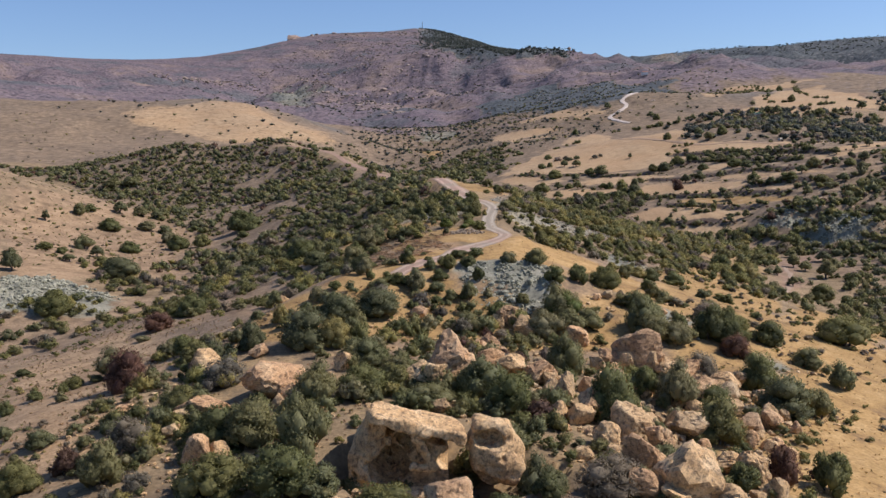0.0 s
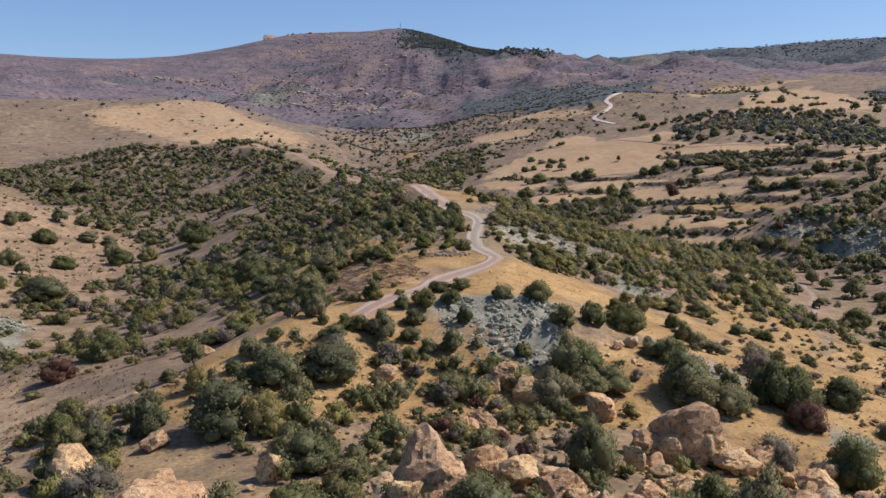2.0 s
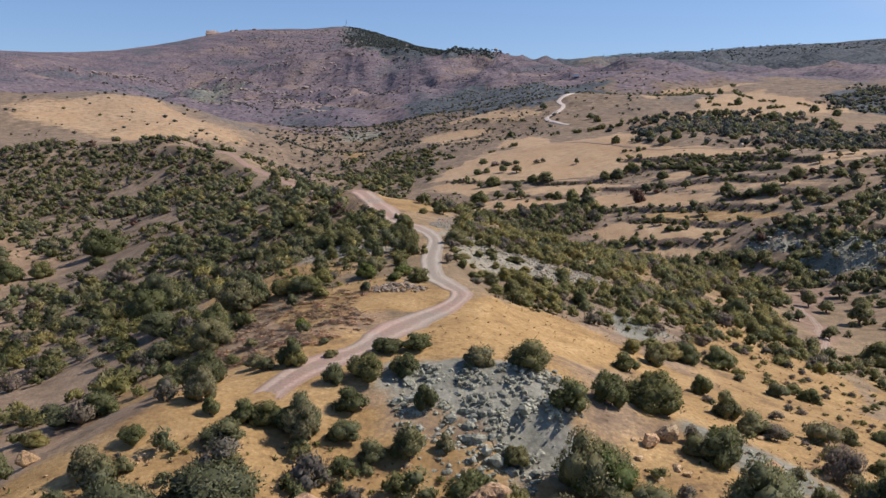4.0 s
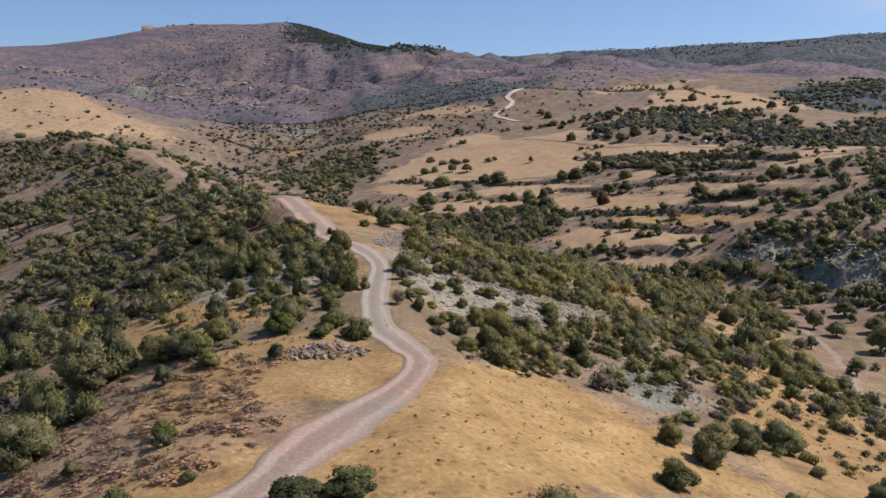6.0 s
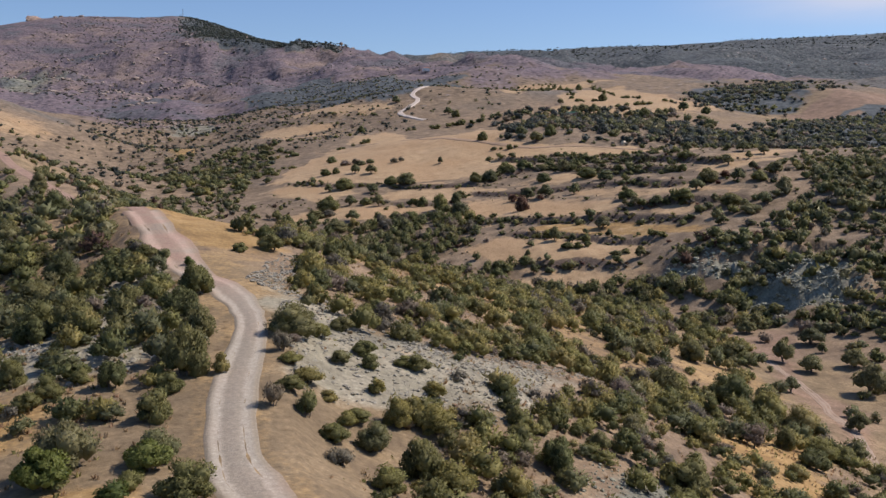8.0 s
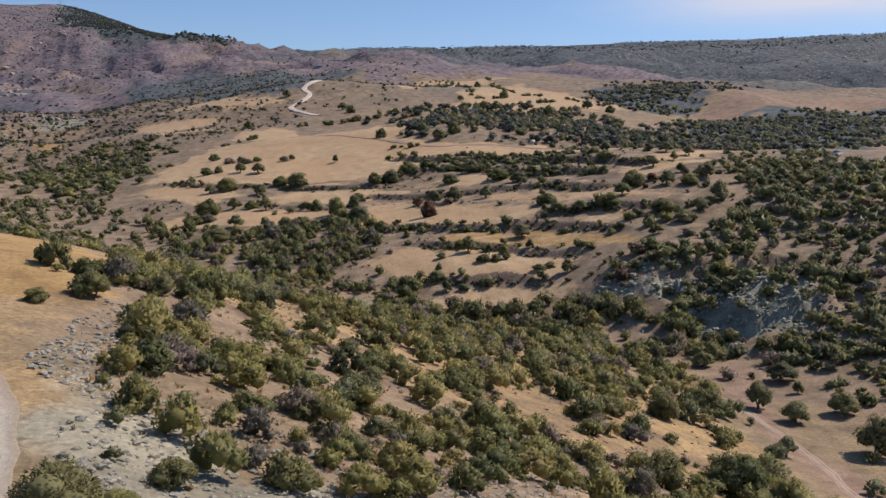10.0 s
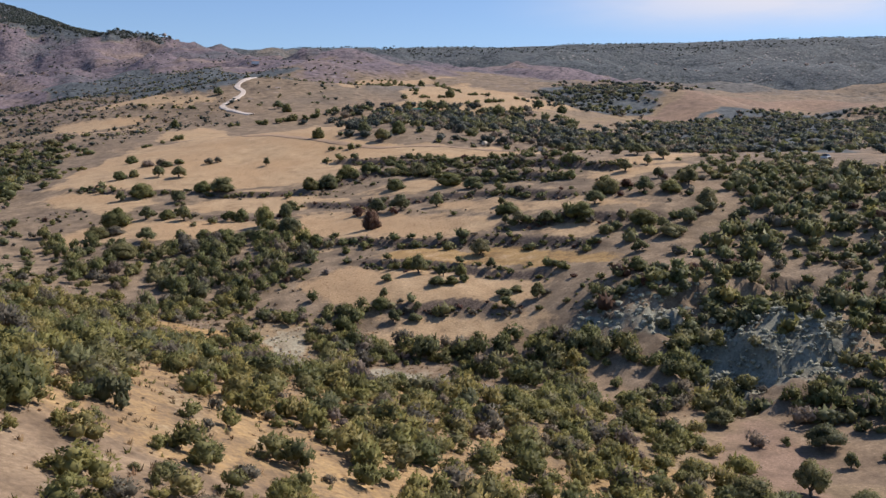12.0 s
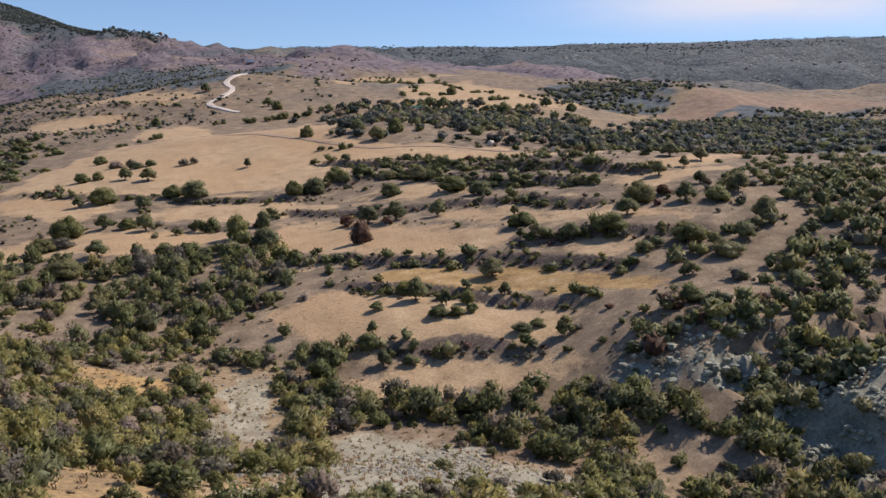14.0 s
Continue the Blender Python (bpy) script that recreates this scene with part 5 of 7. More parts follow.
# ---- scrub too many to count: joined by stretch of country ----
BARE = ([(-56, 158), (-46, 160), (-34, 153), (-24, 146), (-16, 140), (-17, 128), (-26, 121), (-36, 126), (-46, 138)], [(10, 197), (11, 213), (18, 217), (26, 217), (46, 236), (42, 223), (30, 211), (27, 205)], [(50, 311), (62, 327), (83, 349), (93, 349), (97, 330), (88, 324), (70, 314)],
        [(1, 146), (4, 150), (10, 151), (17, 148), (18, 140), (13, 130), (8, 131), (4, 139)], [(78, 232), (92, 262), (98, 284), (108, 320), (120, 310), (104, 268), (97, 250), (82, 226)],
        [(132, 376), (142, 374), (152, 376), (163, 380), (178, 402), (182, 396), (166, 372), (152, 366), (142, 363), (134, 361)], [(38, 306), (40, 312), (46, 316), (47, 309)], [(43, 370), (43, 384), (58, 391), (57, 373)], [(56, 210), (52, 216), (58, 231), (72, 234), (68, 219)],
        [(117, 329), (122, 319), (127, 314), (138, 314), (142, 319), (138, 325), (130, 331)], [(116, 350), (122, 351), (132, 343), (126, 341), (120, 338), (112, 343)])


def scatter(rng, poly, per_100, wander=0.0, bare=False):
    """Random places in an outline; wander thins them into drifts."""
    p = np.array(poly, float)
    lo, hi = p.min(0), p.max(0)
    gap = math.sqrt(100 / per_100)
    x, y = np.meshgrid(np.arange(lo[0] - gap, hi[0] + gap, gap), np.arange(lo[1] - gap, hi[1] + gap, gap))
    x, y = x.ravel() + rng.uniform(-1.1, 1.1, x.size) * gap, y.ravel() + rng.uniform(-1.1, 1.1, y.size) * gap
    n = len(x)
    far = max(4.0, 0.02 * np.hypot(*p.mean(0)))
    keep = inside(poly, x + far * value_noise(x / 9, y / 9, 3), y + far * value_noise(x / 9, y / 9, 8))
    if wander:
        keep &= fbm(x, y, 14 + 0.02 * np.hypot(*p.mean(0)), 3, 77) > rng.uniform(-1, 1, n) * 0.4 + wander
    keep &= along(ROAD_FINE, x, y)[0] > np.where(y > 292, 1.7, 3.0)
    if bare:
        keep &= (along(STREAM[5:8], x, y)[0] > 4.6)
        for bed in [f[2] for f in FIELDS] + [TILLED] + OPENINGS:
            keep &= ~(inside(bed, x, y) & (rng.random(n) < 0.975))
        for bed in BARE:
            keep &= ~(inside(bed, x, y) & (rng.random(n) < 0.86))
    return x[keep], y[keep]


def joined(name, mat, spots, widths, heights, makes, rng, label, category="scrub", sink=0.14):
    """Many small plants or stones as one mesh of kind stuff."""
    vs, fs, ts, ns, n = [], [], [], [], 0
    z = height(spots[:, 0], spots[:, 1])
    for i in range(len(spots)):
        make = makes[int(rng.integers(0, len(makes)))]
        v, f = make[:2]
        a = rng.uniform(0, 6.28)
        turn = np.array([[math.cos(a), math.sin(a), 0], [-math.sin(a), math.cos(a), 0], [0, 0, 1]])
        q = (v @ turn) * (widths[i], widths[i], heights[i])
        vs.append(q + (spots[i, 0], spots[i, 1], z[i] - sink * heights[i]))
        fs.append(f + n)
        ts.append(np.full(len(v), rng.random()))
        if len(make) > 2:
            ns.append(make[2] @ turn)
        n += len(v)
    ob = mesh_from(name, np.concatenate(vs), np.concatenate(fs), mat, normals=np.concatenate(ns) if ns else None, tint=np.concatenate(ts))
    return tagged(ob, label, category, kind="stuff")


WOODED_SLOPE = [(-270, 545), (-240, 540), (-150, 510), (-92, 480), (-48, 396), (-20, 331), (-8, 270), (-5, 238), (-18, 200), (-41, 218), (-81, 270), (-72, 314), (-103, 341), (-174, 443)]
ROCKS_WEST = [(-32, 110), (-22, 114), (-8, 117), (0, 110), (3, 86), (-8, 72), (-22, 76), (-34, 92)]
ROCKS_EAST = [(4, 120), (26, 124), (42, 112), (36, 92), (24, 74), (8, 72), (2, 96)]
STRAW_EAST = [(32, 150), (46, 176), (62, 200), (80, 200), (72, 150), (54, 116), (38, 118), (30, 134)]
CLIFF_SIDE = [(104, 360), (123, 358), (139, 354), (155, 353), (164, 345), (146, 320), (134, 314), (113, 316), (107, 330)]
LEFT_VALLEY = [(-101, 260), (-48, 238), (-19, 195), (-14, 172), (-22, 152), (-28, 144), (-61, 180), (-79, 160), (-96, 193), (-90, 195), (-76, 210)]
EAST_FLANK = [(13, 266), (22, 330), (37, 420), (75, 390), (100, 340), (85, 276), (74, 241), (66, 213), (59, 222), (43, 215), (29, 200), (20, 183), (16, 198), (18, 220)]
FLANK_END = [(16, 440), (32, 425), (63, 404), (76, 373), (97, 352), (107, 322), (79, 293), (27, 268), (18, 310), (10, 360)]
RIPARIAN = [(26, 494), (65, 480), (85, 485), (81, 410), (80, 384), (86, 372), (106, 358), (115, 350), (112, 334), (98, 342), (85, 346), (71, 345), (70, 362), (73, 393), (64, 398), (57, 357), (52, 403), (29, 436)]
EAST_ROCKS = [(116, 318), (119, 358), (140, 372), (165, 384), (188, 405), (215, 395), (240, 340), (200, 280), (150, 280), (122, 300)]
GULLY = [(88, 338), (112, 346), (120, 333), (128, 318), (134, 300), (124, 292), (118, 312), (108, 324), (96, 328)]
PLOT_SIDE = [(84, 226), (112, 262), (124, 304), (150, 300), (150, 220), (110, 180), (80, 180)]
EAST_TOP = [(202, 437), (233, 420), (190, 362), (169, 375), (165, 380), (179, 410)]
WOODS = [(135, 580), (190, 726), (240, 707), (258, 659), (270, 602), (276, 526), (215, 450), (208, 530), (171, 552)]
WOODS_BACK = [(154, 726), (185, 778), (232, 774), (297, 687), (234, 578), (190, 726)]
WEST_EDGE = [(7, 760), (44, 706), (45, 652), (36, 600), (10, 580), (-20, 660)]
PLATEAU_SCRUB = [(439, 934), (669, 1054), (500, 800), (360, 770)]
PLATEAU_FRONT = [(251, 589), (375, 700), (463, 690), (610, 750), (700, 600), (400, 430), (251, 437), (228, 464), (285, 560)]
MID_SLOPES = [(-300, 2300), (296, 2235), (520, 2000), (260, 1200), (132, 1255), (-16, 1216), (-180, 1100)]
BOULDER_FIELD = [(-28, 66), (-40, 116), (-24, 129), (-7, 138), (18, 135), (37, 151), (53, 131), (30, 70)]
ROAD_WEST = [(-72, 340), (-25, 283), (-4, 259), (4, 235), (4, 195), (-1, 190), (-17, 225), (-31, 224)]
VALLEY_UP = [(-63, 700), (-20, 760), (36, 681), (18, 625), (12, 520), (-23, 560)]
WEST_HILL_FACE = [(-160, 320), (-130, 400), (-90, 330), (-84, 270), (-112, 225), (-150, 260)]
FLANK_NEAR = [(12, 186), (24, 204), (56, 231), (90, 240), (78, 216), (60, 198), (46, 192), (34, 190), (26, 187), (18, 183)]
ROAD_EAST = [(12, 231), (18, 246), (27, 243), (34, 228), (24, 215), (17, 213), (13, 211), (12, 218)]
LOW_FLANK = [(108, 347), (114, 330), (120, 315), (114, 300), (97, 278), (69, 269), (70, 282), (92, 328)]
EAST_FOOT = [(105, 355), (117, 350), (116, 338), (119, 329), (120, 321), (118, 317), (87, 323), (88, 344)]
EAST_FACE = [(115, 349), (130, 349), (136, 343), (162, 353), (135, 328), (130, 331), (119, 329), (116, 337)]
WEST_TOP = [(-16, 205), (-6, 203), (7, 203), (7, 190), (2, 184), (-4, 179), (-11, 186)]
WEST_STONY = [(-7, 243), (6, 224), (7, 205), (-6, 203), (-21, 214), (-33, 251)]
UNDERGROWTH = [(-40, 136), (-23, 127), (-11, 136), (9, 133), (16, 124), (11, 94), (8, 77), (-8, 77), (-26, 74), (-30, 83), (-27, 98)]
PLOT_FRINGE = [(73, 274), (123, 270), (90, 195), (73, 201), (68, 225)]
TERRACE_LAND = [(62, 402), (85, 370), (113, 348), (160, 366), (200, 426), (240, 470), (195, 545), (150, 560), (110, 500), (60, 520), (30, 560), (24, 500), (60, 445)]
BROWN_SLOPE = [(-40, 579), (10, 640), (40, 700), (120, 742), (150, 905), (110, 1000), (0, 1150), (-120, 1150), (-95, 934), (-45, 700)]
FLANK_ROW = [(33, 186), (41, 191), (50, 189), (47, 184), (34, 176), (30, 177)]
TRACK_SIDE = [(-100, 500), (-88, 476), (-46, 412), (-28, 366), (-14, 322), (-4, 300), (6, 330), (-8, 420), (-40, 500), (-70, 540)]
HILL_BACK = [(-140, 780), (-60, 800), (-30, 640), (-30, 545), (-70, 530), (-110, 560), (-150, 660)]
ROADSIDE = [(-4, 250), (1, 247), (3, 240), (5, 231), (5.5, 218), (6, 208), (4, 203), (0, 204), (-6, 214), (-8, 232)]
SCREE_BUSHES = [(10, 197), (11, 213), (18, 217), (26, 217), (46, 236), (42, 223), (30, 211), (27, 205)]
FLANK_PINES = [(-150, 4180), (-115, 3700), (-95, 3258), (-25, 2920), (115, 2740), (250, 2560), (330, 2700), (300, 3400), (100, 4100)]
FAR_RIDGE = [(700, 2400), (1300, 2000), (2300, 1900), (2350, 2400), (1500, 2780), (1000, 3050), (700, 3250)]
PLATEAU_RIM = [(377, 725), (395, 711), (536, 779), (610, 762), (640, 640), (420, 560), (300, 600)]
DARK_BELT = [(50, 1200), (144, 1700), (219, 1329), (258, 1158), (167, 905), (149, 892), (89, 998), (40, 1030)]
PLATEAU_DALE = [(364, 835), (462, 936), (560, 1000), (412, 757), (390, 744), (344, 741), (327, 775)]
KNOLL = [(165, 905), (270, 1150), (340, 1230), (290, 1000), (230, 880), (200, 800), (160, 790)]
CREST_BACK = [(-30, 560), (-28, 440), (-14, 345), (2, 320), (16, 345), (24, 430), (20, 560)]
MOUNTAIN_FACE = [(-800, 2500), (-400, 3700), (-150, 3850), (60, 2800), (100, 2000), (-100, 1500), (-350, 1600)]
RIVER_HEAD = [(-60, 1180), (30, 1200), (40, 1000), (10, 780), (-60, 760), (-110, 860)]
NEAR_EAST = [(30, 70), (70, 90), (88, 190), (70, 215), (52, 200), (38, 150)]
NEAR_WEST = [(-70, 60), (-30, 70), (-36, 116), (-28, 140), (-60, 180), (-80, 150)]
CLUMPS = [(-17, 177), (-13, 183), (-1, 181), (2, 166), (-1, 155), (-7, 151), (-18, 164)]
STRAW_TOP = [(4, 154), (12, 176), (20, 188), (34, 186), (42, 172), (36, 150), (18, 150)]
BROWN_HILL = [(-354, 759), (-352, 816), (-285, 802), (-262, 749), (-230, 718), (-150, 520), (-249, 538)]
HILL_TREES = [(-360, 1250), (-240, 1150), (-120, 820), (-80, 660), (-220, 700), (-330, 800)]


def scrub():
    rng = np.random.default_rng(101)
    mids = [crown(rng, 44, 0.22, 3, 0.0, 0.32, 0.3, 0.42, 0.78) for _ in range(8)]
    mids_near = [crown(rng, 215, 0.13, 4, 0.0, 0.32, 0.28, 0.5, 0.62) for _ in range(8)]
    mids_close = [crown(rng, 340, 0.09, 6, 0.0, 0.36, 0.24, 0.5, 0.68) for _ in range(8)]
    fars = [crown(rng, 17, 0.32, 1, 0.0, 0.1, 0.4, 0.4) for _ in range(6)]
    groups = {}
    #        outline, per 100 m2, drift, width range, height share, mix, model
    for poly, dens, drift, (lo, hi), tall, mixture, level in (
            (WOODED_SLOPE, 10.0, -0.6, (2.0, 4.8), 0.66, "maquis", 0), (WOODED_SLOPE, 13.0, -0.7, (0.9, 2.2), 0.55, "undergrowth", 2), (LEFT_VALLEY, 8.0, -0.55, (1.8, 4.6), 0.62, "slope", 1), (CLIFF_SIDE, 9.0, -0.5, (1.2, 3.8), 0.75, "hedge", 1), (ROCKS_WEST, 10.0, -0.5, (1.0, 3.4), 0.75, "shoulder", 3), (ROCKS_EAST, 7.0, -0.4, (0.7, 2.2), 0.75, "shoulder", 3), (STRAW_EAST, 5.0, -0.4, (0.6, 1.9), 0.6, "dryslope", 3), (EAST_FLANK, 13.0, -0.6, (1.2, 4.2), 0.75, "slope", 1),
            (FLANK_END, 10.0, -0.25, (1.2, 4.2), 0.74, "lightslope", 1), (FLANK_NEAR, 13.0, -0.4, (1.0, 3.2), 0.74, "slope", 1), (EAST_FLANK, 7.0, -0.3, (0.8, 2.0), 0.6, "lightslope", 1), (ROAD_EAST, 11.0, -1.0, (1.0, 3.0), 0.74, "slope", 1), (LOW_FLANK, 9.0, -0.5, (1.6, 4.4), 0.75, "slope", 1), (EAST_FOOT, 7.0, -0.5, (2.2, 5.0), 0.8, "hedge", 1), (EAST_FACE, 12.0, -0.6, (1.6, 4.2), 0.7, "maquis", 0), (WEST_TOP, 5.0, 0.0, (0.9, 2.8), 0.6, "lightslope", 1), (WEST_STONY, 8.0, -0.1, (1.2, 3.4), 0.7, "bank", 1), (UNDERGROWTH, 9.0, -0.7, (1.4, 3.8), 0.75, "maquis", 1), (PLOT_FRINGE, 5.0, -0.2, (1.6, 4.0), 0.75, "maquis", 1), (TERRACE_LAND, 2.6, 0.0, (1.0, 3.4), 0.7, "terrace", 0), (TERRACE_LAND, 6.0, 0.1, (0.5, 1.3), 0.6, "dryslope", 0), (BROWN_SLOPE, 1.3, 0.0, (1.5, 5.0), 0.6, "garrigue", 2), (BROWN_SLOPE, 2.4, 0.0, (0.8, 2.0), 0.6, "dryslope", 2), (FLANK_ROW, 16.0, -0.3, (0.8, 2.4), 0.65, "slope", 1), (SCREE_BUSHES, 9.0, -0.2, (0.5, 2.2), 0.7, "dryslope", 1), (TRACK_SIDE, 7.0, -0.5, (1.4, 4.2), 0.66, "maquis", 0), (HILL_BACK, 2.6, -0.1, (1.2, 4.2), 0.6, "farwood", 0), (ROADSIDE, 16.0, -0.7, (1.2, 3.6), 0.8, "bank", 3),
            (RIPARIAN, 8.0, -0.5, (2.6, 5.4), 0.85, "hedge", 1), (GULLY, 8.0, -0.5, (2.6, 5.4), 0.85, "hedge", 1), (EAST_ROCKS, 15.0, -0.55, (1.0, 5.6), 0.7, "maquis", 0),
            (PLOT_SIDE, 11.0, -0.8, (1.6, 4.2), 0.7, "maquis", 0),
            (EAST_TOP, 9.0, -0.4, (1.6, 4.2), 0.65, "maquis", 0), (WOODS, 3.6, -0.6, (3.5, 7.5), 0.65, "farwood", 0), (WOODS_BACK, 2.8, -0.4, (3.5, 8.0), 0.65, "farwood", 0),
            (WEST_EDGE, 2.8, -0.4, (3.5, 7.5), 0.55, "hedge", 0), (PLATEAU_SCRUB, 1.8, -0.4, (3.5, 7.0), 0.6, "farwood", 2), (PLATEAU_FRONT, 3.2, -0.45, (3.0, 6.5), 0.6, "farwood", 2),
            (PLATEAU_RIM, 2.4, -0.6, (3.0, 6.5), 0.6, "farwood", 2), (PLATEAU_DALE, 3.6, -0.7, (3.0, 7.0), 0.6, "farwood", 2), (DARK_BELT, 1.6, -0.3, (2.0, 4.5), 0.6, "farwood", 2), (KNOLL, 0.5, 0.0, (2.0, 5.0), 0.6, "farwood", 2), (CREST_BACK, 4.5, -0.3, (1.6, 4.6), 0.65, "maquis", 0), (RIVER_HEAD, 0.9, 0.0, (2.5, 6.5), 0.6, "farwood", 2),
            (MID_SLOPES, 0.4, 0.05, (2.5, 6.0), 0.5, "garrigue", 2), (MOUNTAIN_FACE, 0.22, 0.0, (4.0, 9.0), 0.45, "garrigue", 2), (BOULDER_FIELD, 11.0, -0.3, (0.7, 2.6), 0.75, "maquis", 1), (ROAD_WEST, 4.0, 0.0, (1.2, 3.6), 0.66, "bank", 1),
            (VALLEY_UP, 2.6, -0.3, (3.5, 7.5), 0.55, "hedge", 0), (WEST_HILL_FACE, 5.0, 0.0, (0.5, 2.0), 0.5, "lightslope", 0), (NEAR_EAST, 5.0, 0.05, (0.5, 1.6), 0.6, "slope", 1),
            (NEAR_WEST, 9.0, -0.15, (0.4, 1.7), 0.5, "slope", 1), (BOULDER_FIELD, 14.0, -0.2, (0.3, 1.0), 0.6, "lightslope", 1), (FLANK_PINES, 0.9, -1.2, (6.0, 12.0), 0.6, "pines", 2), (FAR_RIDGE, 0.3, -0.5, (4.0, 10.0), 0.5, "pines", 2), (HILL_TREES, 0.2, 0.0, (2.0, 5.5), 0.6, "farwood", 2), (BROWN_HILL, 1.6, 0.05, (0.8, 2.8), 0.5, "dryslope", 2)):
        x, y = scatter(rng, poly, dens, drift, True)
        w = lo + (hi - lo) * rng.random(len(x)) ** 1.1
        for i in range(len(x)):
            kind = pick_kind(MIXES[mixture], rng.random())
            close = level == 1 and ((18 < x[i] < 78 and 185 < y[i] < 268) or (-45 < x[i] < 50 and y[i] < 140 and w[i] > 1.2))
            groups.setdefault((kind, 3 if close else 1 if level == 0 and y[i] < 262 else level), []).append((x[i], y[i], w[i], w[i] * tall * rng.uniform(0.75, 1.25)))
    # scrub along the terrace banks
    for half, growth, line in BANKS:
        for (ax, ay), (bx, by) in zip(line[:-1], line[1:]):
            n = math.hypot(bx - ax, by - ay)
            for _ in range(int(n * 2.3 * growth)):
                t, off = rng.random(), rng.normal(-1.2, 1.3)
                px, py = ax + t * (bx - ax) - off * (by - ay) / n, ay + t * (by - ay) + off * (bx - ax) / n
                if value_noise(np.array([px / 9]), np.array([py / 9]), 12)[0] < rng.uniform(-1, 0.6) * growth - 0.35:
                    continue
                big = rng.random() < 0.16 * growth
                w = rng.uniform(2.2, 4.6) if big else rng.uniform(0.6, 2.0)
                mix_ = (("lentisk", 0.7), ("wild", 0.3)) if big else (("lentisk", 0.22), ("grey", 0.42), ("red", 0.16), ("broom", 0.2))
                groups.setdefault((pick_kind(mix_, rng.random()), 0), []).append((px, py, w, w * rng.uniform(0.45, 0.8)))
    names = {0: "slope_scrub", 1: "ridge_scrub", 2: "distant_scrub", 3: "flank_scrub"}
    say = {"lentisk": "dark green evergreen", "broom": "yellowish green", "wild": "grey-green wild olive", "olive": "grey-green olive", "pine": "dark blue-green", "grey": "dry grey-brown", "red": "russet brown"}
    for (kind, level), rows in groups.items():
        r = np.array(rows)
        joined(names[level], LEAF[kind], r[:, :2], r[:, 2], r[:, 3], (mids, mids_near, fars, mids_close)[level], rng, say[kind] + (" scrub covering the ridge and valley", " scrub on the stony ridge slopes", " scrub dotting the distant hills", " bushes on the flank of the spur")[level])


scrub()


def tufts():
    """Low dry clumps and stalks in the grass."""
    rng = np.random.default_rng(55)
    mounds = [crown(rng, 120, 0.15, 5, 0.0, 0.36, 0.22, 0.7, 0.45) for _ in range(8)]
    light = [crown(rng, 12, 0.32, 1, 0.0, 0.05, 0.42, 0.5, 0.7) for _ in range(8)]
    for name, mat, makes, tall, label, beds in (
            ("brown_clumps", "clump", mounds, 0.075, "low brown cushions of withered herbs in the grass", ((CLUMPS, 34, 1.2, 3.0), (CLUMPS, 70, 0.5, 1.2))),
            ("dry_tufts", "dry", light, 0.25, "low dry brown tufts in the straw grass", ((NEAR_EAST, 4, 0.25, 0.7), (NEAR_WEST, 14, 0.25, 0.8), (BOULDER_FIELD, 14, 0.25, 0.7), (ROAD_WEST, 12, 0.3, 0.9), (EAST_FLANK, 10, 0.3, 0.8), (FLANK_END, 10, 0.3, 0.9), (STRAW_TOP, 2.5, 0.2, 0.6)))):
        spots, w = [], []
        for poly, dens, lo, hi in beds:
            x, y = scatter(rng, poly, dens, 0.0)
            spots.append(np.c_[x, y])
            w.append(rng.uniform(lo, hi, len(x)))
        s, w = np.concatenate(spots), np.concatenate(w)
        joined(name, LEAF[mat], s, w, 0.06 + w * tall, makes, rng, label, "dry grass", 0.2)


tufts()


def grass():
    """Sparse bunches of dry blades over the open ground."""
    rng = np.random.default_rng(61)
    makes = []
    for _ in range(8):
        a, r = rng.uniform(0, 6.28, 9), rng.uniform(0.05, 0.5, 9)
        foot = np.c_[0.5 * r * np.cos(a), 0.5 * r * np.sin(a), np.zeros(9)]
        side = np.c_[-np.sin(a), np.cos(a), np.zeros(9)] * 0.11
        tip = foot * 2.0 + np.c_[rng.normal(scale=0.12, size=(9, 2)), rng.uniform(0.6, 1.1, 9)]
        v = np.stack([foot - side, foot + side, tip], 1).reshape(-1, 3)
        nrm = np.repeat(np.c_[0.4 * np.cos(a), 0.4 * np.sin(a), np.full(9, 0.9)], 3, 0)
        makes.append((v, np.arange(27).reshape(-1, 3), nrm))
    spots = np.concatenate([np.c_[scatter(rng, poly, 30, -0.4)] for poly in (NEAR_EAST, STRAW_TOP, CLUMPS)])
    w = rng.uniform(0.2, 0.6, len(spots))
    joined("grass_bunches", LEAF["straw"], spots, w, w * 0.3, makes, rng, "golden straw-coloured grass bunches on the open slope", "dry grass", 0.05)
    for kind, label, share in (("dry", "sparse dry brown grass bunches on stony ground", 1.0), ("broom", "sparse olive-green herbs on stony ground", 0.3)):
        spots, w = [], []
        for poly, dens, lo, hi in ((NEAR_WEST, 45, 0.2, 0.6), (ROAD_EAST, 70, 0.2, 0.6), (ROAD_WEST, 40, 0.25, 0.7), (SCREE_BUSHES, 60, 0.15, 0.5), (WEST_TOP, 60, 0.2, 0.6),
                                   (FLANK_NEAR, 45, 0.2, 0.6), (BOULDER_FIELD, 40, 0.2, 0.6), (FLANK_END, 22, 0.3, 0.8), (EAST_FLANK, 22, 0.3, 0.8), (WEST_HILL_FACE, 12, 0.4, 0.9)):
            x, y = scatter(rng, poly, dens * share, -0.5)
            spots.append(np.c_[x, y])
            w.append(rng.uniform(lo, hi, len(x)))
        s, w = np.concatenate(spots), np.concatenate(w)
        joined("grass_bunches", LEAF[kind], s, w, w * 0.6, makes, rng, label, "dry grass", 0.05)


grass()


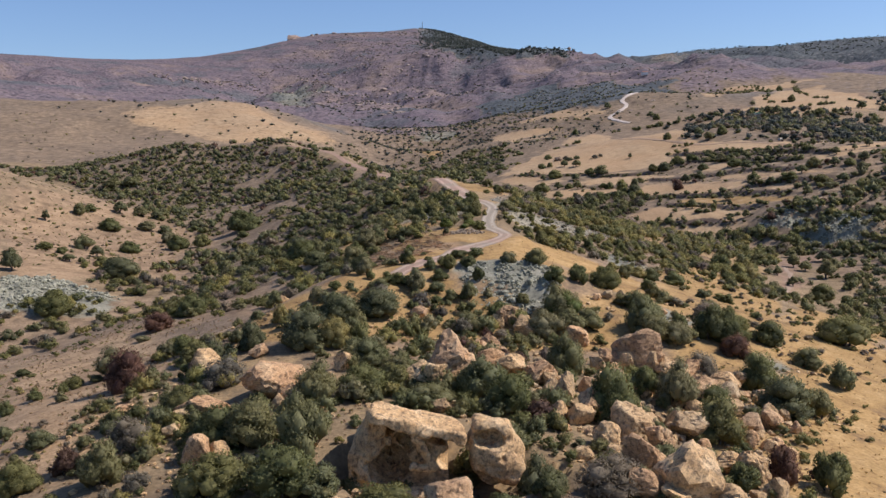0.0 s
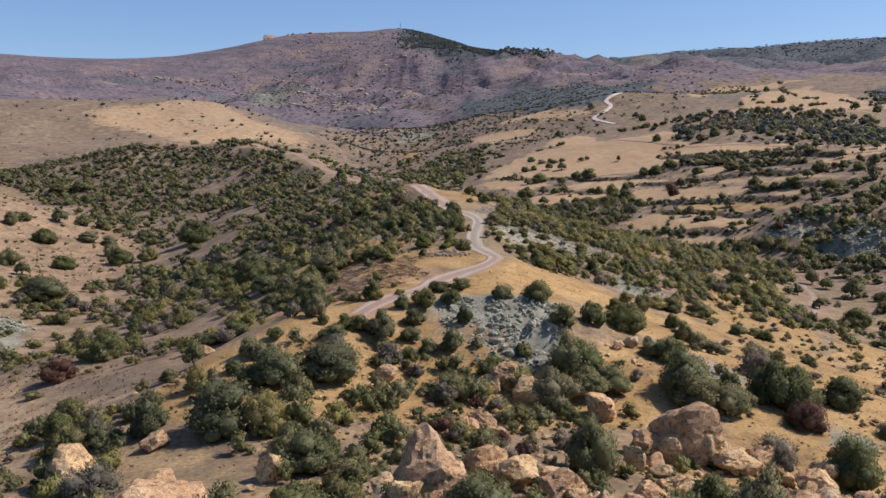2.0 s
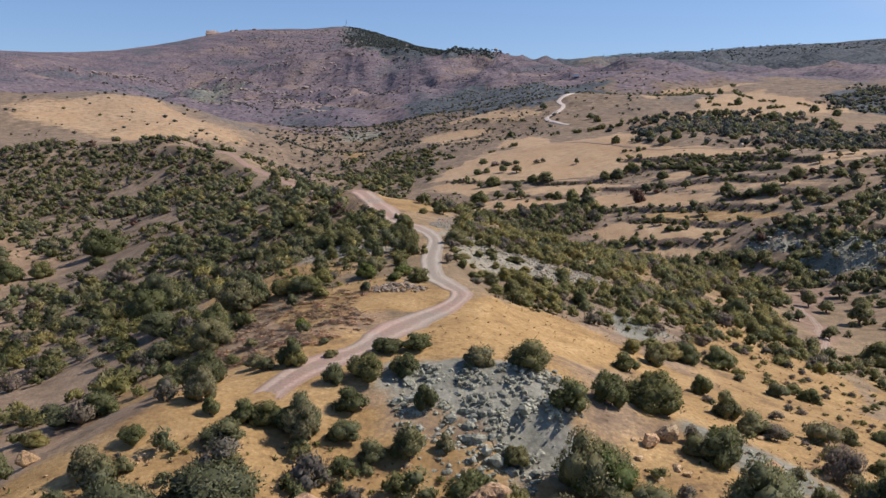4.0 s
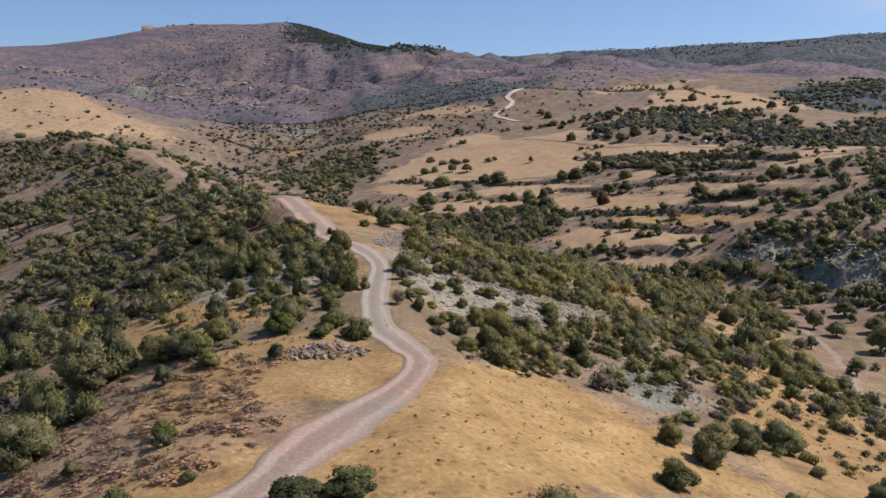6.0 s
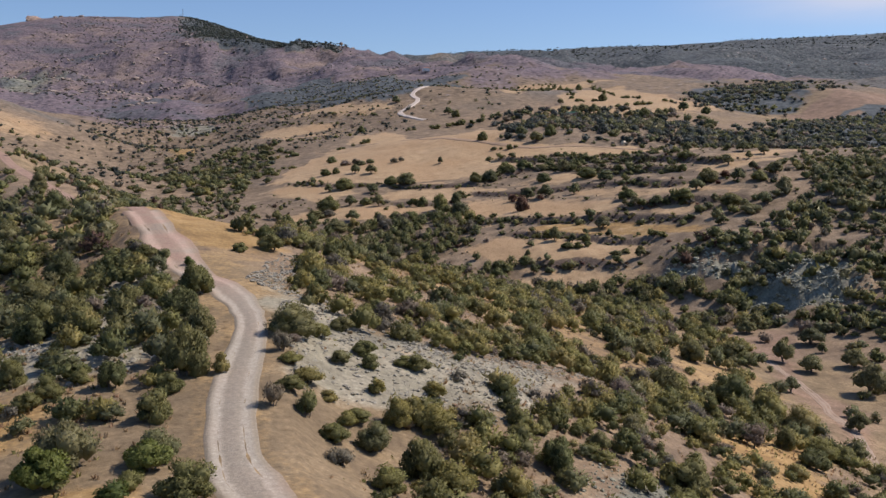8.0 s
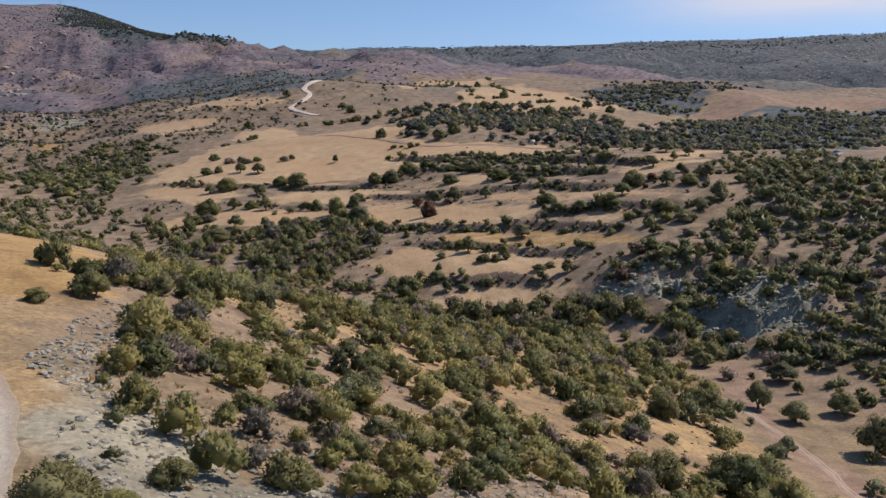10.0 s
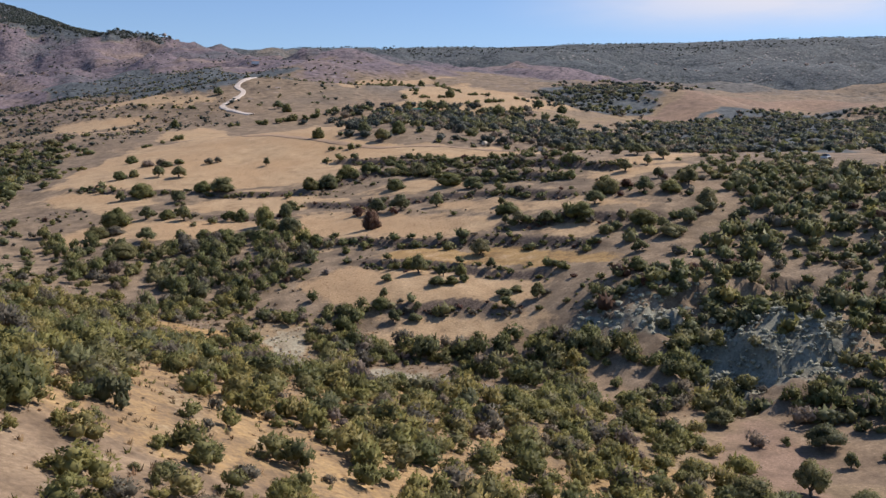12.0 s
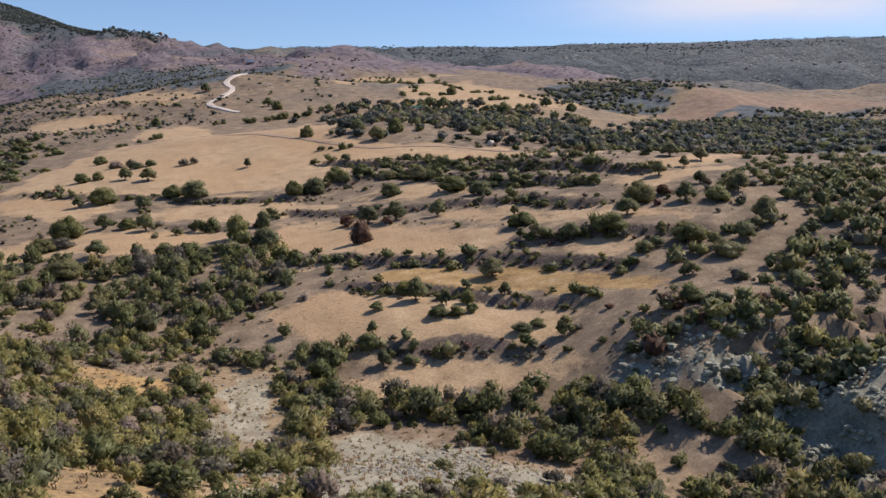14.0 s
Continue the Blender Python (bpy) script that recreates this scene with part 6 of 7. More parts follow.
# ---- rocks ----
def stone(rng, level, rough=0.12, planes=14):
    """A broken stone in a box of about 1: a ball cut by random planes, roughened and cracked."""
    v, f = BALLS[level]
    n = rng.normal(size=(planes, 3))
    n /= np.linalg.norm(n, axis=1)[:, None]
    d = rng.uniform(0.48, 0.8, planes)
    r = np.min(np.where(v @ n.T > 0.05, d[None, :] / np.maximum(v @ n.T, 0.05), 9), axis=1)
    q = v * np.minimum(r, 1.0)[:, None]
    if rough:
        o = rng.uniform(0, 50)
        crack = 1 - np.abs(noise3(q + o + 7, 0.5, 2, 8))
        q = q * (1 + rough * noise3(q + o, 0.6, 4, 3) + 0.45 * rough * noise3(q * (1, 1, 2.2) + o, 0.16, 3, 5) - 0.9 * rough * step(0.86, 1.0, crack))[:, None]
    return q * 0.55, f


def small_stones():
    rng = np.random.default_rng(9)
    makes = [stone(rng, 1, 0.0, 9) for _ in range(8)]
    slate_beds = [([(2, 145), (4, 149), (9, 150), (16, 147), (17, 141), (13, 131), (9, 132), (5, 139)], 800, 0.12, 0.75), ([(3, 144), (5, 148), (9, 148.5), (15, 146), (16, 140), (13, 134), (8, 136)], 130, 0.5, 1.5),
            ([(26, 145), (30, 146), (38, 134), (35, 128), (29, 132)], 60, 0.2, 0.8),
            ([(27, 198), (35, 203), (41, 191), (35, 187)], 420, 0.12, 0.45),
            ([(112, 340), (116, 353), (124, 355), (136, 346), (134, 326), (120, 322)], 110, 0.3, 1.9),
            ([(-109, 220), (-99, 232), (-77, 213), (-80, 198), (-92, 192), (-100, 196)], 190, 0.3, 1.8),
            ([(117, 330), (121, 318), (127, 312), (139, 312), (144, 319), (139, 327), (130, 333)], 330, 0.2, 1.3)]
    scree_beds = [([(10, 197), (11, 215), (18, 220), (26, 220), (46, 237), (42, 223), (30, 211), (27, 204)], 700, 0.08, 0.5), ([(10, 206), (12, 216), (24, 217), (34, 224), (30, 214), (18, 208)], 90, 0.2, 0.7), ([(48, 309), (60, 325), (72, 342), (86, 350), (90, 342), (70, 322)], 200, 0.15, 0.8),
            ([(10, 212), (12, 240), (14, 240), (16, 227), (22, 226), (27, 217), (18, 214)], 420, 0.14, 0.7),
            ([(51, 319), (63, 334), (83, 351), (96, 340), (89, 326), (70, 318)], 90, 0.15, 0.8),
            ([(-13, 229), (-4, 224), (1, 222), (3, 205), (-3, 202), (-10, 214)], 200, 0.15, 0.7),
            ([(-7, 243), (6, 224), (7, 205), (-6, 203), (-21, 214), (-33, 251)], 130, 0.12, 0.6),
            ([(-6, 247), (0, 242), (3, 223), (-6, 222)], 180, 0.15, 0.7),
            ([(11, 252), (17, 254), (17, 230), (12, 222)], 420, 0.15, 0.7),
            ([(63, 396), (70, 394), (68, 374), (65, 356), (57, 356)], 50, 0.2, 0.8)]
    for name, mat, label, some in (("slate_rubble", MAT_ROCK_BLUE, "broken blue-grey stones lying on the quarried bank", True), ("scree_rubble", MAT_ROCK_GREY, "broken olive-grey stones lying on the scree", False)):
        spots, w = [], []
        for poly, dens, lo, hi in slate_beds if some else scree_beds:
            x, y = scatter(rng, poly, dens, -0.9)
            spots.append(np.c_[x, y])
            w.append(lo + (hi - lo) * rng.random(len(x)) ** 2.5)
        s, w = np.concatenate(spots), np.concatenate(w)
        joined(name, mat, s, w, w * (0.8 if some else 0.55), makes, rng, label, "rubble", -0.1)
    spots, w = [], []
    for poly, dens, lo, hi in ((BOULDER_FIELD, 34, 0.15, 1.1), ([(-26, 66), (-16, 70), (-14, 84), (-28, 82)], 60, 0.2, 0.8), ([(18, 96), (36, 94), (34, 114), (16, 118)], 70, 0.4, 1.7),
                               ([(8, 84), (24, 80), (22, 100), (8, 102)], 45, 0.4, 1.6), ([(20, 136), (28, 136), (28, 141), (20, 141)], 60, 0.3, 1.2), ([(30, 134), (46, 120), (50, 128), (36, 142)], 40, 0.3, 1.0)):
        x, y = scatter(rng, poly, dens, -0.1)
        spots.append(np.c_[x, y])
        w.append(lo + (hi - lo) * rng.random(len(x)) ** 2.5)
    s, w = np.concatenate(spots), np.concatenate(w)
    joined("orange_rubble", MAT_ROCK, s, w, w * 0.75, makes, rng, "broken orange-brown stones between the boulders", "rubble", -0.1)
    # the heap beside the road
    a, r = rng.uniform(0, 6.28, 620), np.sqrt(rng.random(620))
    s = np.c_[3.6 + 3.3 * r * np.cos(a), 178.6 + 1.9 * r * np.sin(a)] + rng.normal(scale=0.3, size=(620, 2))
    w = 0.12 + 0.5 * rng.random(620) ** 3.5
    ob = joined("stone_heap", MAT_ROCK_FIELD, s, w, w * 0.75, makes, rng, "low heap of cleared grey field stones beside the road", "stone heap", -0.3)
    co = np.empty(len(ob.data.vertices) * 3, np.float32)
    ob.data.vertices.foreach_get("co", co)
    co = co.reshape(-1, 3)
    d = np.sqrt(((co[:, 0] - 3.6) / 3.3) ** 2 + ((co[:, 1] - 178.6) / 1.9) ** 2)
    co[:, 2] += 0.75 * np.clip(1 - d, 0, 1) * (0.4 + 0.6 * np.abs(value_noise(co[:, 0], co[:, 1], 4)))
    ob.data.vertices.foreach_set("co", co.ravel())


small_stones()

BOULDERS_WEST = [(-16.3, 90.4, 6.4, 3.7), (-21.3, 108.7, 2.7, 1.5), (-25.5, 102.2, 3.0, 4.8), (-22.0, 86.9, 5.0, 2.0), (-19.6, 76.5, 2.6, 2.5), (-10.7, 78.1, 2.5, 3.0), (1.6, 94.7, 7.3, 5.6), (6.0, 116.1, 4.4, 2.4), (7.8, 99.5, 3.9, 2.4), (5.8, 101.5, 3.7, 2.7), (8.8, 127.9, 4.2, 3.4), (11.1, 125.3, 3.4, 2.1), (10.8, 96.4, 5.3, 2.6), (13.0, 93.6, 2.7, 2.6), (17.6, 122.1, 2.2, 3.7), (18.7, 110.2, 2.0, 2.2), (24.1, 114.5, 8.1, 5.1), (30.0, 113.1, 4.4, 2.4), (33.1, 107.4, 4.5, 2.7), (27.8, 96.8, 7.6, 3.4), (24.6, 87.2, 2.2, 4.7), (34.7, 97.9, 1.9, 2.0), (37.1, 99.9, 1.3, 1.4), (18.1, 84.0, 4.0, 3.4)]
BOULDERS_EAST = [(15.5, 81.3, 2.1, 2.8), (14.9, 88.0, 2.4, 3.5), (17.8, 76.0, 3.9, 3.4), (20.1, 82.1, 2.3, 2.9), (19.8, 70.5, 7.4, 4.6), (26.7, 77.4, 3.3, 3.6), (25.3, 79.9, 1.6, 2.8), (8.6, 75.4, 2.0, 1.4), (8.9, 71.9, 2.8, 1.5), (1.8, 66.3, 3.8, 2.5), (27.4, 112.2, 3.5, 2.1), (22.6, 117.8, 2.9, 2.2), (35.9, 112.5, 3.6, 2.2), (0.6, 86.2, 2.1, 1.3), (17.6, 99.1, 3.1, 1.8), (21.1, 98.7, 2.8, 2.5), (15.5, 96.7, 2.4, 1.8), (11.6, 86.8, 2.4, 1.8), (6.1, 71.2, 2.2, 1.3), (-8.4, 102.4, 2.5, 1.5), (-10.0, 99.9, 1.8, 2.5), (-14.7, 95.6, 1.8, 1.2), (-30.6, 90.8, 3.0, 1.2), (-23.2, 134.9, 1.7, 1.2)]
BOULDERS_OUTLYING = [(40.7, 120.5, 2.3, 1.5), (24.3, 139.9, 2.0, 1.2), (22.6, 138.6, 1.5, 1.0), (31.7, 137.5, 1.9, 1.1), (-2.9, 125.5, 2.8, 1.8)]


def fractured(rng, rows):
    """The boulders of a list, the largest of the pile split into a main block and the blocks broken off it."""
    for x, y, w, h in rows:
        if w < 4.2 or x < 0:
            yield x, y, w, h
            continue
        yield x + rng.uniform(-0.06, 0.06) * w, y, 0.74 * w, h
        for side in (-0.42, -0.2, 0.16, 0.4):
            yield x + (side + rng.uniform(-0.06, 0.06)) * w, y + rng.uniform(-0.16, 0.02) * w, w * rng.uniform(0.28, 0.46), h * rng.uniform(0.32, 0.72)


def boulders():
    rng = np.random.default_rng(31)
    for rows, where in ((BOULDERS_WEST, "among shrubs"), (BOULDERS_EAST, "in a tumbled pile"), (BOULDERS_OUTLYING, "on the straw slope")):
        for x, y, w, h in fractured(rng, rows):
            w, h = max(w, 0.9 * h), min(h, 0.9 * w + 0.4)
            v, f = stone(rng, 4, 0.1, 20)
            v = v / (v.max(0) - v.min(0)) * np.array([w, w * rng.uniform(0.7, 1.0), h * 1.15])
            v = v @ np.array(Euler((rng.uniform(-0.25, 0.25), rng.uniform(-0.25, 0.25), rng.uniform(-0.6, 0.6))).to_matrix()).T
            v[:, 2] -= v[:, 2].min()
            ob = mesh_from("boulder", v, f, MAT_ROCK if rng.random() < 0.6 else MAT_ROCK_PINK, smooth=False)
            ob.location = (x, y + 0.35 * w, at_ground(x, y + 0.35 * w, 0.15 * h))
            tagged(ob, ("large weathered" if w > 4 else "weathered") + " orange-brown boulder with cracked faces " + where, "boulder", "boulders on the ridge")


boulders()


def tumbled():
    """Middling boulders of the pile between the large ones."""
    rng = np.random.default_rng(77)
    x, y = scatter(rng, [(11, 78), (28, 70), (37, 96), (36, 114), (22, 120), (12, 108), (7, 92)], 22, -0.3)
    x2, y2 = scatter(rng, [(-26, 72), (-14, 70), (-6, 96), (-20, 104), (-28, 90)], 4, 0.0)
    shapes = []
    for k in range(9):
        v, f = stone(rng, 3, 0.06, 18)
        v = v - (0, 0, v[:, 2].min())
        shapes.append(mesh_only("boulder", v, f, MAT_ROCK if k % 3 else MAT_ROCK_PINK))
    for px, py in list(zip(x, y))[:190] + list(zip(x2, y2))[:30]:
        w = 0.8 + 2.4 * rng.random() ** 2
        ob = new("boulder", shapes[int(rng.integers(0, 9))])
        ob.matrix_basis = Matrix.Translation((px, py, at_ground(px, py, 0.12 * w))) @ Matrix.Rotation(rng.uniform(0, 6.28), 4, "Z") @ Matrix.Rotation(rng.uniform(-0.4, 0.4), 4, "X") @ Matrix.Diagonal((w * 1.1, w * 0.95, w * rng.uniform(0.7, 1.15), 1))
        tagged(ob, "angular orange-brown boulder in the tumbled pile", "boulder", "boulders on the ridge")


tumbled()


def skin(field, low, high, gap):
    """The skin of a solid: triangles where field(points) passes zero, by averaging the crossings in each cell of a grid."""
    ax = [np.arange(l, h + gap, gap) for l, h in zip(low, high)]
    n = [len(q) for q in ax]
    p = np.stack(np.meshgrid(*ax, indexing="ij"), -1).reshape(-1, 3)
    d = field(p).reshape(n)
    total, count = np.zeros((n[0] - 1, n[1] - 1, n[2] - 1, 3)), np.zeros((n[0] - 1, n[1] - 1, n[2] - 1))
    crossed = []
    for k in range(3):
        lo = tuple(slice(None, -1) if j == k else slice(None) for j in range(3))
        hi = tuple(slice(1, None) if j == k else slice(None) for j in range(3))
        u, v = d[lo], d[hi]
        cut = (u < 0) != (v < 0)
        i = np.argwhere(cut)
        f = u[cut] / (u[cut] - v[cut])
        at = np.stack([ax[j][i[:, j]] for j in range(3)], -1)
        at[:, k] += f * gap
        others = [j for j in range(3) if j != k]
        inner = np.all([(i[:, j] > 0) & (i[:, j] < n[j] - 1) for j in others], axis=0)
        i, at, flip = i[inner], at[inner], (u[cut] < 0)[inner]
        ring = []
        for da, db in ((-1, -1), (0, -1), (0, 0), (-1, 0)):
            c = i.copy()
            c[:, others[0]] += da
            c[:, others[1]] += db
            np.add.at(total, tuple(c.T), at)
            np.add.at(count, tuple(c.T), 1)
            ring.append(np.ravel_multi_index(tuple(c.T), count.shape))
        ring = np.stack(ring, -1)
        flip = flip if k != 1 else ~flip
        ring[~flip] = ring[~flip][:, ::-1]
        crossed.append(ring)
    quads = np.concatenate(crossed)
    used, where_ = np.unique(quads, return_inverse=True)
    quads = where_.reshape(quads.shape)
    v = total.reshape(-1, 3)[used] / count.reshape(-1)[used][:, None]
    return v, np.concatenate([quads[:, [0, 1, 2]], quads[:, [0, 2, 3]]])


def egg(p, c, r):
    q = (p - c) / r
    m = np.linalg.norm(q, axis=1)
    return (m - 1) * min(r)


def plank(p, c, half, tilt, edge):
    """Distance from a tilted box with rounded edges."""
    m = np.array(Euler([radians(a) for a in tilt]).to_matrix())
    q = np.abs((p - c) @ m) - (np.array(half) - edge)
    return np.linalg.norm(np.maximum(q, 0), axis=1) + np.minimum(q.max(axis=1), 0) - edge


def rod(p, a, b, r):
    a, b = np.array(a), np.array(b)
    t = np.clip(((p - a) @ (b - a)) / ((b - a) @ (b - a)), 0, 1)
    return np.linalg.norm(p - a - t[:, None] * (b - a), axis=1) - r


def blend(a, b, k=0.35):
    h = np.clip(0.5 + 0.5 * (b - a) / k, 0, 1)
    return b + (a - b) * h - k * h * (1 - h)


def pitted(p, seed):
    return 0.2 * noise3(p, 1.6, 4, seed) + 0.16 * np.abs(noise3(p, 0.5, 3, seed + 5)) - 0.1


def cave_boulders():
    def main(p):
        d = plank(p, (-0.3, 2.2, -1.3), (3.9, 3.2, 3.0), (0, 0, 0), 1.0)
        d = blend(d, egg(p, (-3.2, -0.3, -1.2), (1.6, 2.4, 3.3)), 0.5)
        d = blend(d, plank(p, (-0.6, -1.6, -3.5), (3.8, 1.7, 0.8), (0, 3, 0), 0.6), 0.4)
        d = blend(d, plank(p, (1.1, 0.2, 2.4), (4.1, 3.3, 0.42), (-4, 14, 3), 0.15), 0.15)
        d = blend(d, plank(p, (-2.3, 0.4, 2.6), (0.9, 1.8, 0.9), (0, 20, 0), 0.3), 0.3)
        for c, r in (((-1.3, -1.4, -1.1), (1.95, 4.2, 1.75)), ((0.0, -1.4, 0.95), (1.1, 3.9, 1.25)), ((1.75, -2.0, 0.1), (0.75, 2.4, 0.85)), ((3.6, -1.4, 1.05), (1.35, 3.7, 0.62)), ((4.1, -1.8, -1.3), (1.75, 4.4, 1.7)),
                     ((-3.7, -2.7, 0.7), (0.5, 0.8, 0.5)), ((-4.2, -2.3, -1.6), (0.5, 0.8, 0.6)), ((-3.2, -2.9, -0.6), (0.4, 0.6, 0.5))):
            d = -blend(-d, egg(p, c, r), 0.08)
        d = blend(d, rod(p, (1.2, -2.3, 1.7), (2.5, -2.0, -0.9), 0.36), 0.3)
        d = blend(d, rod(p, (0.9, -2.4, -0.75), (2.6, -2.1, -1.0), 0.3), 0.3)
        return d + pitted(p, 3)

    def eyed(p):
        d = blend(egg(p, (0.2, 0, -0.1), (2.4, 2.3, 2.5)), plank(p, (0.1, 0.1, 1.6), (1.6, 1.6, 1.1), (0, 8, 0), 0.7), 0.6)
        d = blend(d, plank(p, (1.0, -0.9, -0.9), (1.4, 1.5, 1.2), (0, 25, 10), 0.6), 0.5)
        for c, r in (((-0.3, -2.3, 1.45), (1.4, 2.5, 0.72)), ((0.5, -2.6, 0.1), (0.7, 0.5, 0.3)), ((-0.9, -2.4, -2.3), (1.9, 2.6, 1.2)), ((-2.2, -1.2, -0.9), (0.8, 2.2, 1.5))):
            d = -blend(-d, egg(p, c, r), 0.15)
        return d + pitted(p, 13)

    v, f = skin(main, (-5.6, -4.4, -5.2), (5.8, 6.2, 4.6), 0.13)
    ob = mesh_from("hollowed_boulder", v, f, MAT_ROCK, smooth=True)
    ob.location, ob.scale = (-2.2, 76.6, 14.3), (0.94, 0.94, 0.94)
    tagged(ob, "huge tan boulder hollowed into caves under a sloping roof slab", "boulder", "boulders on the ridge")
    v, f = skin(eyed, (-3.2, -3.2, -3.2), (3.4, 3.2, 3.4), 0.12)
    ob = mesh_from("hollowed_boulder", v, f, MAT_ROCK, smooth=True)
    ob.location = (4.9, 76.2, 14.2)
    tagged(ob, "rounded tan boulder with an eye-shaped hollow beside the caves", "boulder", "boulders on the ridge")


cave_boulders()


# ---- far off ----
FAR_ROAD = [(143, 786), (137, 804), (133, 826), (136, 838), (143, 847), (150, 858), (155, 873), (153, 884), (158, 896), (172, 915)]
FIELD_TRACK = [(112, 652), (122, 609), (132, 581), (144, 557), (168, 541), (194, 508)]


def plain_dirt(name, tone):
    m, t, p = material(name, 0.95)
    n = noise_at(t, 0.5, 5, 0.7)
    t.links.new(ramp(t, n, [(0.3, tuple(0.8 * v for v in tone)), (0.7, tuple(1.15 * v for v in tone))]), p.inputs["Base Color"])
    return m


tagged(ribbon("road", FAR_ROAD, 1.7, plain_dirt("pale_chalky_gravel", (0.56, 0.48, 0.4)), 0.5), "pale chalky gravel road winding up the distant hill", "road", kind="structure")
tagged(ribbon("track", FIELD_TRACK, 1.5, plain_dirt("bare_brown_earth", (0.36, 0.25, 0.16)), 0.2), "brown cart track crossing the stubble field", "track", kind="structure")
tagged(ribbon("track", ROAD[15:], 1.3, plain_dirt("reddish_earth", (0.34, 0.225, 0.165)), 0.05), "narrow reddish earth track climbing the wooded hill", "track", kind="structure")
tagged(ribbon("track", [(101, 288), (98.5, 280), (97.5, 273), (94, 262), (90.5, 255), (88, 246), (81, 233)], 0.6, plain_dirt("pale_worn_earth", (0.35, 0.265, 0.195)), 0.03, 8, 0.6), "pale worn track across the valley plot", "track", kind="structure")


def hedges():
    rng = np.random.default_rng(404)
    makes = [crown(rng, 130, 0.14, 5, 0.0, 0.32, 0.27, 0.3) for _ in range(6)]
    rows, w, h = [], [], []
    for line, gap, lo, hi in (([(249, 892), (317, 1009)], 5, 3, 6), ([(323, 994), (269, 836), (275, 797)], 5, 2.5, 5), ([(371, 1060), (323, 912), (310, 805), (326, 770)], 4.5, 2.5, 5),
                              ([(261, 743), (309, 763)], 4, 3, 6), ([(254, 682), (222, 746)], 4, 4, 7), ([(49, 960), (97, 860), (126, 829)], 4, 2, 4.5), ([(36, 742), (75, 748), (87, 730)], 4, 3, 5),
                              ([(91, 696), (68, 675)], 4, 3, 5), ([(43, 1069), (100, 899), (130, 851)], 5, 1.5, 3), ([(48, 883), (88, 836)], 4, 2, 4), ([(144, 530), (160, 482), (165, 446)], 2.5, 2, 4.5),
                              ([(124, 567), (142, 559)], 2.5, 2.5, 4.5), ([(121, 735), (158, 747), (178, 750)], 4, 4, 7)):
        for (ax, ay), (bx, by) in zip(line[:-1], line[1:]):
            for k in range(int(math.hypot(bx - ax, by - ay) / gap)):
                if rng.random() < 0.85:
                    t = rng.random()
                    rows.append((ax + t * (bx - ax) + rng.normal() * 1.2, ay + t * (by - ay) + rng.normal() * 1.2))
                    w.append(rng.uniform(lo, hi))
                    h.append(w[-1] * rng.uniform(0.4, 0.8))
    # olive rows on the round hill
    for i in range(7):
        for k in range(22):
            if rng.random() < 0.8:
                rows.append((165 + 7.5 * k + rng.normal(), 935 + 16 * i + 1.2 * k + rng.normal()))
                w.append(rng.uniform(3, 4.5))
                h.append(w[-1] * 0.8)
    joined("hedge_scrub", LEAF["lentisk"], np.array(rows), np.array(w), np.array(h), makes, rng, "dark hedges and olive rows between the distant fields")
    for x, y in ((249, 807), (278, 797), (327, 974), (244, 729), (241, 742), (305, 723), (319, 719), (276, 700), (137, 868), (163, 779), (261, 689), (95, 763), (148, 583), (150, 566), (131, 591), (160, 575), (257, 701), (162, 798)):
        d = rng.uniform(6, 9)
        plant("olive" if rng.random() < 0.5 else "lentisk", x, y, d, d * 0.85, rng, "trees round the distant fields")


hedges()


def outcrops():
    """Pale rocks that crop out on the mountain and the hills."""
    rng = np.random.default_rng(66)
    makes = [stone(rng, 1, 0.2, 10) for _ in range(6)]
    spots, w = [], []
    for poly, n, lo, hi in (([(-260, 2950), (-120, 2980), (-80, 2750), (-220, 2700)], 40, 6, 22), ([(-500, 2800), (-420, 2850), (-320, 2300), (-420, 2200)], 60, 4, 14), ([(-560, 3600), (-520, 3640), (-400, 3700), (-440, 3600)], 14, 10, 26),
                            ([(-60, 2100), (60, 2200), (120, 1900), (0, 1800)], 34, 4, 12), ([(-46, 1040), (-2, 1040), (-2, 985), (-42, 985)], 46, 2, 9), ([(300, 2900), (370, 2900), (360, 2820), (300, 2820)], 14, 8, 22),
                            ([(-300, 2300), (-150, 2400), (-100, 2100), (-260, 2000)], 50, 4, 11), ([(1000, 1900), (1500, 1900), (1500, 1500), (1000, 1500)], 60, 5, 14), ([(225, 610), (262, 600), (255, 560), (230, 560)], 30, 1.5, 5)):
        p = np.array(poly, float)
        lo2, hi2 = p.min(0), p.max(0)
        for _ in range(n):
            spots.append(rng.uniform(lo2, hi2))
            w.append(lo + (hi - lo) * rng.random() ** 2)
    # ribs of rock down the mountain face
    x, y = scatter(rng, MOUNTAIN_FACE, 0.35, 0.0)
    rib = np.abs(fbm(x + 0.3 * y, y * 0.55, 330, 5, 41)) < 0.09
    for px, py in zip(x[rib], y[rib]):
        spots.append((px, py))
        w.append(4 + 12 * rng.random() ** 2)
    s_, w = np.array(spots), np.array(w)
    joined("rock_outcrops", MAT_ROCK_FAR, s_, w, w * 0.55, makes, rng, "pale rock outcrops on the distant mountain slopes", "rocks", 0.0)


MAT_ROCK_FAR = rock_material("pale_far_rock", ((0.26, 0.215, 0.185), (0.36, 0.3, 0.255), (0.46, 0.39, 0.33)), (0.17, 0.15, 0.14), 0.1, 0.5)
outcrops()


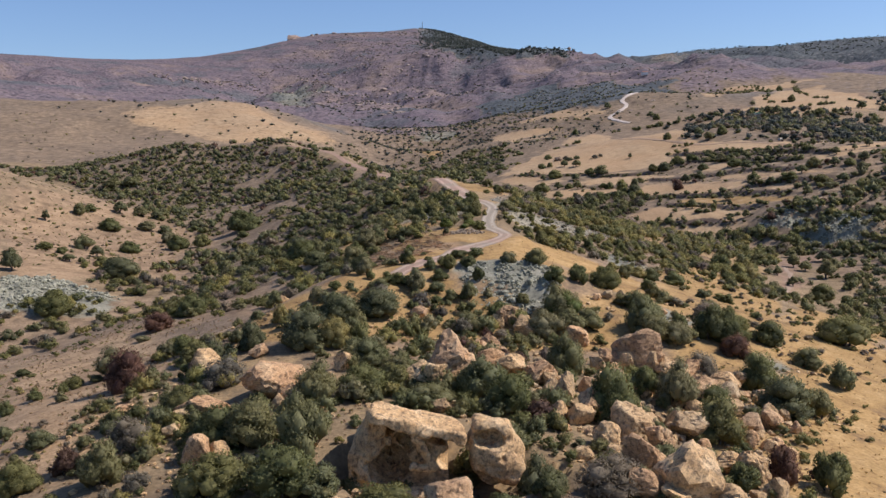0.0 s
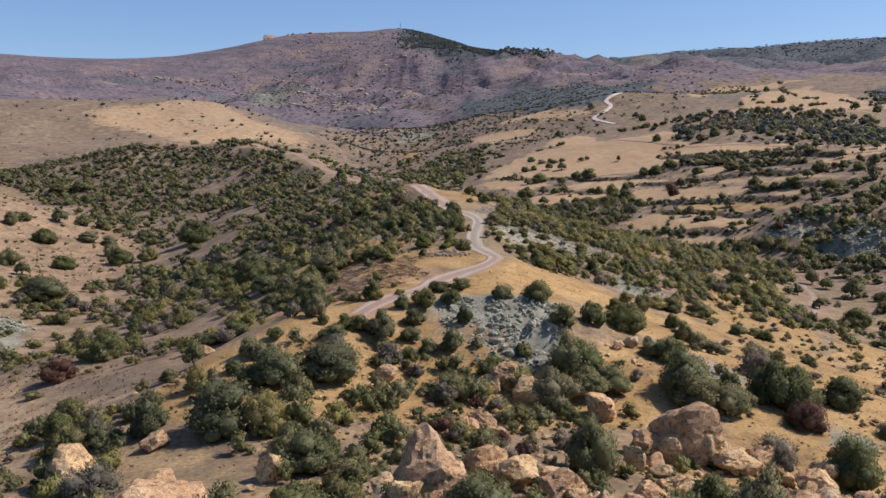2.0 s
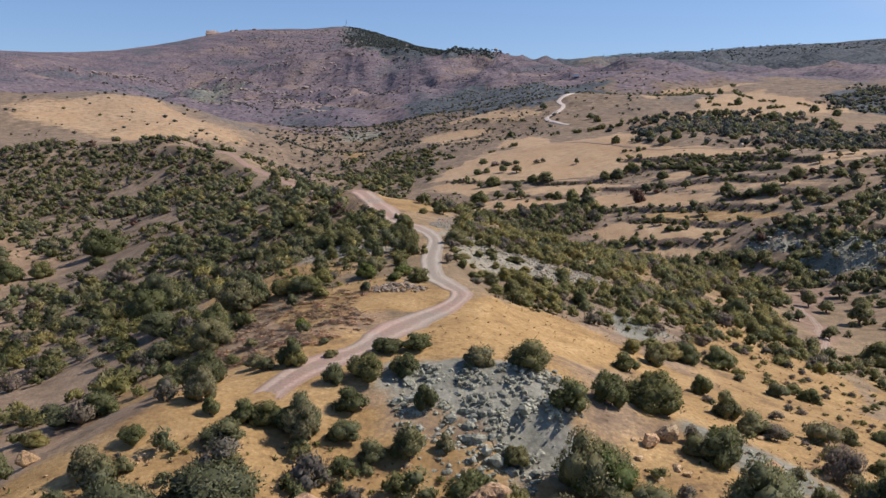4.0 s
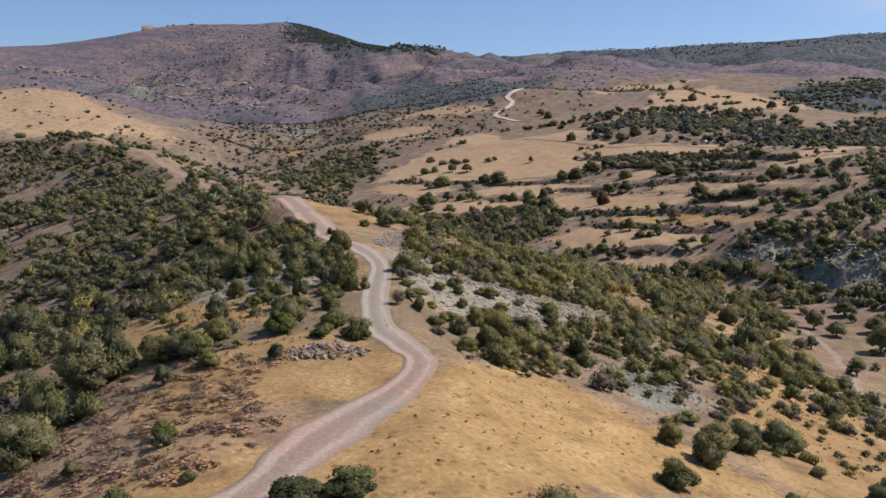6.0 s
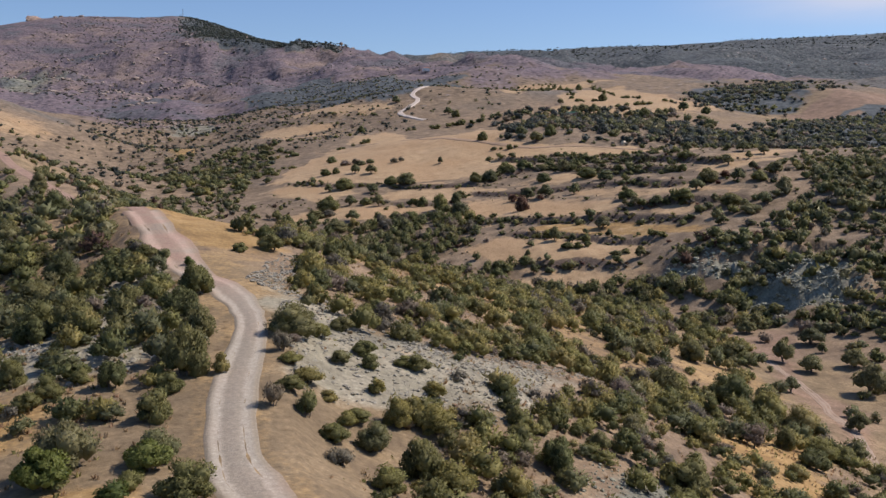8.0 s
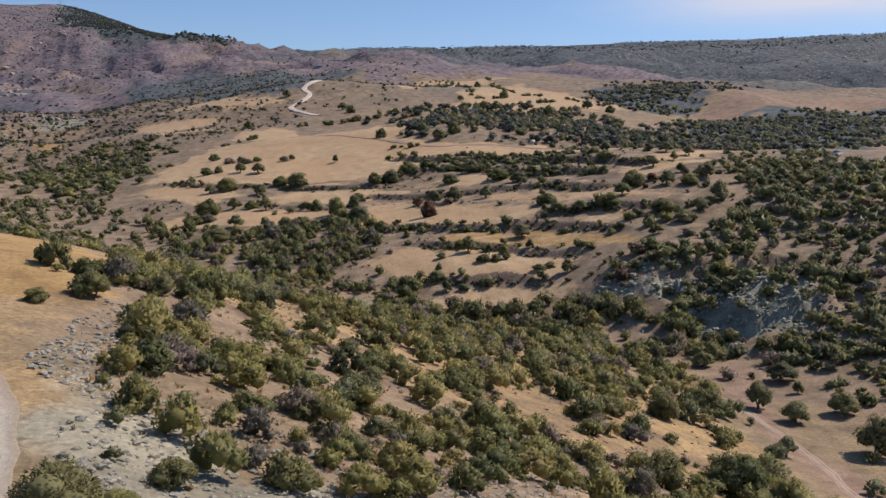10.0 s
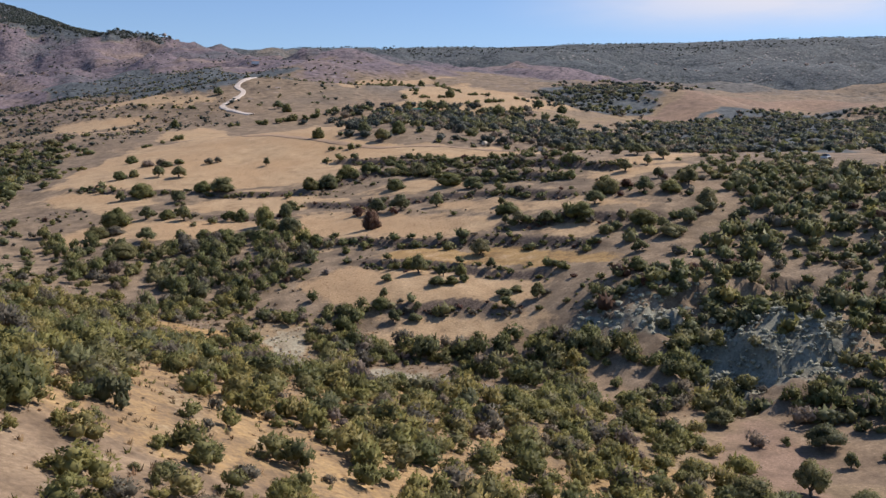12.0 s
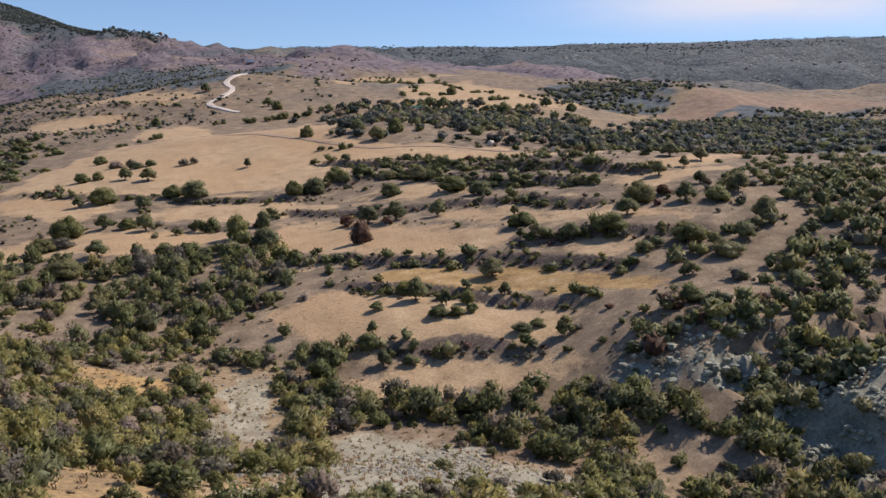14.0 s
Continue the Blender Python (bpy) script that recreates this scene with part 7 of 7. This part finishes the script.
def crag():
    """The bare crag on the shoulder of the mountain."""
    rng = np.random.default_rng(5)
    v, f = stone(rng, 4, 0.16, 26)
    ob = mesh_from("crag", v * (105, 60, 66), f, rock_material("orange_crag_rock", ((0.4, 0.29, 0.22), (0.53, 0.4, 0.3), (0.62, 0.49, 0.38)), (0.22, 0.17, 0.15), 0.06, 2.0))
    ob.location = (-622, 3690, at_ground(-622, 3690) - 13)
    tagged(ob, "bare orange-tan crag on the mountain shoulder", "crag")


crag()


def paint(name, tone, rough=0.6, metal=0.0):
    m, t, p = material(name, rough)
    p.inputs["Metallic"].default_value = metal
    n = noise_at(t, 3.0, 4)
    t.links.new(ramp(t, n, [(0.3, tuple(0.85 * v for v in tone)), (0.7, tuple(1.1 * v for v in tone))]), p.inputs["Base Color"])
    return m


def part(name, v, f, mat, parent, label=""):
    ob = mesh_from(name, v, f, mat, parent=parent)
    return tagged(ob, label)


def slab(cx, cy, cz, sx, sy, sz, taper=0.0):
    """A box as triangles, its top drawn in by taper."""
    v = np.array([(x * (1 - taper * (z > 0)), y * (1 - taper * (z > 0)), z) for x in (-0.5, 0.5) for y in (-0.5, 0.5) for z in (-0.5, 0.5)]) * (sx, sy, sz) + (cx, cy, cz)
    f = np.array([(0, 1, 3), (0, 3, 2), (4, 6, 7), (4, 7, 5), (0, 4, 5), (0, 5, 1), (2, 3, 7), (2, 7, 6), (0, 2, 6), (0, 6, 4), (1, 5, 7), (1, 7, 3)])
    return v, f


def mast():
    """The lattice mast on the summit."""
    steel = paint("galvanised_steel", (0.35, 0.35, 0.36), 0.5, 0.6)
    ob = new("radio_mast")
    ob.location = (-150, 4135, at_ground(-150, 4135, 1))
    tagged(ob, "thin grey lattice radio mast on the mountain top", "mast")
    for sx, sy in ((-1, -1), (1, -1), (1, 1), (-1, 1)):
        part("leg", *tube([(2.2 * sx, 2.2 * sy, 0), (0.7 * sx, 0.7 * sy, 32)], (0.35, 0.25), 5), steel, ob)
    for k in range(8):
        z, r = 3 + 3.7 * k, 2.1 - 0.17 * k
        part("brace", *tube([(-r, -r, z), (r, -r, z + 3)], (0.2, 0.2), 4), steel, ob)
        part("brace", *tube([(-r, r, z + 3), (r, r, z)], (0.2, 0.2), 4), steel, ob)
    part("aerial", *tube([(0, 0, 32), (0, 0, 38)], (0.25, 0.12), 5), steel, ob)


def bale(x, y, turn):
    v, f = tube([(-0.62, 0, 0), (-0.6, 0, 0), (0.6, 0, 0), (0.62, 0, 0)], (0.55, 0.72, 0.72, 0.55), 18)
    n = len(v)
    v = np.concatenate([v, [(-0.6, 0, 0), (0.6, 0, 0)]])
    f = np.concatenate([f, [(n, (k + 1) % 18, k) for k in range(18)], [(n + 1, 54 + k, 54 + (k + 1) % 18) for k in range(18)]])
    ob = mesh_from("straw_bale", v * 1.25, f, BALE, smooth=False)
    ob.location, ob.rotation_euler = (x, y, at_ground(x, y, -0.85)), (0, 0, turn)
    tagged(ob, "pale round straw bale at the edge of the stubble field", "straw bale", "straw bales")


BALE = paint("pale_straw", (0.62, 0.54, 0.42), 0.9)


def car():
    """The small pale car parked among the bushes."""
    white, glass, rubber = paint("pale_car_paint", (0.6, 0.62, 0.62), 0.3), paint("dark_glass", (0.03, 0.04, 0.045), 0.1), paint("black_rubber", (0.02, 0.02, 0.02), 0.8)
    ob = new("parked_car")
    ob.location, ob.rotation_euler = (226, 411, at_ground(226, 411)), (0, 0, 0.5)
    tagged(ob, "pale car parked among bushes on the hilltop", "car")
    part("body", *slab(0, 0, 0.68, 4.2, 1.75, 0.62, 0.05), white, ob)
    part("cabin", *slab(-0.2, 0, 1.25, 2.3, 1.6, 0.55, 0.22), glass, ob, "dark glass cabin")
    part("roof", *slab(-0.2, 0, 1.56, 1.7, 1.25, 0.08), white, ob)
    for sx in (-1.3, 1.3):
        for sy in (-0.8, 0.8):
            part("wheel", *tube([(sx, sy - 0.1, 0.32), (sx, sy + 0.1, 0.32)], (0.33, 0.33), 12), rubber, ob)


def shed():
    """The green-roofed shelter and pale wall by the woods."""
    green, pale = paint("green_tarpaulin", (0.07, 0.3, 0.2), 0.5), paint("pale_block_wall", (0.5, 0.46, 0.4), 0.9)
    ob = new("shed")
    ob.location, ob.rotation_euler = (231, 734, at_ground(231, 734)), (0, 0, -0.3)
    tagged(ob, "low shed with a green roof beside trees", "shed")
    part("wall", *slab(0, 0, 1.2, 6.5, 4.0, 2.6), pale, ob)
    part("roof", *slab(0, 0, 2.75, 7.4, 4.8, 0.5, 0.15), green, ob, "green sheeting roof")
    w = mesh_from("field_wall", *stack([slab(9 * k, 0, 0.6, 9.0, 0.5, 1.8) for k in (-1, 0, 1)]), pale)
    w.location, w.rotation_euler = (228, 706, at_ground(228, 706)), (0, 0, -0.35)
    tagged(w, "low pale field wall below the trees", "wall")
    house = new("white_house")
    house.location = (289, 1480, at_ground(289, 1480))
    tagged(house, "small white house on the distant slope", "house")
    part("wall", *slab(0, 0, 2.2, 9, 7, 4.6), paint("white_render", (0.75, 0.74, 0.7), 0.8), house)
    part("roof", *slab(0, 0, 4.9, 9.8, 7.8, 1.0, 0.3), paint("clay_tiles", (0.4, 0.2, 0.13), 0.8), house)


mast()
bale(185, 545, 0.4)
bale(201, 529, 1.1)
car()
shed()


def cloud():
    """The soft white cloud bank over the eastern ridge."""
    m = bpy.data.materials.new("cloud_vapour")
    m.use_nodes = True
    t = m.node_tree
    t.nodes.remove(t.nodes["Principled BSDF"])
    tc = t.nodes.new("ShaderNodeTexCoord")
    n = add(t, "TexNoise", Scale=2.2, Detail=6.0, Roughness=0.55)
    t.links.new(tc.outputs["Generated"], n.inputs["Vector"])
    a = t.nodes.new("ShaderNodeAttribute")
    a.attribute_name = "body"
    fac = maths(t, "MULTIPLY", a.outputs["Fac"], ramp(t, n.outputs["Fac"], [(0.3, (0.25, 0.25, 0.25)), (0.62, (1, 1, 1))]))
    e, tr, mx = add(t, "Emission", Strength=0.74), t.nodes.new("ShaderNodeBsdfTransparent"), t.nodes.new("ShaderNodeMixShader")
    e.inputs["Color"].default_value = (0.82, 0.87, 0.97, 1)
    t.links.new(fac, mx.inputs[0])
    t.links.new(tr.outputs[0], mx.inputs[1])
    t.links.new(e.outputs[0], mx.inputs[2])
    t.links.new(mx.outputs[0], t.nodes["Material Output"].inputs["Surface"])
    u, v = np.meshgrid(np.linspace(-1, 1, 40), np.linspace(-1, 1, 24))
    u, v = u.ravel(), v.ravel()
    right, centre = np.array([0.62, -0.78, 0]), np.array([3250.0, 3400.0, 830.0])
    p = centre + right * (u * 1850)[:, None] + np.array([0, 0, 1.0]) * (v * 270)[:, None] + np.array([-0.78, -0.62, 0]) * (120 * np.sin(3 * u) * np.cos(2 * v))[:, None]
    idx = np.arange(40 * 24).reshape(24, 40)
    f = np.stack([idx[:-1, :-1], idx[:-1, 1:], idx[1:, 1:], idx[1:, :-1]], -1).reshape(-1, 4)
    ob = mesh_from("backdrop", p, f, m, smooth=True, body=step(0.0, 0.8, 1.0 - np.sqrt(u ** 2 + v ** 2)))
    ob.visible_shadow = False
    tagged(ob, "soft white cloud bank above the far eastern ridge", "cloud", kind="structure")


cloud()
